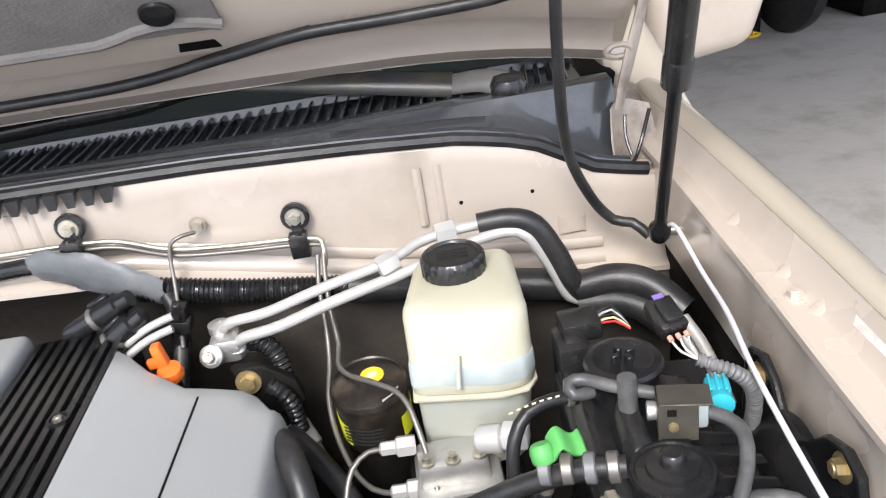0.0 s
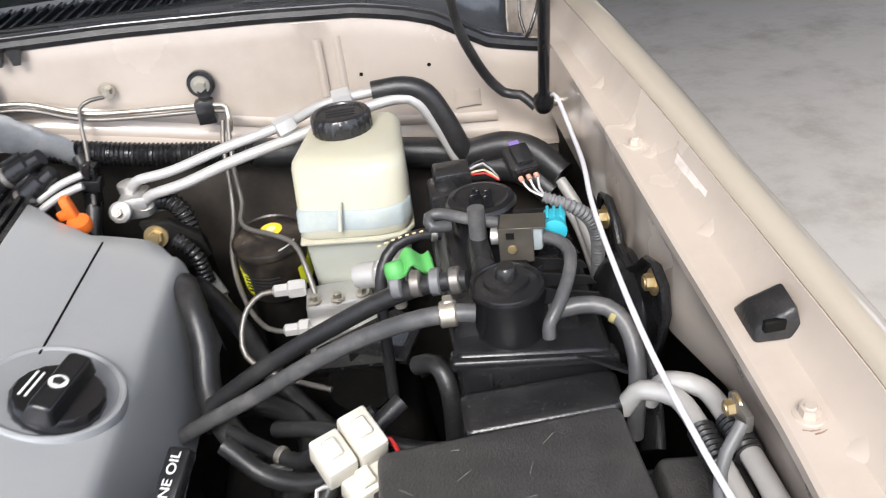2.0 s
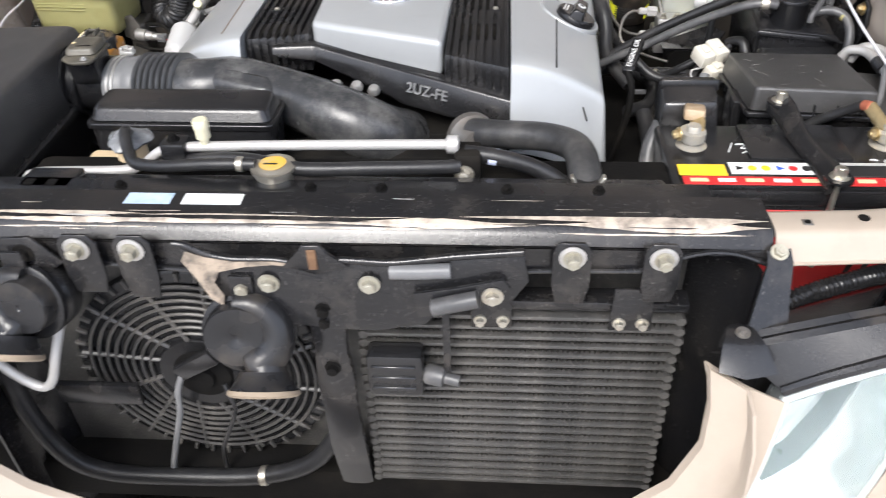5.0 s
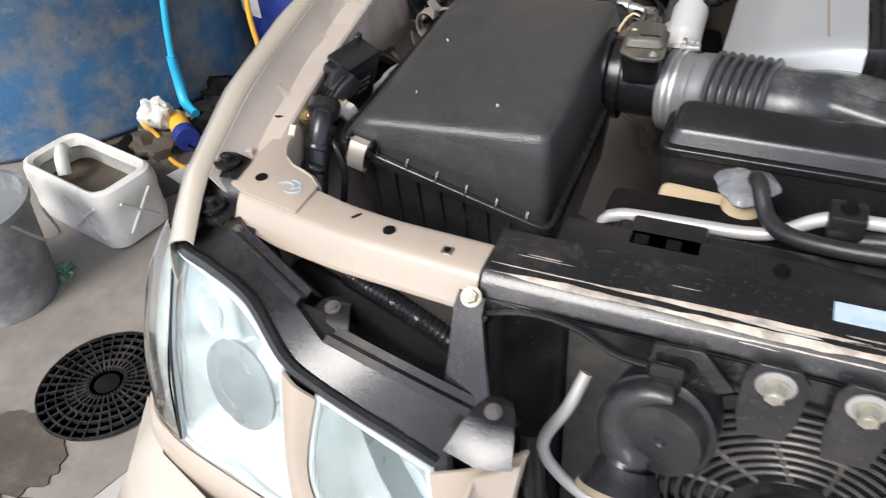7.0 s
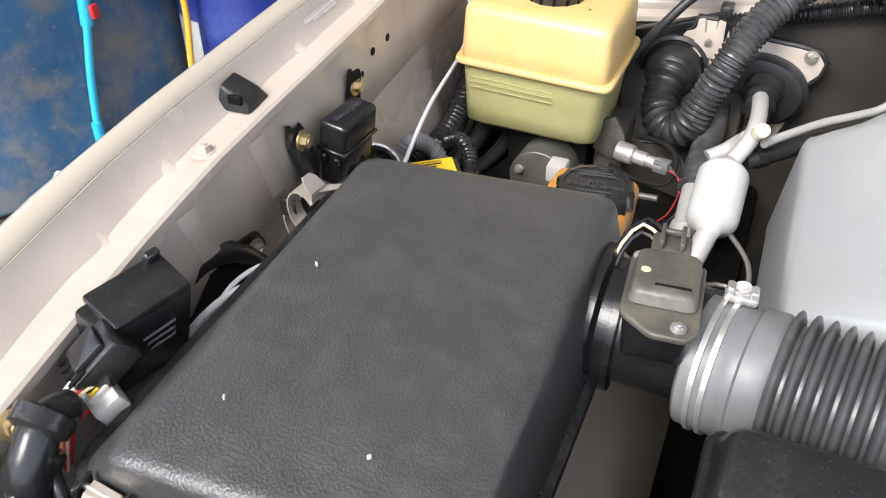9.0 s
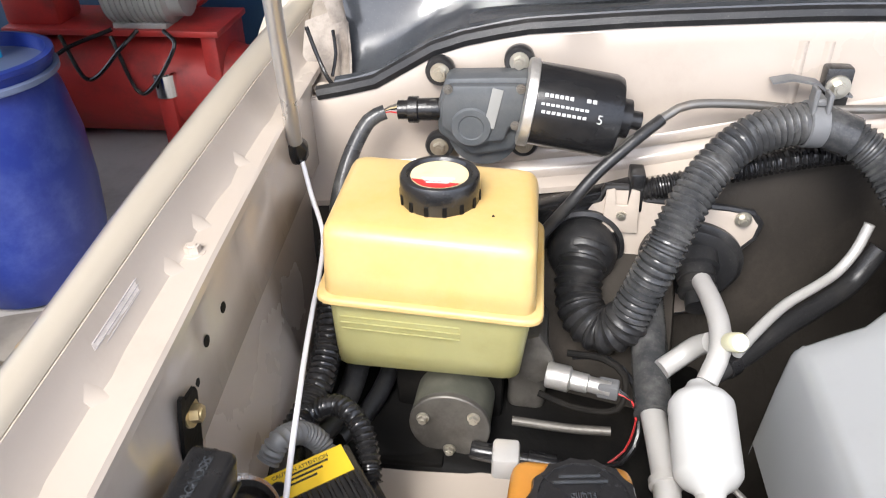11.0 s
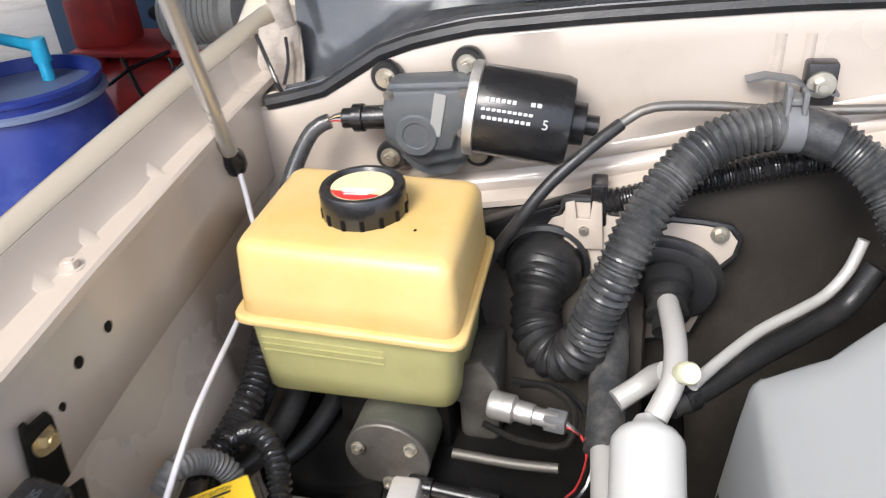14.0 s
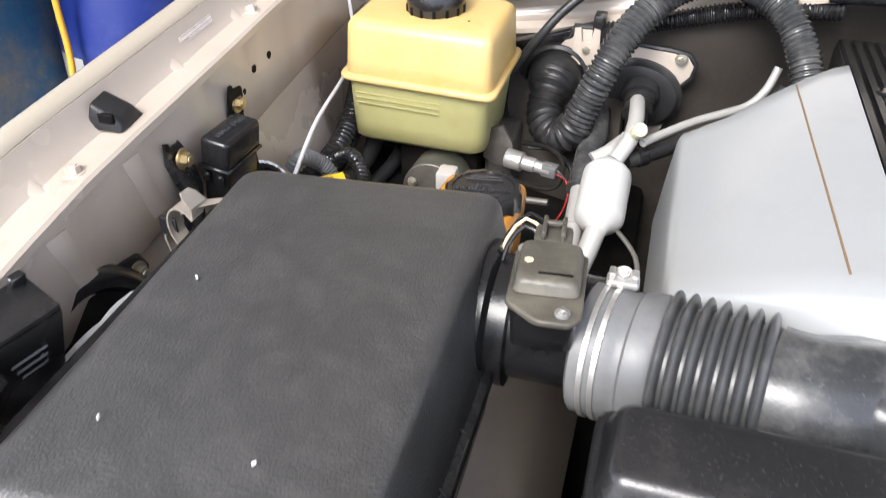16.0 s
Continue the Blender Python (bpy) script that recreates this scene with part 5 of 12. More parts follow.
def wing_bracket():
    t = thing("relay_bracket", "worn black steel bracket bolted to the inner wing", "bracket", (-0.745, 0.48, 0.95))
    neck = [(-0.7435, 0.484, 1.012), (-0.7425, 0.486, 1.000), (-0.738, 0.487, 0.985), (-0.732, 0.486, 0.970), (-0.731, 0.480, 0.955), (-0.731, 0.476, 0.935), (-0.731, 0.47, 0.91)]
    wide = (0.010, 0.0155, 0.016, 0.0135, 0.0145, 0.016, 0.016)
    part("plate", sheet([[(x - 0.004, y - w, z), (x, y - w * 0.8, z), (x + 0.0015, y, z + 0.001), (x, y + w * 0.8, z), (x - 0.004, y + w, z)] for (x, y, z), w in zip(neck, wide)], 0.0025), BLACK_PAINT, t)
    part("locating_tab", plate([(-0.744, 0.470, 1.006), (-0.744, 0.476, 1.004), (-0.744, 0.475, 1.018), (-0.744, 0.470, 1.020)], (1, 0, 0), 0.0025), BLACK_PAINT, t)
    part("bolt", bolt_mesh((-0.740, 0.487, 0.998), (1, 0, 0.05), 0.0065), BRASS, t)
    return t


wing_bracket()


def disc_horn(at, axis, name="disc_horn"):
    t = thing(name, "black disc horn with a bright steel rim", "horn", at)
    part("disc", lathe([(0.004, -0.030), (0.020, -0.028), (0.030, -0.014), (0.033, -0.006), (0.033, 0.004), (0.029, 0.006), (0.024, 0.004), (0.021, 0.007), (0.002, 0.008)], at, axis, 40), BLACK_GLOSS, t)
    for k in (-0.004, 0.002):
        part("rim", lathe([(0.0325, k - 0.002), (0.0355, k - 0.0015), (0.0355, k + 0.0015), (0.0325, k + 0.002)], at, axis, 40), ROD, t, "bright steel rim")
    part("strap", box(at[0] - 0.03, at[0] - 0.005, at[1] + 0.0, at[1] + 0.02, at[2] + 0.0, at[2] + 0.004, 0.001), DARK, t)
    return t


ROD = material("bright rim steel", (0.62, 0.61, 0.59), 0.25, 0.9, 0.08, 40, (0.3, 0.28, 0.25), 0.2, 40, 0.05)


disc_horn((-0.727, 0.576, 0.911), (0.80, -0.50, 0.36))


def band_clip():
    t = thing("band_clip", "loose bare steel band clip beside the air cleaner", "clip", (-0.68, 0.40, 0.99))
    w = (0.012, 0.0, 0.003)
    ring = [(-0.682 - 0.016 * math.cos(a), 0.400 + 0.004 * math.cos(a), 0.997 + 0.019 * math.sin(a)) for a in np.linspace(-2.6, 2.4, 21)]
    part("band", sheet([[(x, y - 0.007, z), (x + 0.001, y + 0.008, z)] for x, y, z in ring], 0.0012), BAND, t, "scuffed steel band")
    part("tongue", sheet([[(-0.672, 0.392, 1.011), (-0.671, 0.408, 1.011)], [(-0.670, 0.390, 1.020), (-0.669, 0.408, 1.019)], [(-0.674, 0.389, 1.027), (-0.673, 0.404, 1.027)], [(-0.677, 0.392, 1.031), (-0.676, 0.400, 1.031)]], 0.0014), BAND, t)
    part("tail", sheet([[(-0.670, 0.395, 1.018), (-0.668, 0.410, 1.017)], [(-0.660, 0.412, 1.014), (-0.658, 0.424, 1.012)], [(-0.664, 0.428, 1.006), (-0.661, 0.436, 1.004)]], 0.0014), BAND, t)
    return t


band_clip()


def wiper_motor():
    t = thing("wiper_motor", "grey wiper gearbox with a black cylindrical motor on the bulkhead", "wiper motor", (-0.56, 0.95, 1.06))
    GREY = material("dusty dark grey casting", (0.075, 0.082, 0.088), 0.5, 0.1, 0.12, 16, (0.14, 0.14, 0.14), 0.3, 16, 0.2, 400)
    base = part("gearbox", plate([(-0.624, 0.960, 1.090), (-0.548, 0.960, 1.093), (-0.546, 0.960, 1.045), (-0.562, 0.960, 1.020), (-0.600, 0.960, 1.012), (-0.632, 0.960, 1.035), (-0.632, 0.960, 1.065)], (0, -1, 0), 0.030, 0.005), GREY, t)
    part("cover", plate([(-0.622, 0.931, 1.086), (-0.552, 0.931, 1.088), (-0.552, 0.931, 1.056), (-0.566, 0.931, 1.046), (-0.570, 0.931, 1.034), (-0.602, 0.931, 1.030), (-0.628, 0.931, 1.046), (-0.628, 0.931, 1.066)], (0, -1, 0), 0.010, 0.003), GREY, base, "grey plastic gearbox cover")
    part("drum", lathe([(0.032, 0), (0.034, 0.004), (0.034, 0.022), (0.02, 0.024)], (-0.590, 0.963, 1.034), (0, -1, 0), 36), GREY, base)
    part("boss", lathe([(0.019, 0.010), (0.019, -0.001), (0.0175, -0.0025), (0.012, -0.0025), (0.011, -0.0015), (0.001, -0.0015)], (-0.600, 0.9215, 1.047), (0, 1, 0), 32), GREY, base, "round cover boss")
    for x, z in ((-0.621, 1.083), (-0.556, 1.085), (-0.560, 1.050)):
        part("cover_screw", bolt_mesh((x, 0.9215, z), (0, -1, 0), 0.0032, 1.4, 0.002), PIPE_STEEL, base)
    part("sticker", moved(box(-0.005, 0.005, -0.001, 0, -0.019, 0.019, 0.0003, 1), Matrix.Translation((-0.580, 0.9205, 1.066)) @ Matrix.Rotation(radians(12), 4, "Y")), material("grey sticker", (0.26, 0.26, 0.25), 0.4, 0, 0.1, 30), base, "pale grey sticker")
    ax = Vector((1, 0.02, -0.16)).normalized()
    can = part("motor", lathe([(0.030, -0.004), (0.0365, 0.0), (0.0372, 0.004), (0.0372, 0.072), (0.035, 0.078), (0.018, 0.080), (0.0175, 0.090), (0.0085, 0.091), (0.0085, 0.101), (0.003, 0.102)], (-0.548, 0.928, 1.070), ax, 44), BLACK_GLOSS, t, "glossy black motor can")
    part("flange", lathe([(0.0385, -0.006), (0.0395, -0.004), (0.0395, 0.002), (0.037, 0.003)], (-0.548, 0.928, 1.070), ax, 36), ALU, can, "bare flange ring")
    view = Vector((0.05, -0.75, 0.66)).normalized()
    up = view.cross(ax).normalized()
    up = up if up.z > 0 else -up
    mid = Vector((-0.548, 0.928, 1.070)) + ax * 0.036 - up * 0.004

    def on_can(u, v):
        k = v / 0.0374
        n = (view * math.cos(k) + up * math.sin(k)).normalized()
        return facing(mid + ax * u + n * 0.0374, ax, up * math.cos(k) - view * math.sin(k))
    for u, v, w, h in ((-0.012, 0.008, 0.026, 0.0050), (0.016, 0.0085, 0.010, 0.0050), (-0.006, 0.000, 0.042, 0.0034), (-0.006, -0.0065, 0.040, 0.0040)):
        n = max(2, int(w / 0.0042))
        for k in range(n):
            part("lettering", moved(box(-w / 2 / n * 0.72, w / 2 / n * 0.72, -h / 3, h / 3, -0.0003, 0.0004, 0), on_can(u - w / 2 + w * (k + 0.5) / n, v - 0.008)), PRINT_FAINT, can)
    words("5", on_can(0.025, -0.014), 0.011, PRINT_FAINT, can, extrude=0.0004)
    for x, y, z in ((-0.559, 0.966, 1.098), (-0.552, 0.958, 1.020), (-0.632, 0.966, 1.086), (-0.633, 0.958, 1.014)):
        lug = part("lug", lathe([(0.0125, 0), (0.014, 0.002), (0.014, 0.010), (0.0125, 0.012), (0.001, 0.012)], (x, y, z), (0, -1, 0), 24), RUBBER, t, "rubber bushed mounting lug")
        part("bolt", bolt_mesh((x, y - 0.0115, z), (0, -1, 0), 0.0062, 1.5), STEEL, lug)
    plug = part("plug", lathe([(0.010, 0), (0.0105, 0.002), (0.0105, 0.020), (0.0125, 0.021), (0.0125, 0.030), (0.009, 0.031), (0.009, 0.040)], (-0.630, 0.940, 1.056), (-1, 0, -0.05), 16), BLACK_GLOSS, t, "black connector plug")
    for k in range(5):
        part("wire", tube([(-0.667, 0.940, 1.050 + 0.0025 * k), (-0.677, 0.938, 1.053 + 0.0012 * k), (-0.687, 0.935, 1.052)], 0.0012, 5), (RED, PRINT_FAINT, LOOM, CREAM, PIPE_STEEL)[k], plug)
    part("loom", tube([(-0.682, 0.936, 1.053), (-0.697, 0.930, 1.046), (-0.712, 0.915, 1.020), (-0.722, 0.895, 0.985), (-0.726, 0.875, 0.94), (-0.726, 0.85, 0.90), (-0.725, 0.81, 0.86), (-0.735, 0.76, 0.83)], [0.007, 0.0085, 0.0085, 0.0085], 14), HOSE_GREY, t, "corrugated loom")
    return t


wiper_motor()


def bulkhead_fittings():
    t = thing("bulkhead_plate", "beige metal plate with two rubber grommets on the bulkhead", "mounting plate", (-0.43, 0.93, 0.92))
    out = [(-0.522, 0.955), (-0.498, 0.972), (-0.476, 0.976), (-0.470, 0.990), (-0.440, 0.990), (-0.434, 0.978), (-0.411, 0.976), (-0.356, 0.972), (-0.334, 0.968), (-0.325, 0.957), (-0.328, 0.942), (-0.342, 0.926), (-0.345, 0.889), (-0.356, 0.857), (-0.40, 0.845), (-0.50, 0.85), (-0.525, 0.873), (-0.535, 0.910)]
    pl = part("plate", plate([(x, 0.920, z) for x, z in out], (0, 1, 0), 0.008, 0.002), PAINT_DIRTY, t)
    part("gasket", tube([(x * 1.004 - 0.001, 0.9235, z) for x, z in out + out[:1]], 0.004, 8, smooth=False), RUBBER, pl, "black rubber gasket edge")
    for x, z in ((-0.457, 0.964), (-0.344, 0.963)):
        part("bolt", bolt_mesh((x, 0.9195, z), (0, -1, 0), 0.0052, 1.55, 0.005), STEEL, pl)
    part("lug", plate([(-0.474, 0.918, 0.945), (-0.440, 0.918, 0.945), (-0.442, 0.918, 0.990), (-0.450, 0.918, 0.992), (-0.452, 0.918, 0.975), (-0.463, 0.918, 0.975), (-0.465, 0.918, 0.992), (-0.473, 0.918, 0.990)], (0, -1, 0), 0.003, 0.001), PAINT_DIRTY, pl)
    part("grommet_ring", lathe([(0.041, 0), (0.041, 0.004), (0.037, 0.006), (0.034, 0.002)], (-0.491, 0.919, 0.926), (0, -1, 0), 40), RUBBER, t, "black rubber ring")
    part("grommet", lathe([(0.033, 0), (0.0335, 0.012), (0.031, 0.022), (0.026, 0.030), (0.020, 0.034)], (-0.490, 0.919, 0.926), (-0.05, -1, -0.1), 36), RUBBER, t, "black rubber grommet")
    part("pipe_plate", lathe([(0.046, 0), (0.046, 0.005), (0.042, 0.008), (0.040, 0.012), (0.034, 0.014), (0.001, 0.014)], (-0.386, 0.919, 0.918), (0, -1, 0), 44, wobble=lambda a, h: 1 + 0.10 * math.cos(2 * a + 0.6)), RUBBER, t, "black rubber pipe gland")
    part("pipe_boot", lathe([(0.022, 0), (0.022, 0.014), (0.018, 0.016), (0.018, 0.026), (0.0165, 0.027), (0.0165, 0.034), (0.018, 0.035), (0.018, 0.040), (0.013, 0.042), (0.013, 0.055)], (-0.385, 0.908, 0.926), (0.02, -0.9, -0.42), 28), RUBBER, t, "stepped rubber pipe boot")
    return t


bulkhead_fittings()


def vacuum_hose():
    t = thing("corrugated_hose", "ribbed grey-black hose looping up from a bulkhead grommet", "hose", (-0.45, 0.83, 0.90))
    part("elbow", tube([(-0.489, 0.905, 0.930), (-0.493, 0.886, 0.918), (-0.494, 0.868, 0.902), (-0.487, 0.850, 0.890), (-0.472, 0.838, 0.886), (-0.458, 0.834, 0.894), (-0.450, 0.834, 0.908)], [0.026, 0.0225, 0.021, 0.021, 0.021, 0.0205, 0.020], 22, wave=0.0036, pitch=0.0085), RUBBER, t, "ribbed rubber elbow")
    part("hose", tube([(-0.451, 0.834, 0.904), (-0.441, 0.838, 0.934), (-0.428, 0.844, 0.968), (-0.414, 0.860, 0.998), (-0.396, 0.882, 1.022), (-0.370, 0.902, 1.045), (-0.342, 0.914, 1.056), (-0.312, 0.921, 1.061)], 0.0175, 20, wave=0.0030, pitch=0.0062), HOSE_GREY, t, "shiny corrugated hose")
    part("joint", tube([(-0.318, 0.920, 1.060), (-0.298, 0.923, 1.059), (-0.270, 0.918, 1.050)], 0.0185, 20), HOSE_GREY, t, "smooth rubber joint")
    clip = part("clip", lathe([(0.0192, -0.008), (0.0206, -0.007), (0.0206, 0.007), (0.0192, 0.008)], (-0.304, 0.922, 1.060), (1, 0.1, -0.05), 24), GREY_DUCT, t, "grey cable clip")
    part("clip_latch", join(box(-0.310, -0.298, 0.912, 0.930, 1.079, 1.086, 0.002, 1), box(-0.312, -0.308, 0.908, 0.922, 1.072, 1.096, 0.001, 1), box(-0.300, -0.296, 0.908, 0.922, 1.072, 1.092, 0.001, 1)), GREY_DUCT, clip)
    part("tail", tube([(-0.272, 0.919, 1.051), (-0.246, 0.905, 1.034), (-0.226, 0.885, 1.008), (-0.213, 0.86, 0.978), (-0.206, 0.84, 0.95)], 0.0168, 20, wave=0.0030, pitch=0.0062), HOSE_GREY, t, "shiny corrugated hose")
    return t


vacuum_hose()


def refrigerant_lines():
    t = thing("receiver_drier_line", "white painted refrigerant pipe with a small receiver can", "pipe", (-0.4, 0.75, 0.85))
    part("upper_pipe", tube([(-0.386, 0.862, 0.930), (-0.384, 0.830, 0.934), (-0.383, 0.795, 0.934), (-0.386, 0.768, 0.926), (-0.397, 0.748, 0.911)], 0.0088, 14), PIPE_WHITE, t)
    ax = Vector((0.0, -0.94, -0.34)).normalized()
    part("can", lathe([(0.009, -0.010), (0.012, -0.004), (0.021, 0.002), (0.0252, 0.008), (0.0258, 0.012), (0.0258, 0.064), (0.0252, 0.068), (0.021, 0.074), (0.012, 0.080), (0.009, 0.088)], (-0.402, 0.742, 0.903), ax, 36), DRIER, t, "white receiver can")
    part("lower_pipe", tube([(-0.4025, 0.664, 0.875), (-0.407, 0.645, 0.862), (-0.414, 0.622, 0.842), (-0.42, 0.59, 0.80)], 0.0105, 14), PIPE_WHITE, t)
    port = part("service_port", lathe([(0.0075, -0.004), (0.008, 0.002), (0.0082, 0.010), (0.007, 0.013), (0.002, 0.014)], (-0.379, 0.766, 0.939), (0.25, -0.75, 0.6), 20), material("pale green cap", (0.62, 0.60, 0.42), 0.4, 0, 0.1), t, "pale service port cap")
    part("cross_pipe", tube([(-0.372, 0.770, 0.925), (-0.350, 0.800, 0.925), (-0.318, 0.838, 0.926), (-0.285, 0.866, 0.928), (-0.262, 0.886, 0.931), (-0.246, 0.898, 0.948), (-0.238, 0.905, 0.972)], 0.0048, 12), PIPE_WHITE, t, "thin pale pipe")
    part("cross_hose", tube([(-0.386, 0.772, 0.900), (-0.355, 0.795, 0.905), (-0.318, 0.830, 0.908), (-0.280, 0.862, 0.910), (-0.245, 0.89, 0.918), (-0.225, 0.90, 0.95)], 0.0095, 14), RUBBER, t, "black rubber hose")
    part("cross_clip", lathe([(0.0105, -0.006), (0.0118, -0.005), (0.0118, 0.005), (0.0105, 0.006)], (-0.372, 0.783, 0.902), (0.8, 0.6, 0.1), 18), BLACK_PLASTIC, t)
    t2 = thing("heater_hose", "grey foam-sleeved heater pipe running down the bulkhead", "hose", (-0.43, 0.79, 0.80))
    part("sleeve", tube([(-0.432, 0.880, 0.905), (-0.430, 0.862, 0.892), (-0.430, 0.815, 0.876), (-0.431, 0.760, 0.860)], 0.0165, 20), HOSE_GREY, t2, "grey-black foam sleeve")
    part("pipe", tube([(-0.431, 0.762, 0.860), (-0.429, 0.72, 0.858), (-0.428, 0.68, 0.852), (-0.43, 0.64, 0.83), (-0.43, 0.61, 0.79)], 0.0108, 14), PIPE_WHITE, t2, "pale aluminium pipe")
    part("collar", lathe([(0.0110, -0.004), (0.0135, -0.003), (0.0135, 0.003), (0.0110, 0.004)], (-0.428, 0.692, 0.854), (0, 1, 0.15), 18), PIPE_WHITE, t2)
    part("branch", tube([(-0.424, 0.79, 0.885), (-0.408, 0.80, 0.892), (-0.396, 0.80, 0.905), (-0.388, 0.79, 0.918)], 0.009, 12), PIPE_WHITE, t2)
    return t


refrigerant_lines()
for name, pts, r, mat_, lab in (
    ("brake_pipe", [(-0.532, 0.890, 0.955), (-0.508, 0.890, 0.990), (-0.485, 0.900, 1.018), (-0.455, 0.915, 1.043), (-0.425, 0.932, 1.060), (-0.405, 0.938, 1.068), (-0.36, 0.945, 1.067), (-0.30, 0.95, 1.062), (-0.20, 0.952, 1.064), (-0.05, 0.955, 1.068), (0.08, 0.955, 1.070)], 0.0042, PIPE_STEEL, "dull steel brake pipe along the bulkhead"),
):
    o = single(name, tube(pts, r, 12, wave=0.0016 if name == "wiring_loom" else 0, pitch=0.005), mat_, lab, "pipe" if name == "brake_pipe" else "wiring")

single("pipe_sleeve", tube([(-0.545, 0.884, 0.930), (-0.532, 0.889, 0.953), (-0.508, 0.889, 0.988), (-0.485, 0.899, 1.016), (-0.455, 0.914, 1.041), (-0.430, 0.929, 1.057)], 0.0056, 12), RUBBER, "black rubber sleeve over the brake pipe", "sleeve")


def loom_clip():
    t = thing("hose_clip", "grey metal clip bolted to the bulkhead", "clip", (-0.28, 0.965, 1.07))
    part("strap", sheet([[(-0.335, 0.962 + dy, 1.085), (-0.322, 0.950 + dy, 1.093), (-0.300, 0.948 + dy, 1.090), (-0.288, 0.958 + dy, 1.080), (-0.265, 0.960 + dy, 1.075)] for dy in (-0.010, 0.004)], 0.002), GREY_DUCT, t)
    part("base", box(-0.292, -0.268, 0.950, 0.966, 1.045, 1.100, 0.003), BLACK_PLASTIC, t)
    part("bolt", bolt_mesh((-0.280, 0.950, 1.083), (0, -1, 0), 0.0065, 1.7), STEEL, t)
    return t


loom_clip()


RUST = material("rusty brown stain", (0.16, 0.085, 0.05), 0.8, 0, 0.3, 60)
ROD_STEEL = material("bare steel rod", (0.50, 0.48, 0.45), 0.30, 0.7, 0.1, 30, (0.36, 0.31, 0.26), 0.2, 30, 0.03)


def gas_strut(s, ball, top):
    b, e = Vector(ball), Vector(top)
    d = (e - b).normalized()
    t = thing("gas_strut", "black gas strut holding the bonnet open" if s > 0 else "bonnet gas strut with a bare rod and black body", "gas strut", ball, "bonnet struts")
    part("socket", lathe([(0.009, -0.008), (0.011, -0.003), (0.011, 0.008), (0.007, 0.014), (0.006, 0.020)], b, d, 20), BLACK_GLOSS, t)
    part("pin", tube([b, b + Vector((s * 0.03, 0, 0))], 0.005, 12), STEEL, t)
    part("rod", tube([b + d * 0.012, b + d * 0.20], 0.0062 if s > 0 else 0.0068, 16), BLACK_GLOSS if s > 0 else ROD_STEEL, t, "black rod" if s > 0 else "bare steel rod")
    w = 1.0 if s > 0 else 0.86
    k = 0.192 if s > 0 else 0.205
    part("collar", lathe([(0.009 * w, 0), (0.0125 * w, 0.002), (0.0125 * w, 0.028), (0.0115 * w, 0.03)], b + d * k, d, 24), BLACK_PLASTIC, t)
    body = part("body", tube([b + d * (k + 0.028), e], 0.0115 * w, 20), BLACK_GLOSS, t, "black cylinder")
    if s < 0:
        part("rust_ring", lathe([(0.0100, 0), (0.0110, 0.001), (0.0110, 0.009), (0.0105, 0.010)], b + d * (k + 0.001), d, 24, wobble=lambda a, q: 1 + 0.02 * math.sin(5 * a)), RUST, body, "rust-brown stained end")
        side = d.cross(Vector((0.5, 1, 0))).normalized()
        front = side.cross(d).normalized()
        rows = [[b + d * (k + u) + (side * math.sin(a) + front * math.cos(a)) * 0.0103 for a in np.linspace(-1.0, 0.9, 9)] for u in (0.034, 0.06, 0.09)]
        part("label", sheet(rows, 0.0004), PRINT_WHITE, body, "white sticker")
        rows = [[b + d * (k + u) + (side * math.sin(a) + front * math.cos(a)) * -0.0103 for a in np.linspace(-1.0, 0.9, 9)] for u in (0.034, 0.06, 0.09)]
        part("label", sheet(rows, 0.0004), PRINT_WHITE, body, "white sticker")
    return t


gas_strut(1, (0.742, 0.901, 1.014), (0.712, 0.68, 1.50))
gas_strut(-1, (-0.756, 0.887, 1.033), (-0.690, 0.655, 1.52))


def bump_stop(s):
    t = thing("bonnet_stop", "black rubber bonnet stop on the wing rail", "rubber stop", (s * 0.765, 0.445, 1.04), "bonnet stops")
    z = 1.043
    part("block", hexa([(s * 0.752, 0.438, z), (s * 0.781, 0.434, z + 0.002), (s * 0.783, 0.466, z + 0.004), (s * 0.754, 0.474, z)],
                       [(s * 0.755, 0.442, z + 0.010), (s * 0.775, 0.437, z + 0.024), (s * 0.777, 0.460, z + 0.026), (s * 0.758, 0.465, z + 0.013)], 0.003, 2), RUBBER, t)
    part("groove", box(min(s * 0.757, s * 0.770), max(s * 0.757, s * 0.770), 0.4365, 0.441, z + 0.008, z + 0.016, 0.001, 1), DARK, t)
    return t


bump_stop(1)
bump_stop(-1)


def rear_loom():
    t = thing("wiring_loom", "black wiring loom in a flat tray under the bulkhead lip", "wiring", (-0.45, 0.93, 0.96))
    part("tray", hexa([(-0.555, 0.915, 0.935), (-0.440, 0.925, 0.968), (-0.440, 0.940, 0.968), (-0.555, 0.935, 0.935)], [(-0.555, 0.913, 0.962), (-0.440, 0.923, 0.998), (-0.440, 0.940, 0.998), (-0.555, 0.935, 0.962)], 0.003), BLACK_PLASTIC, t, "flat black loom tray")
    part("sleeve", tube([(-0.442, 0.928, 0.984), (-0.40, 0.930, 0.995), (-0.36, 0.935, 1.005), (-0.28, 0.945, 1.020), (-0.18, 0.955, 1.026)], 0.0105, 14, wave=0.0022, pitch=0.005), LOOM, t, "ribbed sleeve")
    part("clip", box(-0.452, -0.438, 0.918, 0.942, 0.966, 1.006, 0.002), BLACK_PLASTIC, t)
    return t


rear_loom()


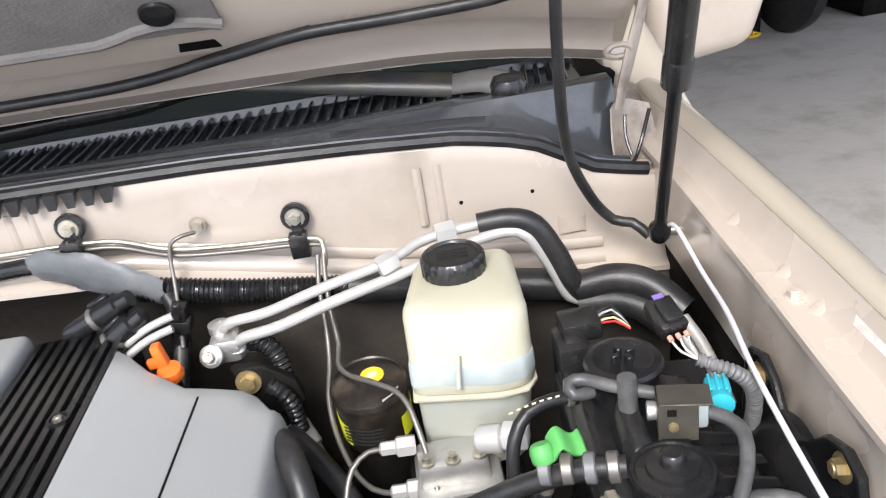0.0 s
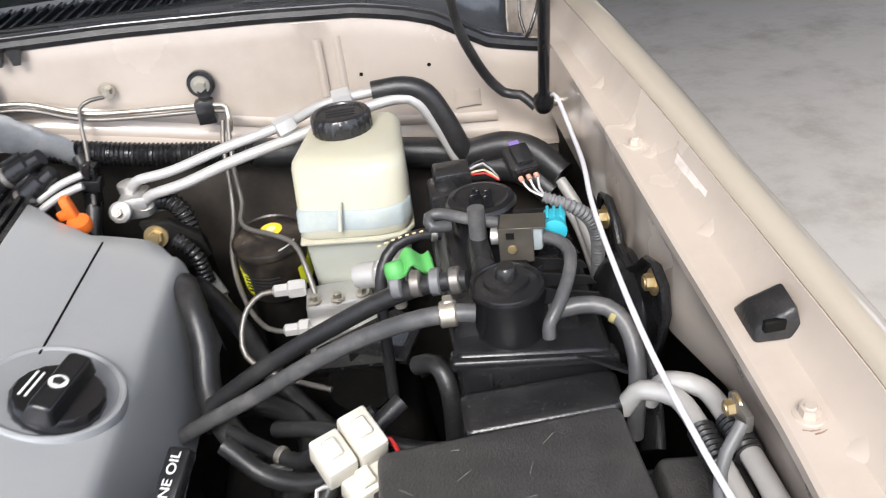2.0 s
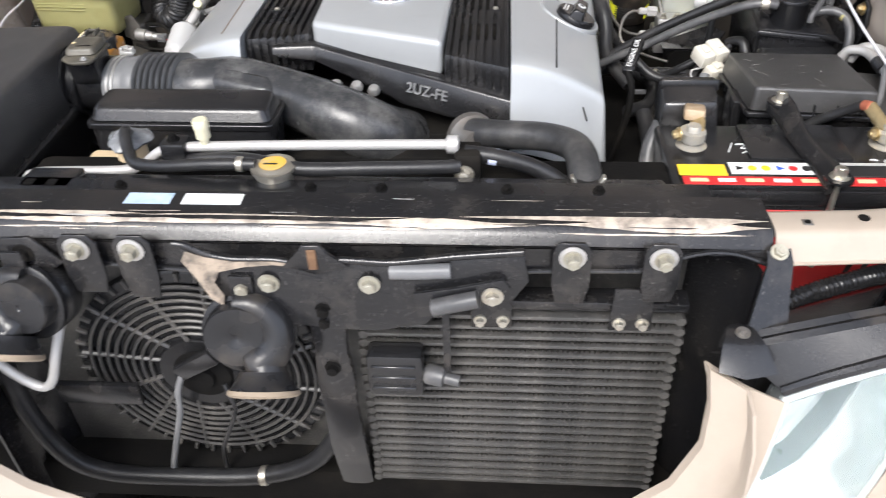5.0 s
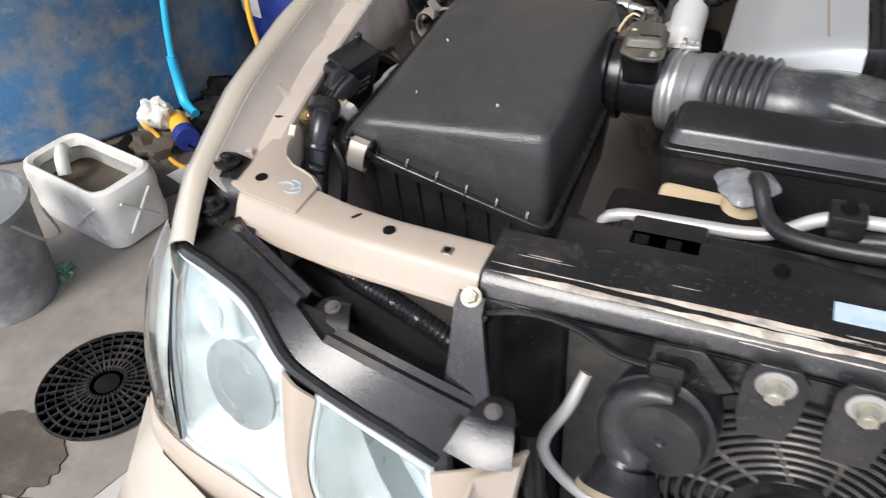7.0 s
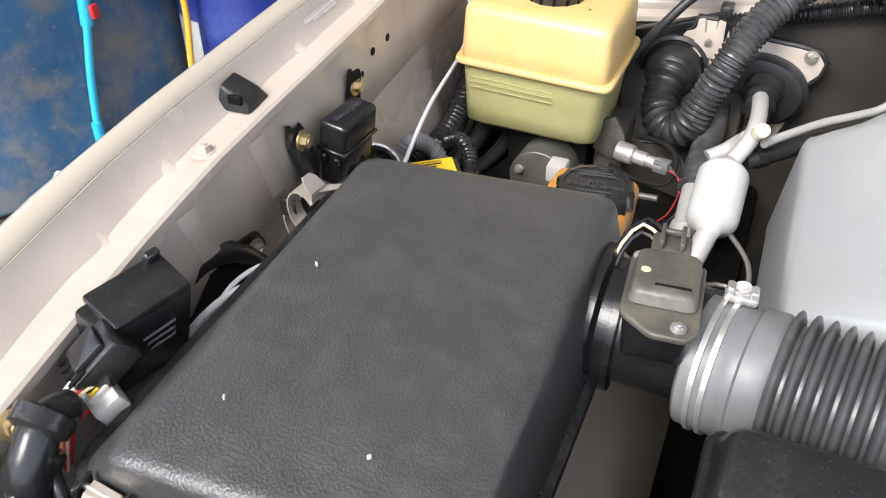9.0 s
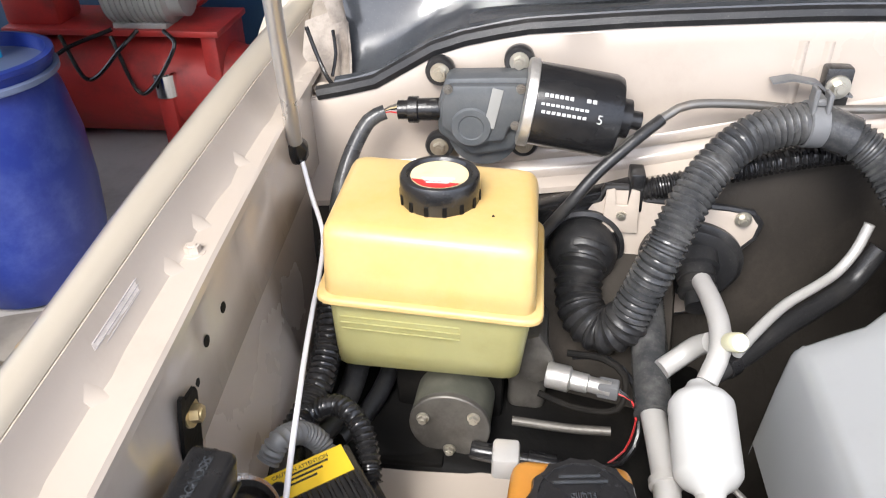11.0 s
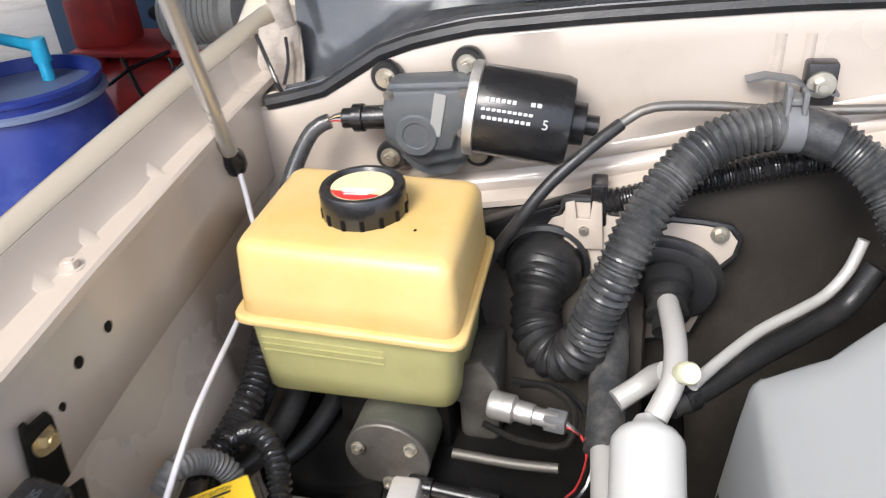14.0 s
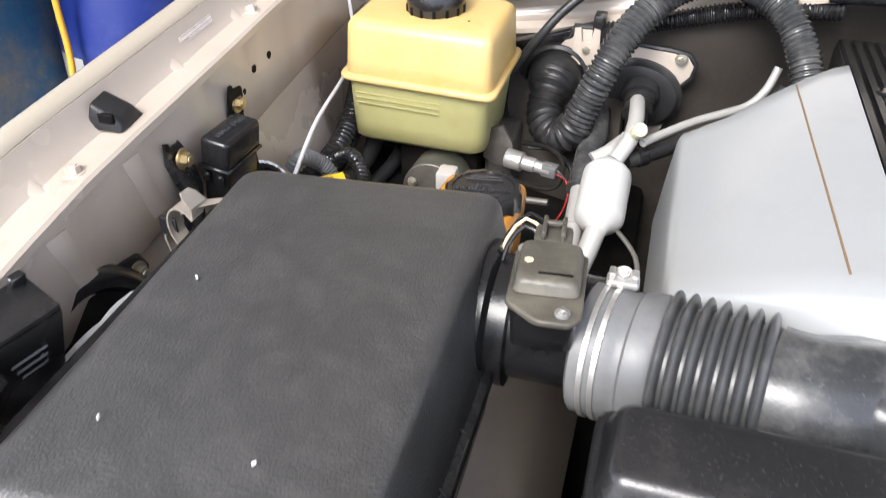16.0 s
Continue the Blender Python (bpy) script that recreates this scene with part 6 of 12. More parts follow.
def relay_cluster():
    t = thing("relay_box", "dusty black relay box with plugs on the inner wing", "relay box", (-0.71, 0.24, 0.95))
    m = Matrix.Translation((-0.712, 0.246, 1.004)) @ Matrix.Rotation(radians(-14), 4, "Z") @ Matrix.Rotation(radians(20), 4, "Y")
    case = part("case", moved(box(-0.016, 0.014, -0.030, 0.034, -0.055, 0.022, 0.004), m), BLACK_PLASTIC, t)
    part("lid", moved(box(-0.018, 0.014, -0.022, 0.032, 0.020, 0.027, 0.002), m), BLACK_PLASTIC, case)
    part("catch", moved(box(-0.018, -0.012, 0.020, 0.030, 0.024, 0.034, 0.001, 1), m), BLACK_PLASTIC, case)
    for k in range(3):
        part("lettering", moved(box(0.0138, 0.0146, -0.004 + 0.003 * k, 0.020, -0.004 - 0.008 * k, -0.002 - 0.008 * k, 0), m), PRINT_GREY, case)
    m2 = Matrix.Translation((-0.702, 0.208, 1.010)) @ Matrix.Rotation(radians(-30), 4, "Z") @ Matrix.Rotation(radians(35), 4, "X")
    plug = part("plug", moved(join(box(-0.014, 0.014, -0.018, 0.018, -0.012, 0.010, 0.003), box(-0.010, 0.010, -0.010, 0.012, 0.009, 0.014, 0.0015)), m2), BLACK_PLASTIC, t, "large black plug")
    for k in range(4):
        part("groove", moved(box(-0.012 + 0.007 * k, -0.009 + 0.007 * k, -0.0185, -0.006, 0.0095, 0.0108, 0), m2), DARK, plug)
    for k in range(6):
        x = -0.706 + 0.0022 * k
        part("wire", tube([(x, 0.196, 1.008 - 0.001 * k), (x - 0.002, 0.184, 1.004), (x - 0.003, 0.172, 0.992), (x + 0.002, 0.158, 0.97)], 0.0011, 5), (PRINT_WHITE, CREAM, PRINT_WHITE, ORANGE_WIRE, RED, CREAM)[k], plug)
    m3 = Matrix.Translation((-0.694, 0.196, 0.990)) @ Matrix.Rotation(radians(-25), 4, "Z") @ Matrix.Rotation(radians(25), 4, "X")
    p3 = part("small_plug", moved(join(box(-0.012, 0.012, -0.009, 0.009, -0.007, 0.006, 0.002), box(-0.003, 0.003, -0.006, 0.008, 0.005, 0.010, 0.001, 1)), m3), CREAM_PLUG, t, "cream plug with a yellow key")
    part("key", moved(box(-0.002, 0.002, -0.003, 0.004, 0.0098, 0.0125, 0.0008, 1), m3), YELLOW, p3)
    part("wire", tube([(-0.698, 0.188, 0.988), (-0.702, 0.178, 0.984), (-0.700, 0.165, 0.965)], 0.0013, 6), RED, p3)
    t2 = thing("taped_loom", "thick loom bound with shiny black tape beside the air cleaner", "wiring", (-0.69, 0.13, 0.93))
    part("trunk", tube([(-0.695, 0.175, 1.006), (-0.694, 0.160, 1.012), (-0.692, 0.143, 1.000), (-0.692, 0.130, 0.978), (-0.690, 0.112, 0.950), (-0.685, 0.095, 0.915), (-0.675, 0.085, 0.87)], [0.010, 0.013, 0.0125, 0.0135, 0.012], 14), LOOM, t2)
    for k in range(5):
        q = 0.16 - 0.014 * k
        part("tape", lathe([(0.0135, -0.005), (0.0148, -0.003), (0.0142, 0.003), (0.0132, 0.005)], (-0.693, q, 1.010 - 0.012 * k - 0.0012 * k * k), (0.05, -0.5 - 0.03 * k, -0.5), 14), BLACK_GLOSS, t2, "shiny tape turn")
    part("collar", lathe([(0.012, -0.006), (0.0165, -0.004), (0.0165, 0.005), (0.012, 0.007)], (-0.694, 0.158, 1.013), (0.1, -0.8, -0.3), 20), BLACK_PLASTIC, t2)
    for k in range(4):
        part("wire", tube([(-0.710 + 0.0015 * k, 0.120, 1.014), (-0.712 + 0.0015 * k, 0.112, 1.000), (-0.711 + 0.0015 * k, 0.106, 0.98), (-0.710 + 0.0015 * k, 0.104, 0.95), (-0.706, 0.10, 0.92)], 0.0011, 5), CREAM if k % 2 else PRINT_WHITE, t2)
    part("ground_ring", bolt_mesh((-0.716, 0.155, 1.003), (0.9, -0.3, 0.3), 0.006, 1.6), BRASS, t2)
    part("branch", tube([(-0.690, 0.150, 0.99), (-0.676, 0.140, 0.98), (-0.668, 0.135, 0.955), (-0.672, 0.13, 0.92)], 0.004, 10), LOOM, t2)
    return t


ORANGE_WIRE = material("orange wire", (0.62, 0.25, 0.12), 0.5)
CREAM_PLUG = material("cream plug", (0.58, 0.55, 0.50), 0.45, 0, 0.1, 60, (0.3, 0.27, 0.24), 0.4, 70, 0.1)
relay_cluster()


def intake_snorkel():
    t = thing("intake_snorkel", "round black intake duct between air cleaner and wing", "air duct", (-0.71, 0.33, 0.93))
    at, ax = (-0.728, 0.338, 0.915), (0.92, -0.12, 0.36)
    part("flange", lathe([(0.044, -0.004), (0.064, -0.004), (0.066, 0.0), (0.064, 0.005), (0.055, 0.010), (0.048, 0.009), (0.045, 0.002)], at, ax, 44), BLACK_PLASTIC, t, "wide black flange")
    part("throat", lathe([(0.045, 0.004), (0.042, -0.01), (0.041, -0.03), (0.004, -0.031)], at, ax, 40), DARK, t)
    part("duct", tube([(-0.738, 0.312, 0.888), (-0.720, 0.318, 0.901), (-0.695, 0.318, 0.898), (-0.672, 0.318, 0.880), (-0.66, 0.318, 0.85)], [0.036, 0.037, 0.038, 0.038, 0.036], 28), BLACK_PLASTIC, t, "smooth black elbow")
    tab = part("tab", plate([(-0.741, 0.362, 0.952), (-0.741, 0.384, 0.962), (-0.741, 0.404, 0.958), (-0.741, 0.412, 0.942), (-0.741, 0.402, 0.926), (-0.741, 0.378, 0.918)], (1, 0, 0.1), 0.005, 0.001), BLACK_PLASTIC, t)
    part("bolt", bolt_mesh((-0.736, 0.396, 0.944), (1, 0, 0.1), 0.0068, 1.6), STEEL, tab)
    part("surface_patch", moved(box(-0.006, 0.006, -0.010, 0.010, 0, 0.001, 0.0004, 1), Matrix.Translation((-0.742, 0.365, 0.920)) @ Matrix.Rotation(radians(80), 4, "Y")), PRINT_GREY, t)
    return t


intake_snorkel()
single("cable", tube([(-0.700, 0.250, 0.920), (-0.712, 0.266, 0.940), (-0.718, 0.285, 0.948), (-0.719, 0.305, 0.951), (-0.717, 0.330, 0.951), (-0.712, 0.352, 0.948), (-0.700, 0.372, 0.940), (-0.685, 0.385, 0.92)], 0.0036, 12), WIRE_WHITE, "white cable arching beside the air cleaner", "cable", "white cables")


def lower_looms():
    t = thing("brake_loom", "black corrugated looms dropping behind the brake reservoir", "wiring", (-0.71, 0.78, 0.85))
    part("main_run", tube([(-0.726, 0.87, 0.95), (-0.722, 0.84, 0.93), (-0.716, 0.80, 0.905), (-0.716, 0.76, 0.885), (-0.722, 0.72, 0.872), (-0.735, 0.69, 0.862)], 0.0125, 14, wave=0.0022, pitch=0.006), LOOM, t, "corrugated loom")
    part("taped_run", tube([(-0.700, 0.90, 0.93), (-0.696, 0.86, 0.90), (-0.694, 0.82, 0.868), (-0.698, 0.78, 0.848), (-0.71, 0.74, 0.84), (-0.73, 0.71, 0.838)], 0.011, 14), RUBBER, t, "taped loom")
    part("hose", tube([(-0.672, 0.90, 0.90), (-0.668, 0.86, 0.86), (-0.670, 0.82, 0.835), (-0.685, 0.78, 0.82), (-0.705, 0.75, 0.815)], 0.009, 12), RUBBER, t)
    part("bundle", tube([(-0.735, 0.70, 0.855), (-0.728, 0.66, 0.848), (-0.722, 0.62, 0.842), (-0.72, 0.58, 0.83)], [0.016, 0.02, 0.018, 0.014], 12), LOOM, t, "taped bundle")
    t2 = thing("booster_shell", "dark grimy brake booster shell on the bulkhead", "brake booster", (-0.60, 0.88, 0.80))
    part("shell", lathe([(0.085, 0), (0.095, 0.01), (0.098, 0.05), (0.08, 0.075), (0.04, 0.08)], (-0.605, 0.945, 0.83), (0, -1, 0), 40), DARK, t2)
    # two added filler blocks, coloured dark for the shade under the reservoir
    part("shade_skirt", hexa([(-0.735, 0.80, 0.70), (-0.40, 0.78, 0.70), (-0.40, 0.93, 0.70), (-0.735, 0.93, 0.70)], [(-0.728, 0.885, 0.90), (-0.40, 0.885, 0.90), (-0.40, 0.925, 0.92), (-0.728, 0.925, 0.94)], 0.01), SOOT, t2, "dark filler panel standing in for shade")
    part("shade_filler", hexa([(-0.73, 0.735, 0.70), (-0.36, 0.72, 0.66), (-0.36, 0.90, 0.66), (-0.73, 0.90, 0.70)], [(-0.725, 0.745, 0.812), (-0.36, 0.72, 0.77), (-0.36, 0.90, 0.80), (-0.725, 0.90, 0.84)], 0.01), DARK, t2)
    t3 = thing("arch_bolt", "dark rubber-washered bolt on the wheel arch", "bolt", (-0.58, 0.60, 0.80))
    part("pad", lathe([(0.018, -0.05), (0.018, 0.0), (0.015, 0.004), (0.001, 0.004)], (-0.585, 0.575, 0.855), seg=20), BLACK_PLASTIC, t3)
    part("bolt", bolt_mesh((-0.585, 0.575, 0.859), r=0.009, washer=1.4, h=0.008), DARK, t3)
    t4 = thing("coil_pipe", "coiled thin copper-brown pipe beside the engine", "pipe", (-0.37, 0.60, 0.80))
    part("coil", tube([(-0.375 + 0.022 * math.cos(a), 0.62 + 0.022 * math.sin(a), 0.80 + 0.0016 * a) for a in np.linspace(0, 8 * math.pi, 65)], 0.0026, 8, smooth=False), PIPE_STEEL, t4)
    part("lead", tube([(-0.353, 0.62, 0.84), (-0.36, 0.65, 0.86), (-0.39, 0.69, 0.87), (-0.42, 0.74, 0.87)], 0.0026, 8), PIPE_STEEL, t4)
    return t


lower_looms()

# Engine -----------------------------------------------------------------
CHROME = material("chrome", (0.75, 0.75, 0.76), 0.12, 1.0, 0.05, 30, None, 0, 5, 0.0)


# The cover's silver made darker, to paint shade into the filler recess
WELL_SILVER = material("silver darkened for recess shade", (0.30, 0.31, 0.315), 0.4, 0.2, 0.1, 20)
RUST_LINE = material("brown dirt line", (0.20, 0.13, 0.07), 0.7)
# Grey puts the highlight into the colour of black raised letters
TRIM_GREY = material("black letters greyed for highlight", (0.20, 0.20, 0.20), 0.35)


def engine_cover():
    t = thing("engine_cover", "silver engine cover with two ribbed black bands", "engine cover", (0.0, 0.6, 0.88))

    def panel(outline, z0, z1, r):
        return hexa([(x, y, z0) for x, y in outline], [(x, y, z1) for x, y in outline], r, 4)

    def right_top(u, v):
        y0 = 0.340 + 0.008 * u
        return Vector((0.206 + (0.120 + 0.018 * v) * u, y0 + (lerp_table({0: 0.846, 0.25: 0.808, 0.5: 0.786, 0.88: 0.796, 1: 0.776}, u) - y0) * v, 1.019 - 0.046 * u ** 1.7))

    def left_top(u, v):
        y0 = 0.424 + 0.052 * u ** 1.5
        return Vector((-0.191 - 0.138 * u, y0 + (lerp_table({0: 0.806, 0.38: 0.770, 0.75: 0.742, 1: 0.746}, u) - y0) * v, 1.020 - 0.064 * u ** 1.6))

    def shell(top, s, lean, deep):
        """A moulded side panel: crowned top that falls towards the wing, rolled edges and walls on every side."""
        cols = [(0, 0.0, 0.07), (0, 0.0, 0.006), (0, 0.0015, 0.0)] + [(k / 12, 0.0, 0.0) for k in range(1, 12)] + [(1, 0.0, 0.0005), (1, 0.0035, 0.003), (1, 0.0065, 0.0085), (1, 0.0085, 0.016), (1, 0.012, 0.05), (1, 0.018, 0.115)]
        ends = [(0, -lean - 0.010, deep), (0, -lean * 0.5 - 0.010, deep * 0.55), (0, -0.0100, 0.016), (0, -0.0080, 0.0080), (0, -0.0045, 0.0028), (0, 0.0, 0.0005)]
        ends += [(k / 14, 0.0, 0.0) for k in range(1, 14)] + [(1, 0.0, 0.0005), (1, 0.004, 0.003), (1, 0.007, 0.009), (1, 0.008, 0.016), (1, 0.010, 0.09)]
        rows = []
        for v, dy, dv in ends:
            row = []
            for u, out, du in cols:
                p = top(u, v)
                row.append(Vector((p.x + s * out * (1 if u else -1), p.y + dy, p.z - (du ** 3 + dv ** 3) ** (1 / 3))))
            rows.append(row if s > 0 else row[::-1])
        bm = sheet(rows, 0)
        bmesh.ops.recalc_face_normals(bm, faces=bm.faces)
        return bm
    right = part("side_panel", shell(right_top, 1, 0.034, 0.115), SILVER, t, "silver side panel", angle=75)
    left = part("side_panel", shell(left_top, -1, 0.008, 0.045), SILVER, t, "silver side panel", angle=75)
    centre = part("centre_panel", panel([(-0.092, 0.462), (0.108, 0.388), (0.113, 0.6), (0.108, 0.90), (-0.092, 0.90), (-0.095, 0.6)], 0.972, 1.028, 0.010), SILVER, t, "silver centre panel", angle=75)
    for x0, x1 in ((0.110, 0.204), (-0.189, -0.094)):
        f0, f1 = (0.387, 0.340) if x0 > 0 else (0.438, 0.461)
        band = part("band", hexa([(x0, f0, 0.95), (x1, f1, 0.95), (x1, 0.905, 0.95), (x0, 0.905, 0.95)], [(x0, f0, 1.010), (x1, f1, 1.010), (x1, 0.905, 1.010), (x0, 0.905, 1.010)], 0.006), BLACK_PLASTIC, t, "black ribbed band")
        n = 8
        for k in range(n):
            x = x0 + (x1 - x0) * (k + 0.5) / n
            f = f0 + (f1 - f0) * (k + 0.5) / n
            rows = [(f - 0.004, 0.962), (f - 0.005, 0.995), (f - 0.001, 1.010), (f + 0.012, 1.0165), (0.60, 1.0175), (0.890, 1.0165), (0.905, 1.010)]
            part("ridge", loft([[(x - 0.0036, y, z - 0.008), (x - 0.0030, y, z), (x + 0.0030, y, z), (x + 0.0036, y, z - 0.008)] for y, z in rows]), BLACK_PLASTIC, band)
        for y in (0.44, 0.56, 0.66):
            for k in range(5):
                x = x0 + (x1 - x0) * (k + 2) / n
                part("slot", box(x - 0.0022, x + 0.0022, y, y + 0.045, 1.0100, 1.0145, 0), DARK, band)
        for y in (0.538, 0.754):
            x = (x0 + x1) / 2 + (0.024 if x0 > 0 else -0.02)
            cup = part("screw_well", lathe([(0.009, 0), (0.0095, 0.008), (0.0075, 0.0085), (0.007, 0.004), (0.001, 0.004)], (x, y, 1.010), seg=20), BLACK_PLASTIC, band)
            part("screw", bolt_mesh((x, y, 1.0142), r=0.0045, washer=1.25, h=0.004), STEEL, cup)
    # front trim with the engine's code
    trim = part("front_trim", hexa([(-0.150, 0.430, 0.985), (-0.090, 0.438, 0.975), (0.05, 0.385, 0.935), (0.210, 0.306, 0.925), (0.215, 0.352, 0.925), (0.05, 0.42, 0.935), (-0.09, 0.48, 0.975), (-0.150, 0.47, 0.985)],
                                   [(-0.150, 0.436, 1.000), (-0.090, 0.446, 0.998), (0.05, 0.396, 0.980), (0.210, 0.318, 0.972), (0.215, 0.352, 0.972), (0.05, 0.42, 0.980), (-0.09, 0.48, 0.998), (-0.150, 0.47, 1.000)], 0.004), BLACK_PLASTIC, t, "black front trim")
    words("2UZ-FE", facing((0.086, 0.3712, 0.959), (1, -0.40, -0.06), (0, 0.2, 1)), 0.021, TRIM_GREY, trim, extrude=0.0025)
    # badge and lettering on the centre panel
    ring = [(0.015 + 0.036 * math.cos(a), 0.560 + 0.026 * math.sin(a), 1.0295) for a in np.linspace(0, 2 * math.pi, 33)]
    part("badge", tube(ring, 0.0028, 8, smooth=False), CHROME, centre, "plain chrome oval badge")
    part("badge_bar", box(-0.008, 0.036, 0.556, 0.562, 1.0275, 1.0305, 0.001, 1), CHROME, centre)
    words("V8", facing((0.03, 0.705, 1.0283), (1, 0, 0), (0, 1, 0)), 0.062, PRINT_BLACK, centre, extrude=0.001)
    part("underline", box(-0.012, 0.068, 0.672, 0.677, 1.0275, 1.0290, 0.0004, 1), RED, centre, "red underline")
    # grooves
    for u0, u1, v0, v1 in ((0.50, 0.54, 0.02, 0.42), (0.57, 0.60, 0.60, 0.97)):
        part("groove", tube([right_top(u0 + (u1 - u0) * k / 5, v0 + (v1 - v0) * k / 5) + Vector((0, 0, 0.0003)) for k in range(6)], 0.0010, 6), DARK, right)
    part("groove", tube([left_top(0.26 + 0.08 * k / 8, 0.06 + 0.92 * k / 8) + Vector((0, 0, 0.0003)) for k in range(9)], 0.0009, 6), RUST_LINE, left)
    p = right_top(0.88, 0)
    part("scratch", tube([p + Vector(q) for q in ((-0.008, -0.0185, -0.024), (-0.006, -0.0205, -0.030), (-0.003, -0.0235, -0.038), (-0.002, -0.0245, -0.042))], 0.0010, 5), DARK, right)
    # filler: a round recess set into the falling top, with the cap inside
    n = Vector((0.40, 0.0, 0.92)).normalized()
    c = Vector((0.298, 0.574, 0.9925))
    well = part("filler_ring", lathe([(0.052, -0.010), (0.051, -0.0015), (0.0495, 0.0020), (0.0475, 0.0028), (0.0450, 0.0018), (0.0425, -0.0010), (0.041, -0.008)], c, n, 52), SILVER, right, "silver filler recess")
    part("well_floor", lathe([(0.0445, 0.0016), (0.0410, 0.0010), (0.030, 0.0008), (0.001, 0.0007)], c, n, 40), WELL_SILVER, well, "recess floor with painted shade")
    m = Matrix.Translation(c + Vector((0.006, -0.013, -0.003))) @ n.to_track_quat("Z", "Y").to_matrix().to_4x4() @ Matrix.Rotation(radians(-12), 4, "Z")
    cap = part("oil_cap", moved(lathe([(0.0305, 0), (0.0315, 0.003), (0.0315, 0.010), (0.029, 0.013), (0.001, 0.013)], (0, 0, 0), seg=48, wobble=lambda a, h: 1 + 0.014 * math.sin(18 * a)), m), BLACK_GLOSS, t, "black oil filler cap with a grip bar")
    part("grip", moved(soft_box([(-0.033, -0.014, 0.010), (0.033, -0.014, 0.010), (0.033, 0.012, 0.010), (-0.033, 0.012, 0.010)], [(-0.030, -0.009, 0.026), (0.030, -0.009, 0.026), (0.030, 0.007, 0.026), (-0.030, 0.007, 0.026)], 0.005, 0.003), m), BLACK_GLOSS, cap)
    part("cap_disc", moved(lathe([(0.0066, 0), (0.0066, 0.0008), (0.001, 0.0009)], (-0.004, -0.001, 0.0262), seg=24), m), PRINT_WHITE, cap, "white oil can symbol disc")
    part("symbol", moved(lathe([(0.0042, 0), (0.0042, 0.0004), (0.001, 0.0005)], (-0.004, -0.001, 0.0272), seg=5), m), PRINT_BLACK, cap)
    for k in range(2):
        part("lettering", moved(box(-0.012, 0.014, 0.0165 + 0.0045 * k, 0.0183 + 0.0045 * k, 0.0128, 0.0138, 0), m), PRINT_WHITE, cap)
    return t


engine_cover()


def engine():
    t = thing("engine", "dark grimy engine block under the cover", "engine", (0, 0.6, 0.4))
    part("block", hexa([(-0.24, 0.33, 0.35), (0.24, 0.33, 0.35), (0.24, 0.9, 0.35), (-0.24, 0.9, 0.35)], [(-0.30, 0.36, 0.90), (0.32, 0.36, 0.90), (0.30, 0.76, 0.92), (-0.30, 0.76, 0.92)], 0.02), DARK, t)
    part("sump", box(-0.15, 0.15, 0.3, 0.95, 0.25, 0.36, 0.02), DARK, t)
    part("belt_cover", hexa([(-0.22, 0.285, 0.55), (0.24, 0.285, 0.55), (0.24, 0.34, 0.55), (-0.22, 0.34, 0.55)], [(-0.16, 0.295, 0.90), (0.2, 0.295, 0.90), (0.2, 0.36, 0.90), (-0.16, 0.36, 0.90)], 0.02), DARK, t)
    part("thermostat", lathe([(0.030, 0), (0.034, 0.004), (0.034, 0.02), (0.025, 0.03), (0.022, 0.05)], (0.15, 0.30, 0.93), (0.3, -1, 0.2), 24), PIPE_STEEL, t, "cast thermostat housing")
    for x, z in ((-0.05, 0.952), (-0.02, 0.950), (0.005, 0.944)):
        part("throttle_stud", lathe([(0.009, 0), (0.010, 0.004), (0.007, 0.010), (0.001, 0.011)], (x, 0.40, z), (0, -0.3, 1), 14), ALU, t)
    part("pulley", lathe([(0.07, 0), (0.075, 0.004), (0.075, 0.02), (0.06, 0.022), (0.03, 0.024)], (0.16, 0.27, 0.80), (0, -1, 0), 36), DARK, t)
    return t


engine()


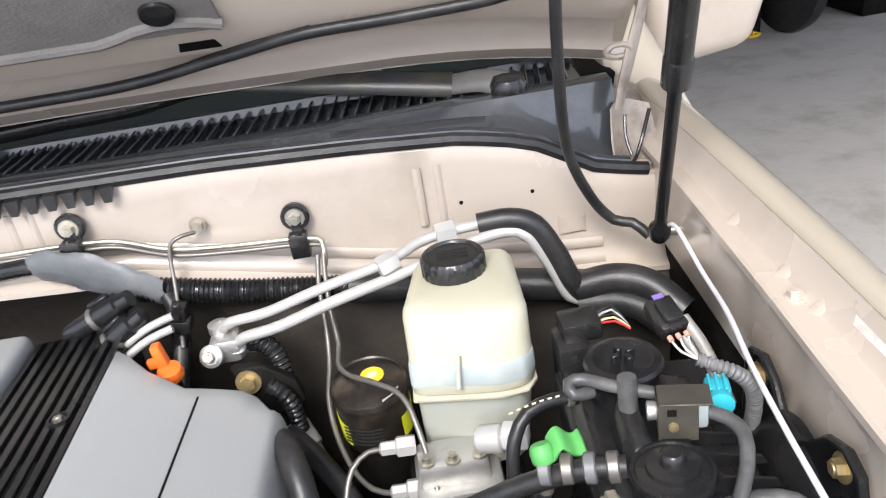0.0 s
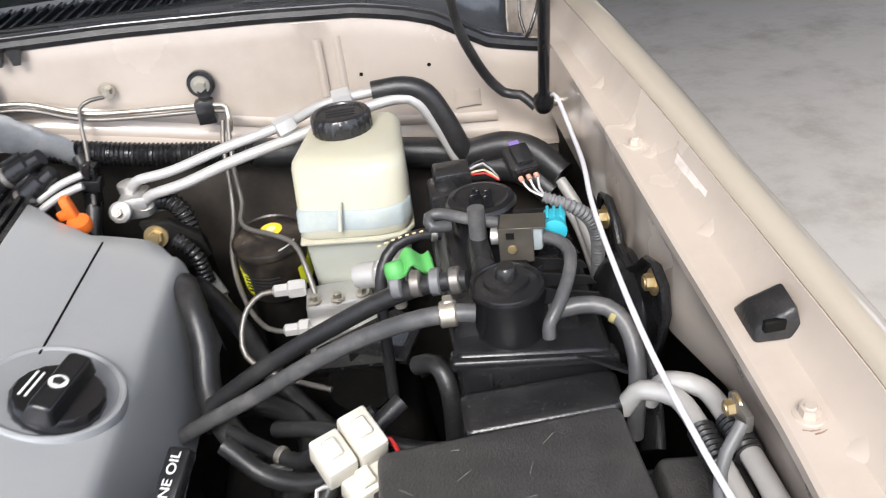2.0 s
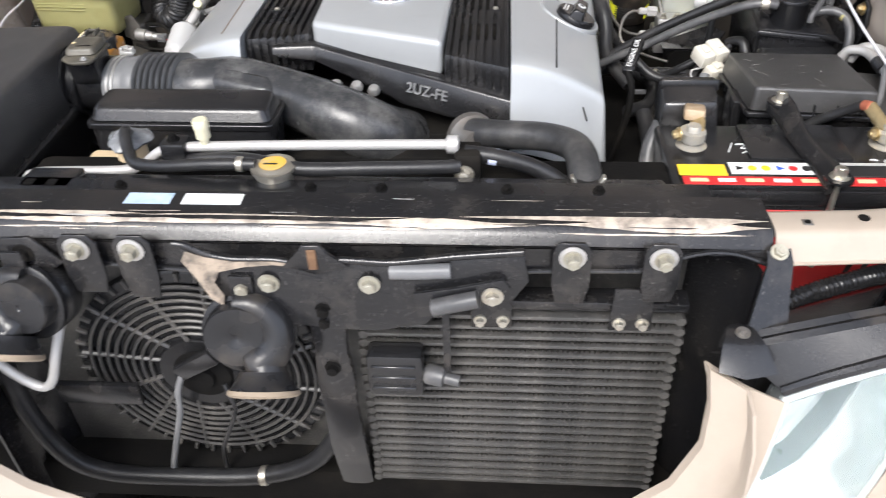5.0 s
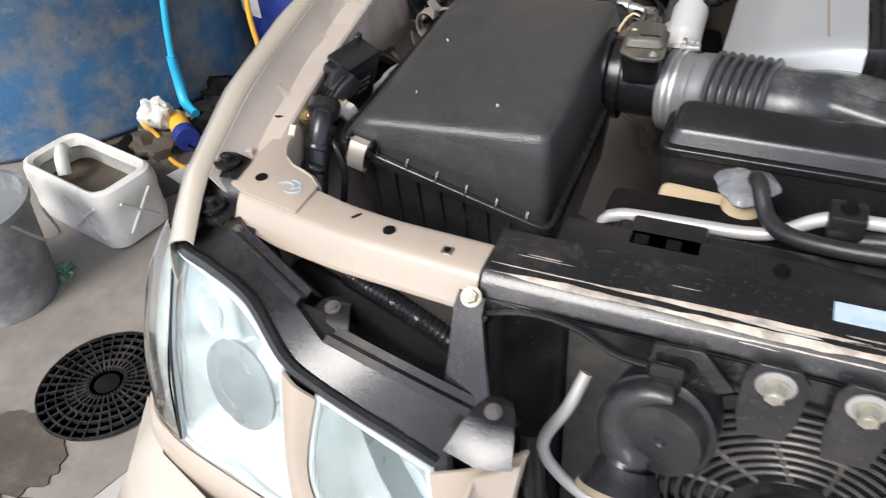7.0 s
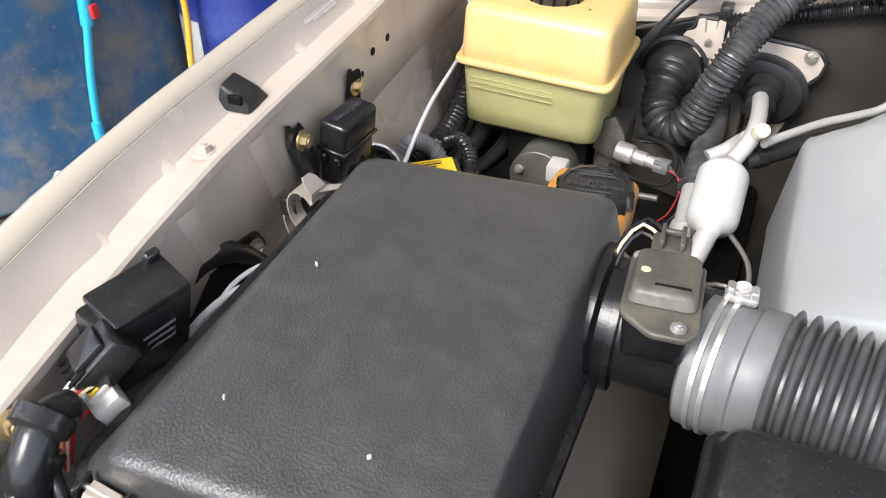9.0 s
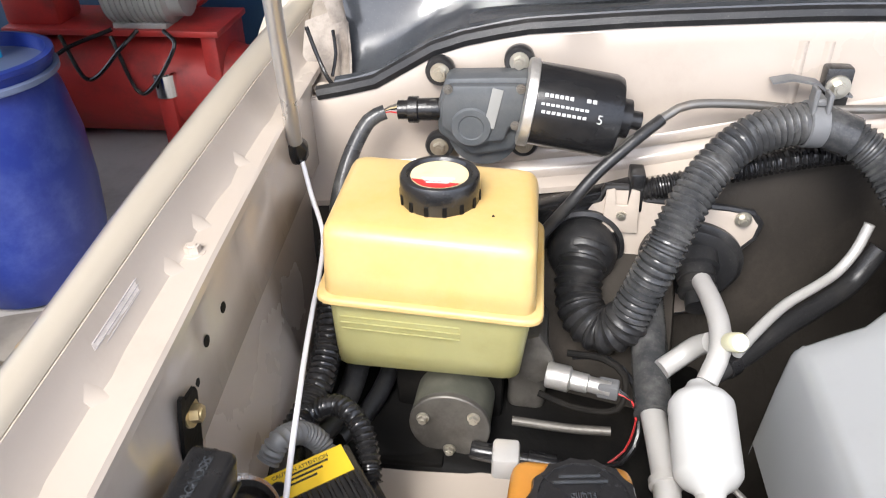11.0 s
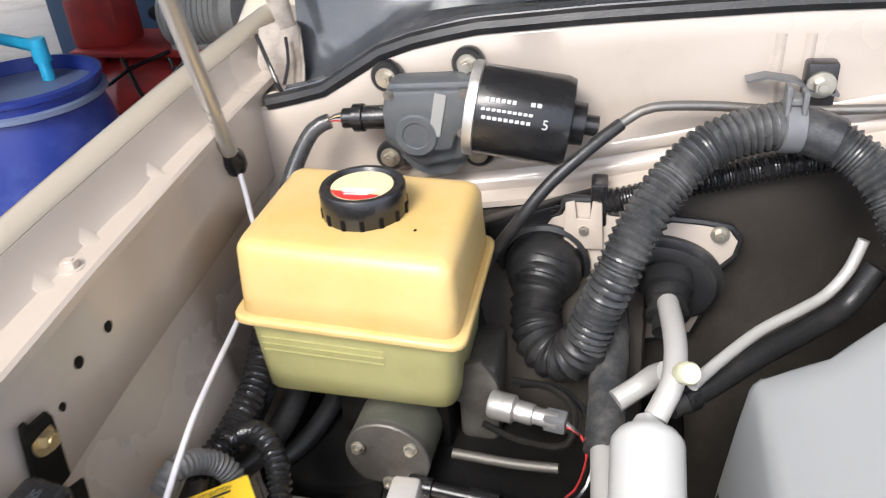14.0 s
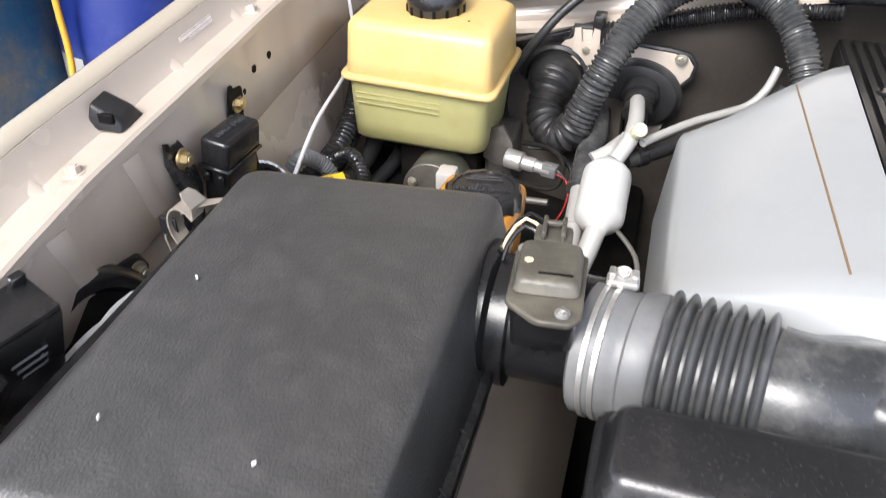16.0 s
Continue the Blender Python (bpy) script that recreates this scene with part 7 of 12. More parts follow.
def radiator_hose():
    t = thing("radiator_hose", "thick grey rubber radiator hose with a clamp", "hose", (0.28, 0.15, 0.93))
    HOSE = material("dusty grey woven hose", (0.030, 0.030, 0.031), 0.42, 0, 0.25, 30, (0.11, 0.105, 0.098), 0.35, 25, 0.3, 600)
    part("hose", tube([(0.293, 0.085, 0.915), (0.292, 0.105, 0.942), (0.291, 0.138, 0.967), (0.286, 0.180, 0.976), (0.270, 0.215, 0.970), (0.24, 0.238, 0.964), (0.20, 0.252, 0.958), (0.165, 0.270, 0.950), (0.150, 0.295, 0.940)], [0.0205, 0.0205, 0.0200, 0.0190, 0.0185, 0.0185, 0.0185, 0.0190, 0.0195], 24), HOSE, t)
    c = part("clamp", lathe([(0.0212, -0.008), (0.0228, -0.007), (0.0228, 0.007), (0.0212, 0.008)], (0.2915, 0.112, 0.947), (0, 0.72, 0.70), 28), STEEL, t, "bright spring clamp")
    for s in (-1, 1):
        part("clamp_ear", moved(box(-0.002, 0.002, -0.005, 0.005, 0, 0.016, 0.0008, 1), Matrix.Translation((0.291 + s * 0.012, 0.112, 0.970)) @ Matrix.Rotation(radians(25 * s), 4, "Y")), STEEL, c)
    t2 = thing("small_hose", "short black hose joining a blue-marked fitting", "hose", (0.22, 0.16, 0.97))
    part("hose", tube([(0.150, 0.148, 0.992), (0.19, 0.145, 0.988), (0.235, 0.142, 0.975), (0.27, 0.135, 0.955), (0.285, 0.13, 0.94)], 0.010, 14), RUBBER, t2)
    part("marker", lathe([(0.0104, 0), (0.0104, 0.010)], (0.178, 0.1462, 0.989), (1, -0.06, -0.12), 18), material("blue-white sticker", (0.55, 0.60, 0.78), 0.4), t2, "blue and white sticker")
    t3 = thing("pipe_block", "grimy pipe coupling block", "coupling", (0.15, 0.15, 0.96))
    part("block", box(0.138, 0.170, 0.128, 0.165, 0.955, 1.000, 0.006), DARK, t3)
    part("nut", bolt_mesh((0.150, 0.128, 0.975), (0, -1, 0), 0.008), STEEL, t3)
    return t


radiator_hose()

# Fluid and battery side -------------------------------------------------
MILKY = material("milky translucent tank plastic", (0.43, 0.415, 0.325), 0.34, 0, 0.08, 14, (0.42, 0.37, 0.23), 0.35, 10, 0.05, 500, sub=0.35)
MILKY_LOW = material("translucent tank with grey fluid", (0.38, 0.385, 0.325), 0.34, 0, 0.07, 16, (0.40, 0.42, 0.41), 0.4, 12, 0.04, 500, sub=0.3)
FLUID = material("grey-blue fluid behind plastic", (0.275, 0.315, 0.32), 0.36, 0, 0.25, 28, (0.40, 0.42, 0.37), 0.50, 22, 0.03, 500, sub=0.25)
ORANGE = material("orange plastic", (0.78, 0.16, 0.025), 0.38, 0, 0.06, 30, (0.4, 0.1, 0.03), 0.15, 30, 0.05)
GREEN = material("light green rubber cap", (0.085, 0.33, 0.085), 0.45, 0, 0.10, 40, (0.12, 0.42, 0.12), 0.2, 40, 0.1)
TEAL = material("teal plastic", (0.03, 0.36, 0.45), 0.4, 0, 0.08, 40, (0.05, 0.2, 0.25), 0.2, 40, 0.05)
GREY_PIPE = material("grey plastic pipe", (0.062, 0.062, 0.063), 0.36, 0, 0.15, 30, (0.2, 0.19, 0.18), 0.3, 30, 0.15)
WHITE_PLUG = material("cream connector plastic", (0.60, 0.57, 0.49), 0.45, 0, 0.06, 30, (0.45, 0.38, 0.28), 0.25, 40, 0.05)


def suspension_tank():
    t = thing("suspension_fluid_tank", "milky plastic fluid tank with a knurled black cap", "fluid reservoir", (0.525, 0.79, 0.92))
    seam = [(0.474, 0.734), (0.545, 0.720), (0.568, 0.722), (0.578, 0.736), (0.582, 0.850), (0.572, 0.862), (0.478, 0.862)]
    top = [(0.474, 0.776), (0.550, 0.744), (0.570, 0.745), (0.580, 0.757), (0.583, 0.852), (0.573, 0.862), (0.494, 0.862)]

    def ring(k, z, grow=0.0):
        c = Vector((0.526, 0.79))
        out = []
        for a, b in zip(seam, top):
            p = Vector(a).lerp(Vector(b), k)
            p += (p - c).normalized() * grow
            out.append((p.x, p.y, z))
        return out
    low = part("lower_body", hexa([(0.476, 0.766, 0.895), (0.538, 0.742, 0.895), (0.558, 0.745, 0.895), (0.568, 0.756, 0.895), (0.570, 0.840, 0.895), (0.562, 0.846, 0.895), (0.478, 0.846, 0.895)], ring(0.0, 0.986, -0.004), 0.006, 3), MILKY_LOW, t, "lower half with fluid")
    part("seam", hexa(ring(0, 0.984, 0.0012), ring(0, 0.988, 0.0012), 0.0015, 2), MILKY, t)
    part("fluid_band", hexa(ring(0.10, 0.9945, 0.0010), ring(0.36, 1.0130, 0.0006), 0.003, 2), FLUID, low, "grey-blue fluid showing through")
    part("upper_body", soft_box(ring(0.0, 0.988), ring(1, 1.053), 0.010, 0.012, 0.003), MILKY, t, "milky upper half", angle=75)
    part("rib", tube([(0.512, 0.7205, 1.000), (0.514, 0.730, 1.012), (0.516, 0.738, 1.020)], 0.002, 8), MILKY_LOW, t)
    c = (0.527, 0.820, 1.054)
    part("neck", lathe([(0.026, -0.012), (0.026, 0.004)], c, seg=32), MILKY, t)
    cap = part("cap", lathe([(0.0270, 0), (0.0280, 0.002), (0.0280, 0.016), (0.0265, 0.019), (0.0228, 0.0195), (0.0218, 0.0178), (0.001, 0.0178)], c, seg=96, wobble=lambda a, h: 1 + (0.045 * abs(math.sin(11 * a)) if 0.001 < h < 0.017 else 0)), BLACK_PLASTIC, t, "knurled black cap")
    for k in range(3):
        part("lettering", box(c[0] - 0.014, c[0] + 0.014, c[1] - 0.008 + 0.007 * k, c[1] - 0.0055 + 0.007 * k, c[2] + 0.0176, c[2] + 0.0186, 0), BLACK_GLOSS, cap)
    return t


suspension_tank()


def suspension_pump():
    t = thing("suspension_pump", "bare aluminium valve block with pipe unions under the tank", "pump", (0.50, 0.72, 0.86))
    part("block", box(0.462, 0.538, 0.700, 0.765, 0.872, 0.908, 0.005, 2), ALU, t)
    part("upper_block", box(0.466, 0.528, 0.712, 0.748, 0.906, 0.932, 0.005, 2), ALU, t, "pale cast block")
    part("flange", box(0.455, 0.560, 0.705, 0.80, 0.862, 0.880, 0.004, 2), DARK, t)
    for x, y, z in ((0.437, 0.744, 0.933), (0.440, 0.728, 0.897)):
        part("union", lathe([(0.0085, 0), (0.0095, 0.003), (0.0095, 0.016), (0.0065, 0.018), (0.0065, 0.030), (0.0035, 0.032)], (x + 0.030, y, z), (-1, 0, 0.05), 6), PIPE_WHITE, t, "hexagon pipe union")
    sol = part("solenoid", lathe([(0.010, 0), (0.0115, 0.003), (0.0115, 0.020), (0.008, 0.022), (0.008, 0.032)], (0.520, 0.694, 0.968), (0.8, -0.3, 0.15), 20), PIPE_WHITE, t, "pale solenoid")
    part("solenoid_plug", moved(box(-0.010, 0.012, -0.009, 0.009, -0.008, 0.009, 0.003), Matrix.Translation((0.548, 0.684, 0.974)) @ Matrix.Rotation(radians(-18), 4, "Z")), DRIER, sol, "white plug")
    for x, y in ((0.475, 0.718), (0.497, 0.716), (0.520, 0.718)):
        part("bolt", bolt_mesh((x, y, 0.932), r=0.0045), STEEL, t)
    part("motor", lathe([(0.028, 0), (0.030, 0.004), (0.030, 0.06)], (0.505, 0.655, 0.872), (0.1, 1, 0.05), 28), DARK, t)
    part("bracket", plate([(0.47, 0.66, 0.90), (0.55, 0.645, 0.905), (0.57, 0.66, 0.93), (0.55, 0.69, 0.93), (0.47, 0.69, 0.90)], (0, 0, -1), 0.004), BLACK_PAINT, t, "black bracket")
    return t


suspension_pump()


def accumulator():
    t = thing("gas_accumulator", "black domed accumulator with yellow stickers", "accumulator", (0.425, 0.83, 0.86))
    BROWN = material("rust-stained black paint", (0.014, 0.012, 0.011), 0.30, 0.1, 0.3, 18, (0.12, 0.09, 0.06), 0.30, 26, 0.15)
    dome = part("dome", lathe([(0.034, 0), (0.0355, 0.006), (0.0355, 0.054), (0.0375, 0.056), (0.0378, 0.060), (0.0360, 0.063), (0.0345, 0.0615), (0.030, 0.0640), (0.001, 0.0655)], (0.430, 0.826, 0.892), (0, -0.12, 1), 40), BROWN, t)
    part("band", lathe([(0.0362, 0), (0.0362, 0.026)], (0.430, 0.826, 0.900), (0, -0.12, 1), 40), material("fluorescent yellow label", (0.74, 0.76, 0.03), 0.45, 0, 0.06), dome, "bright yellow band label")
    for k in range(5):
        for j in range(4):
            a = radians(225 + 16 * j)
            part("lettering", moved(box(0.0360, 0.0368, -0.005, 0.005, 0.0015, 0.0030, 0), Matrix.Translation((0.430, 0.8245 - 0.0005 * k, 0.9015 + 0.0044 * k)) @ Matrix.Rotation(a, 4, "Z")), PRINT_BLACK, dome)
    part("sticker", lathe([(0.0115, 0), (0.0115, 0.001), (0.001, 0.0012)], (0.434, 0.824, 0.9565), (0, -0.12, 1), 24), YELLOW, dome, "round yellow sticker")
    part("sticker_ring", lathe([(0.005, 0), (0.005, 0.0006), (0.001, 0.0007)], (0.434, 0.824, 0.9578), (0, -0.12, 1), 16), CREAM, dome)
    part("scuff", lathe([(0.012, 0), (0.012, 0.0008), (0.001, 0.001)], (0.446, 0.803, 0.9527), (0, -0.14, 1), 7, wobble=lambda a, h: 1 + 0.4 * math.sin(3 * a)), PIPE_WHITE, dome, "flaked white paint")
    part("body", lathe([(0.032, 0), (0.034, 0.01), (0.034, 0.09)], (0.430, 0.832, 0.80), seg=32), DARK, t)
    return t


accumulator()


def charcoal_canister():
    t = thing("charcoal_canister", "black plastic charcoal canister with two round valves", "vapour canister", (0.65, 0.64, 0.84))
    body = part("body", hexa([(0.594, 0.550, 0.84), (0.700, 0.540, 0.84), (0.708, 0.715, 0.84), (0.598, 0.725, 0.84)], [(0.588, 0.545, 0.982), (0.702, 0.533, 0.974), (0.712, 0.720, 0.992), (0.590, 0.728, 0.998)], 0.006, 3), BLACK_GLOSS, t)
    part("shoulder", hexa([(0.590, 0.560, 0.980), (0.690, 0.552, 0.974), (0.698, 0.70, 0.988), (0.592, 0.71, 0.994)], [(0.600, 0.590, 0.998), (0.662, 0.586, 0.994), (0.668, 0.69, 1.004), (0.600, 0.70, 1.008)], 0.004, 2), BLACK_PLASTIC, body)
    part("ridge", hexa([(0.584, 0.541, 0.972), (0.706, 0.529, 0.963), (0.706, 0.545, 0.963), (0.584, 0.556, 0.972)], [(0.586, 0.542, 0.980), (0.705, 0.530, 0.971), (0.705, 0.544, 0.972), (0.586, 0.556, 0.981)], 0.002), BLACK_GLOSS, body)
    for x in (0.612, 0.640, 0.668):
        part("rib", box(x - 0.001, x + 0.001, 0.5395, 0.5495, 0.86, 0.966, 0.0004, 1), BLACK_GLOSS, body)
    for y in (0.570, 0.592, 0.614, 0.636, 0.658):
        part("web", hexa([(0.660, y - 0.0012, 0.998), (0.706, y - 0.0012, 0.992), (0.706, y + 0.0012, 0.992), (0.660, y + 0.0012, 0.998)], [(0.662, y - 0.0012, 1.010), (0.702, y - 0.0012, 0.999), (0.702, y + 0.0012, 0.999), (0.662, y + 0.0012, 1.010)], 0), BLACK_PLASTIC, body)
    prof = [(0.0258, -0.05), (0.0258, 0.010), (0.0274, 0.012), (0.0280, 0.015), (0.0266, 0.018), (0.0242, 0.0186), (0.0232, 0.0172), (0.0172, 0.0186), (0.0166, 0.0222), (0.0086, 0.0238), (0.0080, 0.0300), (0.0060, 0.0320), (0.001, 0.0320)]
    part("front_valve", lathe(prof, (0.634, 0.571, 1.004), seg=44), BLACK_GLOSS, t, "round black valve")
    rear = part("rear_valve", lathe([(0.0255, -0.05), (0.0255, 0.012), (0.0288, 0.0135), (0.0294, 0.017), (0.0275, 0.020), (0.0225, 0.0215), (0.0200, 0.020), (0.008, 0.020)], (0.634, 0.672, 1.018), seg=44), BLACK_GLOSS, t, "round black valve")
    for a in (0, 90, 180, 270):
        part("tab", moved(box(0.003, 0.010, -0.002, 0.002, 0.016, 0.026, 0.0008, 1), Matrix.Translation((0.634, 0.672, 1.018)) @ Matrix.Rotation(radians(a + 20), 4, "Z")), BLACK_GLOSS, rear)
    part("stub", tube([(0.624, 0.628, 1.015), (0.624, 0.630, 1.053)], [0.0072, 0.0066], 16), GREY_PIPE, t, "grey pipe stub")
    part("web_plate", hexa([(0.610, 0.585, 1.0), (0.636, 0.585, 1.0), (0.634, 0.640, 1.0), (0.612, 0.640, 1.0)], [(0.617, 0.595, 1.020), (0.631, 0.595, 1.020), (0.630, 0.636, 1.032), (0.617, 0.636, 1.032)], 0.003), BLACK_PLASTIC, t)
    part("crossover_pipe", tube([(0.604, 0.650, 1.030), (0.590, 0.646, 1.033), (0.589, 0.654, 1.038), (0.600, 0.654, 1.039), (0.615, 0.642, 1.039), (0.636, 0.630, 1.038), (0.650, 0.622, 1.038)], 0.0048, 14), GREY_PIPE, t, "grey crossover pipe")
    part("outer_pipe", tube([(0.666, 0.604, 1.036), (0.678, 0.592, 1.036), (0.683, 0.578, 1.033), (0.677, 0.560, 1.026), (0.664, 0.542, 1.014), (0.656, 0.535, 1.006), (0.655, 0.533, 0.996)], 0.0048, 14), GREY_PIPE, t, "grey moulded pipe")
    part("return_pipe", tube([(0.660, 0.548, 1.005), (0.680, 0.545, 1.010), (0.698, 0.540, 1.008), (0.708, 0.528, 1.000), (0.710, 0.512, 0.985), (0.708, 0.502, 0.96), (0.706, 0.50, 0.92)], 0.0064, 14), GREY_PIPE, t, "grey moulded pipe")
    part("pipe_band", lathe([(0.0067, -0.002), (0.0067, 0.002)], (0.703, 0.535, 1.004), (0.6, -0.6, -0.3), 16), material("faded yellow paint", (0.30, 0.26, 0.10), 0.6), t)
    for z in (0.975, 0.945):
        part("brace", plate([(0.672, 0.536, z), (0.706, 0.505, z), (0.706, 0.525, z - 0.008)], (0, 0, -1), 0.003), BLACK_PLASTIC, body)
    return t


charcoal_canister()


def purge_valve():
    t = thing("purge_valve", "dark solenoid valve in a metal bracket with a teal plug", "solenoid valve", (0.65, 0.61, 1.0))
    m = Matrix.Translation((0.650, 0.607, 1.037)) @ Matrix.Rotation(radians(-14), 4, "Z")
    OLIVE2 = material("brown-grey bracket", (0.060, 0.054, 0.044), 0.42, 0.2, 0.2, 20, (0.12, 0.105, 0.08), 0.3, 20, 0.1)
    br = part("bracket", moved(join(box(-0.013, 0.013, -0.010, -0.0085, -0.018, 0.012, 0.0008, 1), box(-0.013, 0.022, -0.010, 0.012, 0.0105, 0.012, 0.0006, 1), box(-0.013, -0.0115, -0.010, 0.012, -0.012, 0.012, 0.0006, 1)), m), OLIVE2, t)
    part("bolt_head", moved(lathe([(0.0036, 0), (0.0032, 0.0018), (0.001, 0.002)], (-0.003, -0.010, -0.006), (0, -1, 0), 14), m), BRASS, br)
    part("slot", moved(box(-0.007, -0.001, -0.0106, -0.0098, 0.003, 0.008, 0), m), DARK, br)
    part("coil", moved(box(0.006, 0.020, -0.008, 0.010, -0.010, 0.010, 0.003), m), material("grey coil", (0.26, 0.29, 0.29), 0.5), t, "grey coil")
    part("coil_core", moved(box(-0.010, 0.008, -0.007, 0.010, -0.010, 0.009, 0.002), m), DARK, t)
    part("nozzle", moved(lathe([(0.006, 0), (0.0065, 0.002), (0.0065, 0.006), (0.004, 0.0065)], (-0.013, 0.0, 0.0), (-1, 0, 0), 16), m), ALU, t)
    plug = part("plug", Matrix_plug(m), TEAL, t, "teal plug")
    for k in range(3):
        part("plug_rib", moved(box(0.022 + 0.005 * k, 0.0245 + 0.005 * k, 0.009, 0.026, 0.0075, 0.0100, 0.0006, 1), m), TEAL, plug)
    part("mount_post", moved(box(-0.012, 0.008, -0.012, 0.008, -0.036, -0.016, 0.002), m), DARK, t)
    return t


def Matrix_plug(m):
    return moved(join(box(0.020, 0.037, 0.010, 0.026, -0.009, 0.008, 0.003), lathe([(0.009, 0), (0.0095, 0.002), (0.0095, 0.006), (0.007, 0.007)], (0.0285, 0.010, -0.0005), (0, -1, 0), 16)), m)


purge_valve()


def loose_plug():
    t = thing("wiring_plug", "grey-black multi-pin plug on a taped loom", "wiring", (0.67, 0.68, 1.03))
    m = Matrix.Translation((0.671, 0.684, 1.058)) @ Matrix.Rotation(radians(12), 4, "Z") @ Matrix.Rotation(radians(22), 4, "X") @ Matrix.Scale(0.84, 4)
    part("housing", moved(box(-0.013, 0.013, -0.016, 0.018, -0.008, 0.008, 0.0025), m), BLACK_PLASTIC, t)
    part("latch", moved(box(-0.008, 0.008, -0.012, 0.012, 0.008, 0.014, 0.0015), m), BLACK_PLASTIC, t)
    part("marking", moved(box(-0.005, 0.005, 0.015, 0.020, 0.0085, 0.0098, 0), m), material("violet print", (0.18, 0.12, 0.35), 0.5), t)
    for k in range(3):
        part("pin_seal", moved(lathe([(0.0024, 0), (0.0024, 0.005)], (-0.008 + 0.008 * k, -0.019, 0), (0, -1, 0), 10), m), material("salmon seal", (0.55, 0.28, 0.2), 0.5), t)
        part("wire", tube([m @ Vector((-0.008 + 0.008 * k, -0.024, 0)), m @ Vector((-0.004 + 0.005 * k, -0.034, -0.004)), (0.684, 0.650, 1.040)], 0.0010, 6), PIPE_WHITE, t)
    part("taped_loom", tube([(0.682, 0.652, 1.040), (0.694, 0.646, 1.036), (0.708, 0.643, 1.028), (0.720, 0.646, 1.012), (0.727, 0.655, 0.985), (0.730, 0.67, 0.94)], [0.0045, 0.0056, 0.0056, 0.0054], 12, wave=0.0014, pitch=0.004), GREY_DUCT, t, "loom with grey tape")
    t2 = thing("relay_block", "black relay block behind the tank", "relay", (0.605, 0.73, 0.98))
    part("block", box(0.596, 0.622, 0.715, 0.755, 0.975, 1.022, 0.004), BLACK_PLASTIC, t2)
    part("block_top", box(0.602, 0.636, 0.730, 0.760, 1.016, 1.034, 0.004), BLACK_PLASTIC, t2)
    for k in range(5):
        part("wire", tube([(0.634, 0.745 + 0.003 * k, 1.022), (0.650, 0.748 + 0.003 * k, 1.020 + 0.002 * k), (0.662, 0.745 + 0.002 * k, 1.012)], 0.0011, 5), (RED, CREAM, LOOM, PIPE_WHITE, LOOM)[k], t2)
    return t


loose_plug()


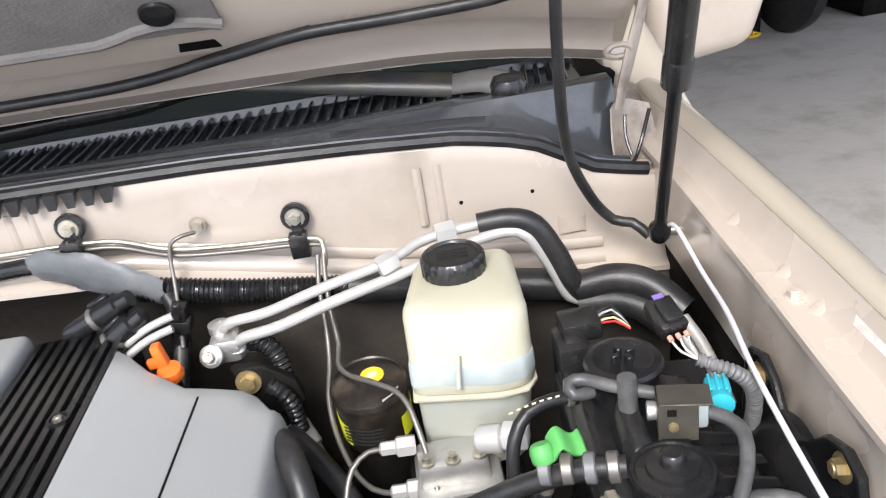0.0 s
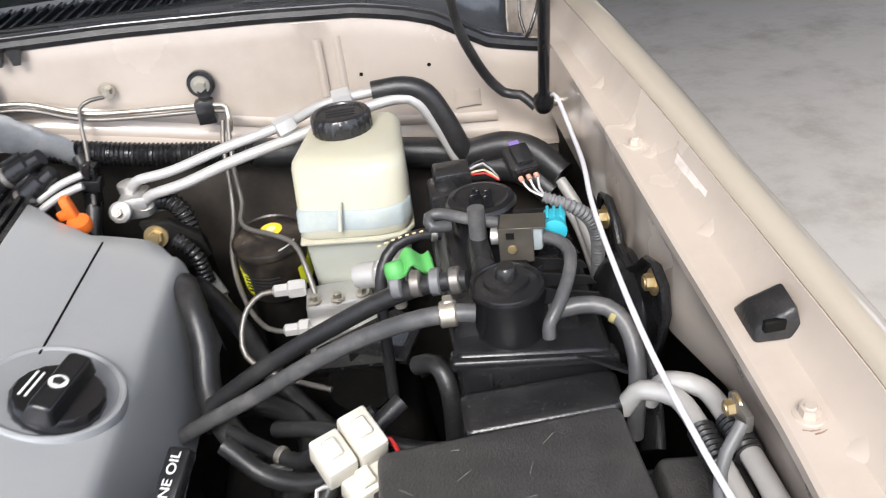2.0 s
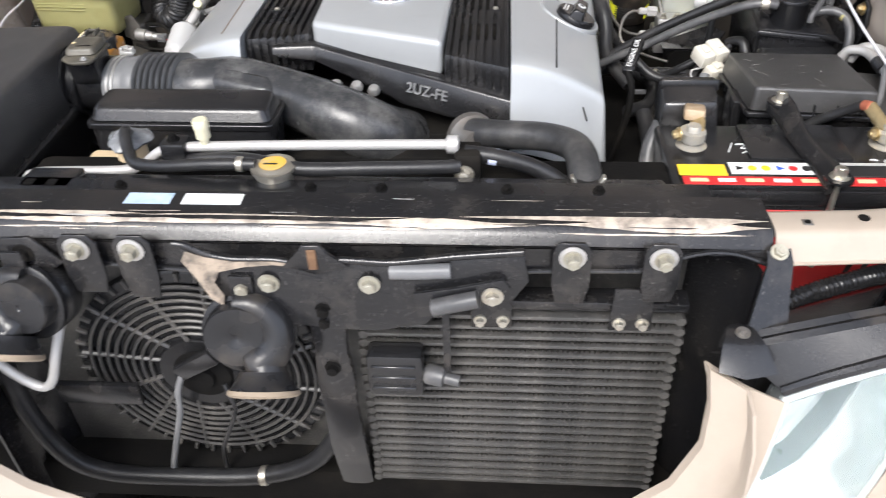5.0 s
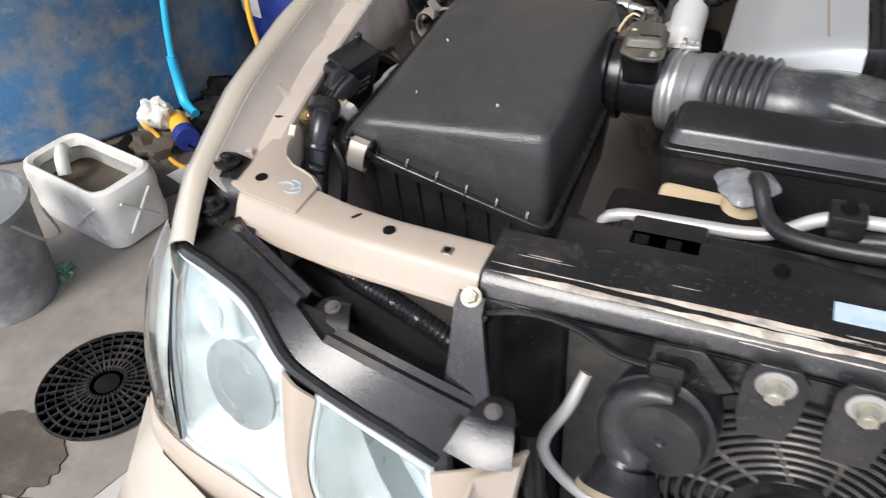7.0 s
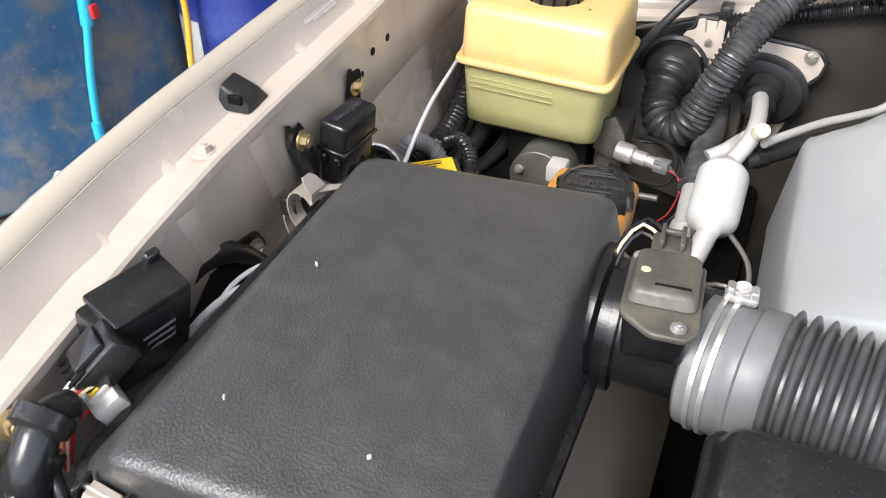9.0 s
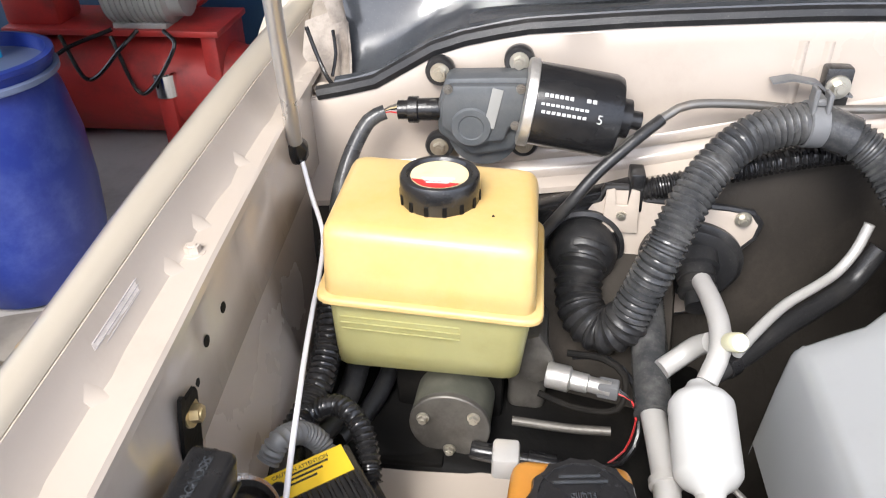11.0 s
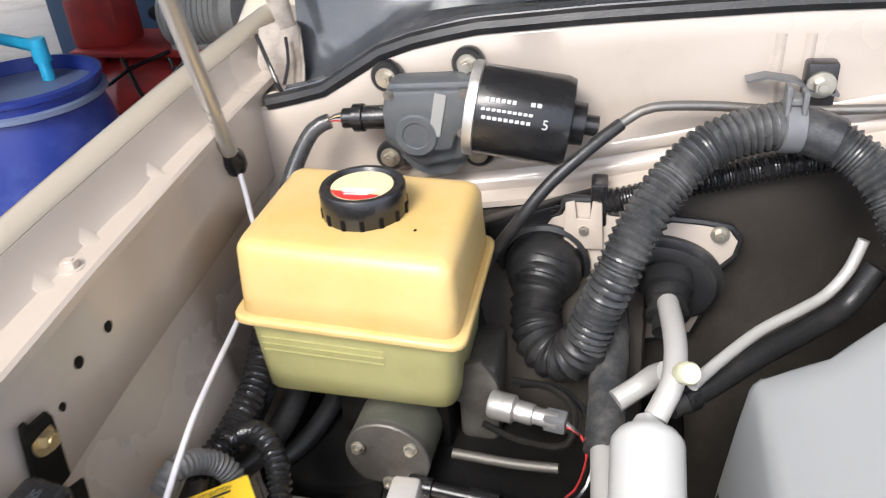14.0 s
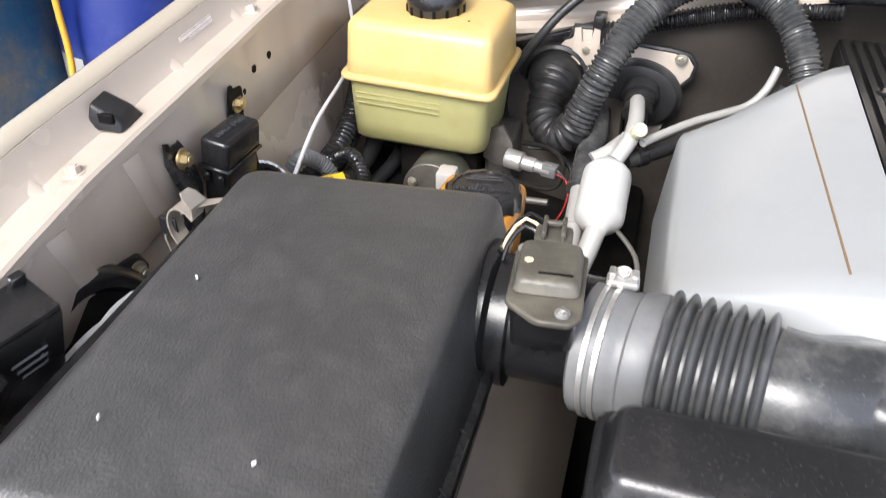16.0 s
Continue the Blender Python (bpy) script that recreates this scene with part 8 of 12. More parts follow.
def cooling_lines():
    t = thing("rear_air_lines", "two pale aluminium pipes joining foam-sleeved lines", "pipe", (0.5, 0.88, 1.0))
    part("upper_pipe", tube([(0.296, 0.880, 1.004), (0.308, 0.872, 1.014), (0.345, 0.868, 1.020), (0.400, 0.870, 1.034), (0.467, 0.876, 1.047), (0.500, 0.896, 1.052), (0.530, 0.902, 1.055), (0.566, 0.905, 1.056)], 0.0053, 12), PIPE_WHITE, t)
    part("lower_pipe", tube([(0.304, 0.876, 0.986), (0.318, 0.866, 0.998), (0.355, 0.858, 1.008), (0.41, 0.858, 1.024), (0.48, 0.868, 1.036), (0.54, 0.888, 1.044), (0.585, 0.894, 1.048), (0.606, 0.892, 1.040), (0.625, 0.890, 1.005), (0.642, 0.890, 0.965), (0.660, 0.892, 0.956)], 0.0058, 12), PIPE_WHITE, t)
    for at, ax in (((0.527, 0.902, 1.0545), (1, 0.1, 0.05)), ((0.467, 0.872, 1.046), (0.9, 0.35, 0.2))):
        part("union_nut", lathe([(0.0105, -0.010), (0.0115, -0.008), (0.0115, 0.008), (0.0105, 0.010)], at, ax, 6), PIPE_WHITE, t, "pale hexagon union")
    part("foam_sleeve", tube([(0.560, 0.904, 1.056), (0.592, 0.902, 1.057), (0.615, 0.897, 1.048), (0.632, 0.892, 1.018), (0.645, 0.890, 0.985), (0.656, 0.893, 0.965)], 0.0115, 16), RUBBER, t, "black foam sleeve")
    for pts in ([(0.652, 0.894, 0.972), (0.69, 0.884, 0.980), (0.72, 0.868, 0.975), (0.745, 0.84, 0.955)], [(0.655, 0.893, 0.952), (0.69, 0.880, 0.956), (0.715, 0.862, 0.950), (0.735, 0.84, 0.935)]):
        part("wing_sleeve", tube(pts, 0.0155, 16), RUBBER, t, "black foam sleeve")
    for z in (0.972, 0.953):
        part("clip", lathe([(0.0085, -0.004), (0.0125, -0.003), (0.0125, 0.003), (0.0085, 0.004)], (0.655, 0.893, z), (1, -0.1, 0.1), 16), STEEL, t, "bright pipe clip")
    for z, y in ((0.950, 0.838), (0.930, 0.834)):
        part("tail", tube([(0.742, y, z), (0.752, y - 0.03, z - 0.02), (0.756, y - 0.08, z - 0.05)], 0.0065, 10), PIPE_WHITE, t)
    shift = Matrix.Translation((-0.016, 0.042, 0.006))
    valve = part("expansion_joint", moved(join(box(0.296, 0.326, 0.822, 0.856, 0.966, 0.992, 0.005), lathe([(0.010, 0), (0.011, 0.003), (0.011, 0.012), (0.007, 0.014)], (0.306, 0.846, 0.988), seg=20), lathe([(0.009, 0), (0.010, 0.003), (0.010, 0.010), (0.007, 0.012)], (0.319, 0.834, 0.970), (0.2, -0.3, 1), 20)), shift), ALU, t, "cast aluminium pipe joint")
    part("fitting", moved(lathe([(0.009, 0), (0.0115, 0.003), (0.0115, 0.010), (0.007, 0.013)], (0.300, 0.824, 0.978), (-0.1, -0.8, 0.4), 20), shift), ALU, valve)
    part("fitting_bolt", moved(bolt_mesh((0.299, 0.814, 0.983), (-0.1, -0.8, 0.4), 0.0055), shift), STEEL, valve)
    part("stub_pipe", moved(tube([(0.320, 0.846, 0.970), (0.335, 0.843, 0.972), (0.345, 0.838, 0.974)], 0.0085, 14), shift), PIPE_WHITE, valve)
    part("stub_hose", moved(tube([(0.325, 0.845, 0.975), (0.345, 0.836, 0.976), (0.358, 0.828, 0.962), (0.362, 0.82, 0.93)], 0.0095, 14, wave=0.002, pitch=0.005), shift), LOOM, valve)
    return t


cooling_lines()


def orange_plug():
    t = thing("dipstick_handle", "bright orange plastic dipstick handle", "dipstick", (0.25, 0.836, 0.95))
    part("base", lathe([(0.007, 0), (0.0115, 0.003), (0.0125, 0.009), (0.0105, 0.014), (0.005, 0.016)], (0.251, 0.832, 0.988), (0.1, -0.3, 1), 20), ORANGE, t)
    stem = Matrix.Translation((0.248, 0.834, 0.998)) @ Matrix.Rotation(radians(-6), 4, "Y")
    part("handle", moved(hexa([(-0.0055, -0.006, 0), (0.0055, -0.006, 0), (0.0055, 0.006, 0), (-0.0055, 0.006, 0)], [(-0.0050, -0.0055, 0.028), (0.0040, -0.0055, 0.028), (0.0040, 0.0055, 0.028), (-0.0050, 0.0055, 0.028)], 0.002), stem), ORANGE, t)
    part("wing", moved(box(-0.014, 0.002, -0.0035, 0.0035, 0.004, 0.014, 0.002), stem), ORANGE, t)
    part("tube", tube([(0.251, 0.832, 0.99), (0.253, 0.840, 0.94), (0.255, 0.85, 0.86)], 0.006, 10), DARK, t)
    return t


orange_plug()


def oil_dipstick():
    t = thing("oil_dipstick", "black engine oil dipstick handle with white lettering", "dipstick", (0.39, 0.48, 0.92))
    m = Matrix.Translation((0.389, 0.478, 0.966)) @ Matrix.Rotation(radians(-22), 4, "Z") @ Matrix.Rotation(radians(28), 4, "X")
    part("handle", moved(box(-0.0085, 0.0085, -0.032, 0.032, -0.006, 0.006, 0.003), m), BLACK_PLASTIC, t)
    words("ENGINE OIL", m @ facing((0.0, 0.002, 0.0062), (0.0, 1, 0), (-1, 0, 0)), 0.0098, PRINT_WHITE, t, extrude=0.0004)
    part("stem", tube([m @ Vector((0, -0.03, 0)), (0.386, 0.440, 0.93), (0.38, 0.43, 0.88), (0.36, 0.43, 0.80)], 0.0055, 10), DARK, t)
    return t


oil_dipstick()

for pts, r, lab in (
    ([(0.606, 0.546, 1.018), (0.588, 0.548, 1.020), (0.560, 0.556, 1.013), (0.520, 0.575, 0.990), (0.475, 0.590, 0.962), (0.430, 0.602, 0.932), (0.390, 0.612, 0.908), (0.35, 0.62, 0.885)], 0.0068, "long grey-black vapour hose from the canister"),
    ([(0.606, 0.574, 1.028), (0.580, 0.582, 1.024), (0.545, 0.595, 1.008), (0.50, 0.610, 0.980), (0.455, 0.622, 0.952), (0.415, 0.630, 0.925), (0.38, 0.635, 0.90)], 0.0074, "woven black hose with a clamped end"),
    ([(0.598, 0.668, 1.012), (0.580, 0.668, 1.015), (0.558, 0.662, 1.012), (0.545, 0.652, 0.998), (0.540, 0.643, 0.975), (0.538, 0.636, 0.945), (0.535, 0.63, 0.88)], 0.0052, "curved black fuel hose with pale printing"),
    ([(0.545, 0.540, 0.955), (0.520, 0.525, 0.945), (0.490, 0.500, 0.93), (0.478, 0.485, 0.91), (0.480, 0.470, 0.87), (0.48, 0.46, 0.80)], 0.0068, "black hose with a yellow band"),
    ([(0.405, 0.560, 0.925), (0.435, 0.540, 0.905), (0.470, 0.525, 0.905), (0.505, 0.520, 0.92), (0.53, 0.525, 0.935)], 0.0075, "curved black vacuum hose"),
    ([(0.345, 0.785, 0.925), (0.353, 0.760, 0.948), (0.361, 0.735, 0.955), (0.369, 0.712, 0.946), (0.374, 0.688, 0.922), (0.373, 0.665, 0.900), (0.382, 0.640, 0.882), (0.41, 0.60, 0.86)], 0.0120, "thick black coolant hose beside the engine"),
    ([(0.42, 0.50, 0.86), (0.425, 0.46, 0.84), (0.425, 0.40, 0.82), (0.42, 0.33, 0.80)], 0.013, "black hose running low beside the engine"),
    ([(0.56, 0.60, 0.935), (0.575, 0.585, 0.945), (0.582, 0.57, 0.93), (0.580, 0.56, 0.88), (0.575, 0.55, 0.83)], 0.0080, "black hose bending down beside the canister"),
    ([(0.345, 0.82, 0.91), (0.37, 0.79, 0.90), (0.395, 0.755, 0.885), (0.42, 0.71, 0.865), (0.46, 0.66, 0.84), (0.52, 0.60, 0.82)], 0.0100, "black hose dropping behind the engine"),
    ([(0.36, 0.66, 0.86), (0.40, 0.68, 0.855), (0.44, 0.66, 0.85), (0.455, 0.62, 0.845), (0.44, 0.57, 0.84), (0.40, 0.54, 0.84)], 0.0110, "black hose looping low beside the engine"),
    ([(0.43, 0.62, 0.875), (0.47, 0.60, 0.885), (0.51, 0.575, 0.89), (0.545, 0.56, 0.885), (0.575, 0.565, 0.87)], 0.0070, "thin black hose behind the white plugs"),
    ([(0.40, 0.60, 0.90), (0.43, 0.575, 0.898), (0.455, 0.555, 0.90), (0.475, 0.54, 0.918), (0.50, 0.535, 0.935), (0.525, 0.54, 0.95)], 0.0062, "short black hose with a bright clip"),
):
    hz = thing("hose", lab, "hose", pts[-1], "engine bay hoses")
    part("tube", tube(pts, r, 14), GREY_PIPE if "grey" in lab else RUBBER, hz)
    if "canister" in lab and "long" in lab:
        cl = part("clamp", lathe([(0.0082, -0.006), (0.0094, -0.005), (0.0094, 0.005), (0.0082, 0.006)], (0.588, 0.548, 1.0198), (1, -0.15, 0.05), 20), STEEL, hz, "bright spring clamp")
        part("clamp_ear", box(0.585, 0.592, 0.544, 0.553, 1.028, 1.033, 0.001, 1), STEEL, cl)
    if "woven" in lab:
        for k in range(4):
            part("band", lathe([(0.0088, -0.004), (0.0102, -0.003), (0.0102, 0.003), (0.0088, 0.004)], (0.598 - 0.014 * k, 0.5765 + 0.0042 * k, 1.0272 - 0.0014 * k), (1, -0.25, 0.1), 18), GREY_DUCT if k % 2 else PIPE_STEEL, hz)
    if "yellow" in lab:
        part("band", lathe([(0.0072, -0.005), (0.0080, -0.004), (0.0080, 0.004), (0.0072, 0.005)], (0.4785, 0.4845, 0.912), (-0.1, -0.5, -1), 18), CREAM, hz, "pale yellow band")
    if "bright clip" in lab:
        part("clip", lathe([(0.0064, -0.003), (0.0076, -0.002), (0.0076, 0.002), (0.0064, 0.003)], (0.443, 0.565, 0.898), (1, -0.8, 0.05), 16), STEEL, hz)
    if "pale printing" in lab:
        part("clip", lathe([(0.0062, -0.003), (0.0074, -0.002), (0.0074, 0.002), (0.0062, 0.003)], (0.592, 0.6695, 1.0135), (1, 0, -0.1), 16), STEEL, hz)
        for k in range(7):
            part("lettering", tube([(0.583 - 0.006 * k, 0.6640 - 0.0005 * k, 1.0205 - 0.0006 * k * k / 4), (0.580 - 0.006 * k, 0.6636 - 0.0005 * k, 1.0203 - 0.0006 * k * k / 4)], 0.0008, 5), CREAM, hz)


def green_cap():
    t = thing("bleed_cap", "bright green rubber bleed cap with its strap", "cap", (0.563, 0.592, 1.015))
    part("cap", lathe([(0.0070, 0), (0.0080, 0.0015), (0.0082, 0.007), (0.0074, 0.011), (0.0058, 0.0130), (0.001, 0.0135)], (0.557, 0.590, 1.028), (-0.15, 0.45, 0.9), 20), GREEN, t)
    rows = []
    for k in range(11):
        a = k / 10
        x, z = 0.562 + 0.022 * a, 1.034 + 0.006 * math.sin(5.5 * a) + 0.004 * a
        rows.append([(x, 0.586 + 0.004 * a, z - 0.002), (x - 0.001, 0.594 + 0.004 * a, z + 0.003), (x - 0.002, 0.602 + 0.004 * a, z + 0.004)])
    part("strap", sheet(rows, 0.002), GREEN, t)
    part("nipple", lathe([(0.005, 0), (0.005, 0.03)], (0.556, 0.592, 1.002), seg=12), STEEL, t)
    return t


green_cap()

for pts in ([(0.440, 0.744, 0.933), (0.425, 0.742, 0.935), (0.410, 0.732, 0.928), (0.402, 0.715, 0.912), (0.404, 0.700, 0.897), (0.425, 0.684, 0.886), (0.455, 0.668, 0.880), (0.480, 0.655, 0.878)],
            [(0.402, 0.934, 1.046), (0.400, 0.918, 1.025), (0.400, 0.895, 0.995), (0.404, 0.868, 0.970), (0.402, 0.848, 0.962), (0.412, 0.825, 0.962), (0.440, 0.795, 0.967), (0.462, 0.772, 0.965), (0.472, 0.745, 0.945), (0.480, 0.71, 0.905), (0.484, 0.68, 0.885)],
            [(0.395, 0.932, 1.040), (0.392, 0.912, 1.015), (0.393, 0.885, 0.980), (0.392, 0.860, 0.955), (0.388, 0.83, 0.935), (0.392, 0.80, 0.915), (0.405, 0.765, 0.900), (0.422, 0.740, 0.895), (0.440, 0.728, 0.897)]):
    single("brake_pipe", tube(pts, 0.0026, 10), PIPE_STEEL, "thin dull steel brake pipe", "pipe", "brake pipes")


def bulkhead_pipes():
    t = thing("bulkhead_pipe", "pair of steel pipes clipped along the bulkhead", "pipe", (0.2, 0.95, 1.05))
    for dz, r in ((0.0, 0.0030), (-0.007, 0.0026)):
        part("pipe", tube([(-0.02, 0.952, 1.090 + dz), (0.08, 0.952, 1.091 + dz), (0.165, 0.951, 1.089 + dz), (0.20, 0.950, 1.085 + dz), (0.235, 0.950, 1.071 + dz), (0.262, 0.950, 1.064 + dz), (0.31, 0.948, 1.060 + dz), (0.385, 0.944, 1.056 + dz), (0.402, 0.938, 1.052 + dz), (0.401, 0.928, 1.036 + dz)], r, 10), STEEL if dz == 0 else PIPE_STEEL, t)
    for x, z, zb in ((0.378, 1.054, 1.076), (0.155, 1.088, 1.106)):
        c = part("clip", box(x - 0.010, x + 0.010, 0.938, 0.954, z - 0.018, z + 0.008, 0.002), BLACK_PLASTIC, t, "black pipe clip")
        part("tab", lathe([(0.0135, 0), (0.015, 0.003), (0.015, 0.008), (0.013, 0.010)], (x, 0.964, zb), (0, -1, 0), 24), BLACK_PLASTIC, c)
        part("bolt", bolt_mesh((x, 0.954, zb), (0, -1, 0), 0.0065, 1.6), STEEL, c)
        part("strap", box(x - 0.006, x + 0.006, 0.952, 0.962, z, zb, 0.001, 1), BLACK_PLASTIC, c)
    e = part("earth_wire", tube([(0.275, 0.955, 1.079), (0.262, 0.948, 1.080), (0.250, 0.945, 1.074), (0.247, 0.94, 1.058), (0.248, 0.925, 1.034), (0.25, 0.90, 1.008), (0.252, 0.88, 0.99)], 0.0022, 10), PIPE_STEEL, t, "thin grey earth wire")
    part("earth_bolt", bolt_mesh((0.278, 0.962, 1.083), (0, -1, 0), 0.006, 1.5), STEEL, e)
    return t


bulkhead_pipes()


def crumpled_tape():
    rows = []
    for k in range(25):
        u = k / 24
        w = lerp_table({0: 0.010, 0.15: 0.020, 0.5: 0.027, 0.8: 0.024, 1: 0.018}, u)
        x, y, z = 0.106 + 0.132 * u, 0.950 - 0.016 * math.sin(2.2 * u), 1.080 - 0.008 * u - 0.040 * u * u
        rows.append([(x + 0.006 * noise.noise((u * 9, j * 1.3, 2.0)), y - 0.010 * math.cos(a) - 0.012 * (j / 8) * u, z + w * math.sin(a) * 0.9 - 0.003 + 0.005 * noise.noise((u * 7, j * 0.9, 7.0))) for j, a in enumerate(np.linspace(-1.5, 1.5, 9))])
    return sheet(rows, 0.002)


def main_loom():
    t = thing("bulkhead_loom", "fat black wiring loom across the bulkhead with grey tape", "wiring", (0.4, 0.93, 1.0))
    part("sleeve", tube([(0.200, 0.938, 1.036), (0.25, 0.935, 1.026), (0.32, 0.932, 1.013), (0.40, 0.930, 1.002), (0.43, 0.93, 0.996)], 0.0125, 16, wave=0.0025, pitch=0.005), LOOM, t, "ribbed black sleeve")
    part("flat_sleeve", tube([(0.42, 0.93, 0.998), (0.50, 0.925, 0.986), (0.58, 0.92, 0.975), (0.65, 0.912, 0.965), (0.70, 0.905, 0.955)], 0.017, 14), RUBBER, t)
    TAPE = material("grey cloth tape", (0.115, 0.122, 0.128), 0.42, 0, 0.15, 20, (0.3, 0.3, 0.3), 0.25, 18, 0.4, 120)
    part("tape_wrap", crumpled_tape(), TAPE, t, "loose grey tape wrapping")
    part("left_run", tube([(-0.20, 0.95, 1.045), (-0.1, 0.952, 1.048), (0.0, 0.952, 1.062), (0.06, 0.952, 1.072), (0.12, 0.948, 1.076)], 0.010, 12), LOOM, t)
    # coil plugs and fuel pipes reaching in under the tape
    for k, (a, b) in enumerate((((0.150, 0.902, 1.018), (0.206, 0.902, 1.042)), ((0.166, 0.882, 0.996), (0.212, 0.888, 1.024)))):
        a, b = Vector(a), Vector(b)
        ax = (b - a).normalized()
        plug = part("coil_plug", lathe([(0.006, -0.012), (0.010, -0.010), (0.0115, -0.004), (0.0115, 0.030), (0.0135, 0.031), (0.0135, 0.052), (0.010, 0.054), (0.009, 0.066)], a, ax, 20), BLACK_GLOSS, t, "black round coil plug")
        part("plug_ring", lathe([(0.0117, 0.020), (0.0126, 0.021), (0.0126, 0.025), (0.0117, 0.026)], a, ax, 20), PIPE_STEEL, plug)
        part("latch", moved(box(-0.004, 0.004, -0.010, 0.014, 0.0125, 0.0165, 0.001, 1), Matrix.Translation(a + ax * 0.036) @ ax.to_track_quat("Y", "Z").to_matrix().to_4x4()), BLACK_GLOSS, plug)
    for dy, dz in ((0.0, 0.0), (-0.010, -0.008)):
        part("fuel_pipe", tube([(0.186, 0.872 + dy, 0.996 + dz), (0.206, 0.877 + dy, 1.009 + dz), (0.228, 0.882 + dy, 1.019 + dz), (0.250, 0.886 + dy, 1.024 + dz)], 0.0042, 12), PIPE_WHITE, t, "pale fuel pipe")
    part("pipe_block", moved(join(box(-0.008, 0.008, -0.010, 0.010, -0.028, 0.024, 0.003), box(-0.012, 0.012, -0.012, 0.008, -0.004, 0.010, 0.002), box(-0.004, 0.004, -0.014, -0.008, 0.012, 0.030, 0.001, 1)), Matrix.Translation((0.250, 0.898, 1.006)) @ Matrix.Rotation(radians(12), 4, "Y")), BLACK_GLOSS, t, "black pipe clamp block")
    part("drop", tube([(0.238, 0.925, 1.028), (0.246, 0.912, 1.012), (0.246, 0.895, 0.985), (0.24, 0.87, 0.95)], 0.008, 14), RUBBER, t)
    return t


main_loom()


def engine_bracket():
    t = thing("engine_bracket", "dark cast bracket with a flanged bolt", "bracket", (0.32, 0.85, 0.9))
    part("plate", plate([(0.298, 0.848, 0.975), (0.330, 0.846, 0.975), (0.360, 0.840, 0.955), (0.365, 0.840, 0.930), (0.330, 0.842, 0.915), (0.312, 0.846, 0.93)], (0, 1, 0), 0.012, 0.003), DARK, t)
    part("bolt", bolt_mesh((0.314, 0.845, 0.960), (0, -1, 0.2), 0.008, 1.6), BRASS, t)
    part("loom", tube([(0.335, 0.838, 0.955), (0.345, 0.832, 0.950), (0.352, 0.83, 0.935), (0.354, 0.83, 0.905)], 0.008, 12, wave=0.002, pitch=0.0055), LOOM, t)
    part("sensor", lathe([(0.011, 0), (0.012, 0.004), (0.012, 0.030), (0.009, 0.032), (0.008, 0.06)], (0.346, 0.850, 0.900), (0.35, -0.45, -0.55), 14), PIPE_WHITE, t, "grey metal sensor")
    part("foot", box(0.30, 0.35, 0.85, 0.90, 0.86, 0.925, 0.004), DARK, t)
    return t


engine_bracket()


def wing_horn():
    t = thing("wing_bracket", "black pressed bracket bolted to the inner wing", "bracket", (0.735, 0.62, 0.9))
    out = [(0.694, 0.995), (0.688, 1.012), (0.672, 1.018), (0.654, 1.008), (0.640, 0.990), (0.612, 0.985), (0.592, 1.000), (0.578, 1.016), (0.560, 1.022), (0.543, 1.014), (0.537, 0.992), (0.545, 0.965), (0.56, 0.930), (0.60, 0.90), (0.66, 0.90), (0.695, 0.93)]
    part("pressing", plate([(0.7455, y, z) for y, z in out], (-1, 0, 0), 0.005, 0.0015), BLACK_GLOSS, t)
    part("raised_rim", tube([(0.740, y, z) for y, z in out + out[:1]], 0.0032, 8, smooth=False), BLACK_GLOSS, t)
    part("dome", lathe([(0.050, 0), (0.049, 0.008), (0.036, 0.020), (0.012, 0.024)], (0.742, 0.622, 0.940), (-1, 0, 0.2), 32), BLACK_GLOSS, t)
    for y, z in ((0.676, 0.997), (0.562, 1.006)):
        part("bolt", bolt_mesh((0.7405, y, z), (-1, 0, 0.1), 0.0068, 1.55), BRASS, t)
    part("lower_arm", tube([(0.732, 0.56, 0.94), (0.728, 0.53, 0.92), (0.72, 0.50, 0.90)], 0.012, 12, flatten=0.5), BLACK_GLOSS, t)
    return t


wing_horn()


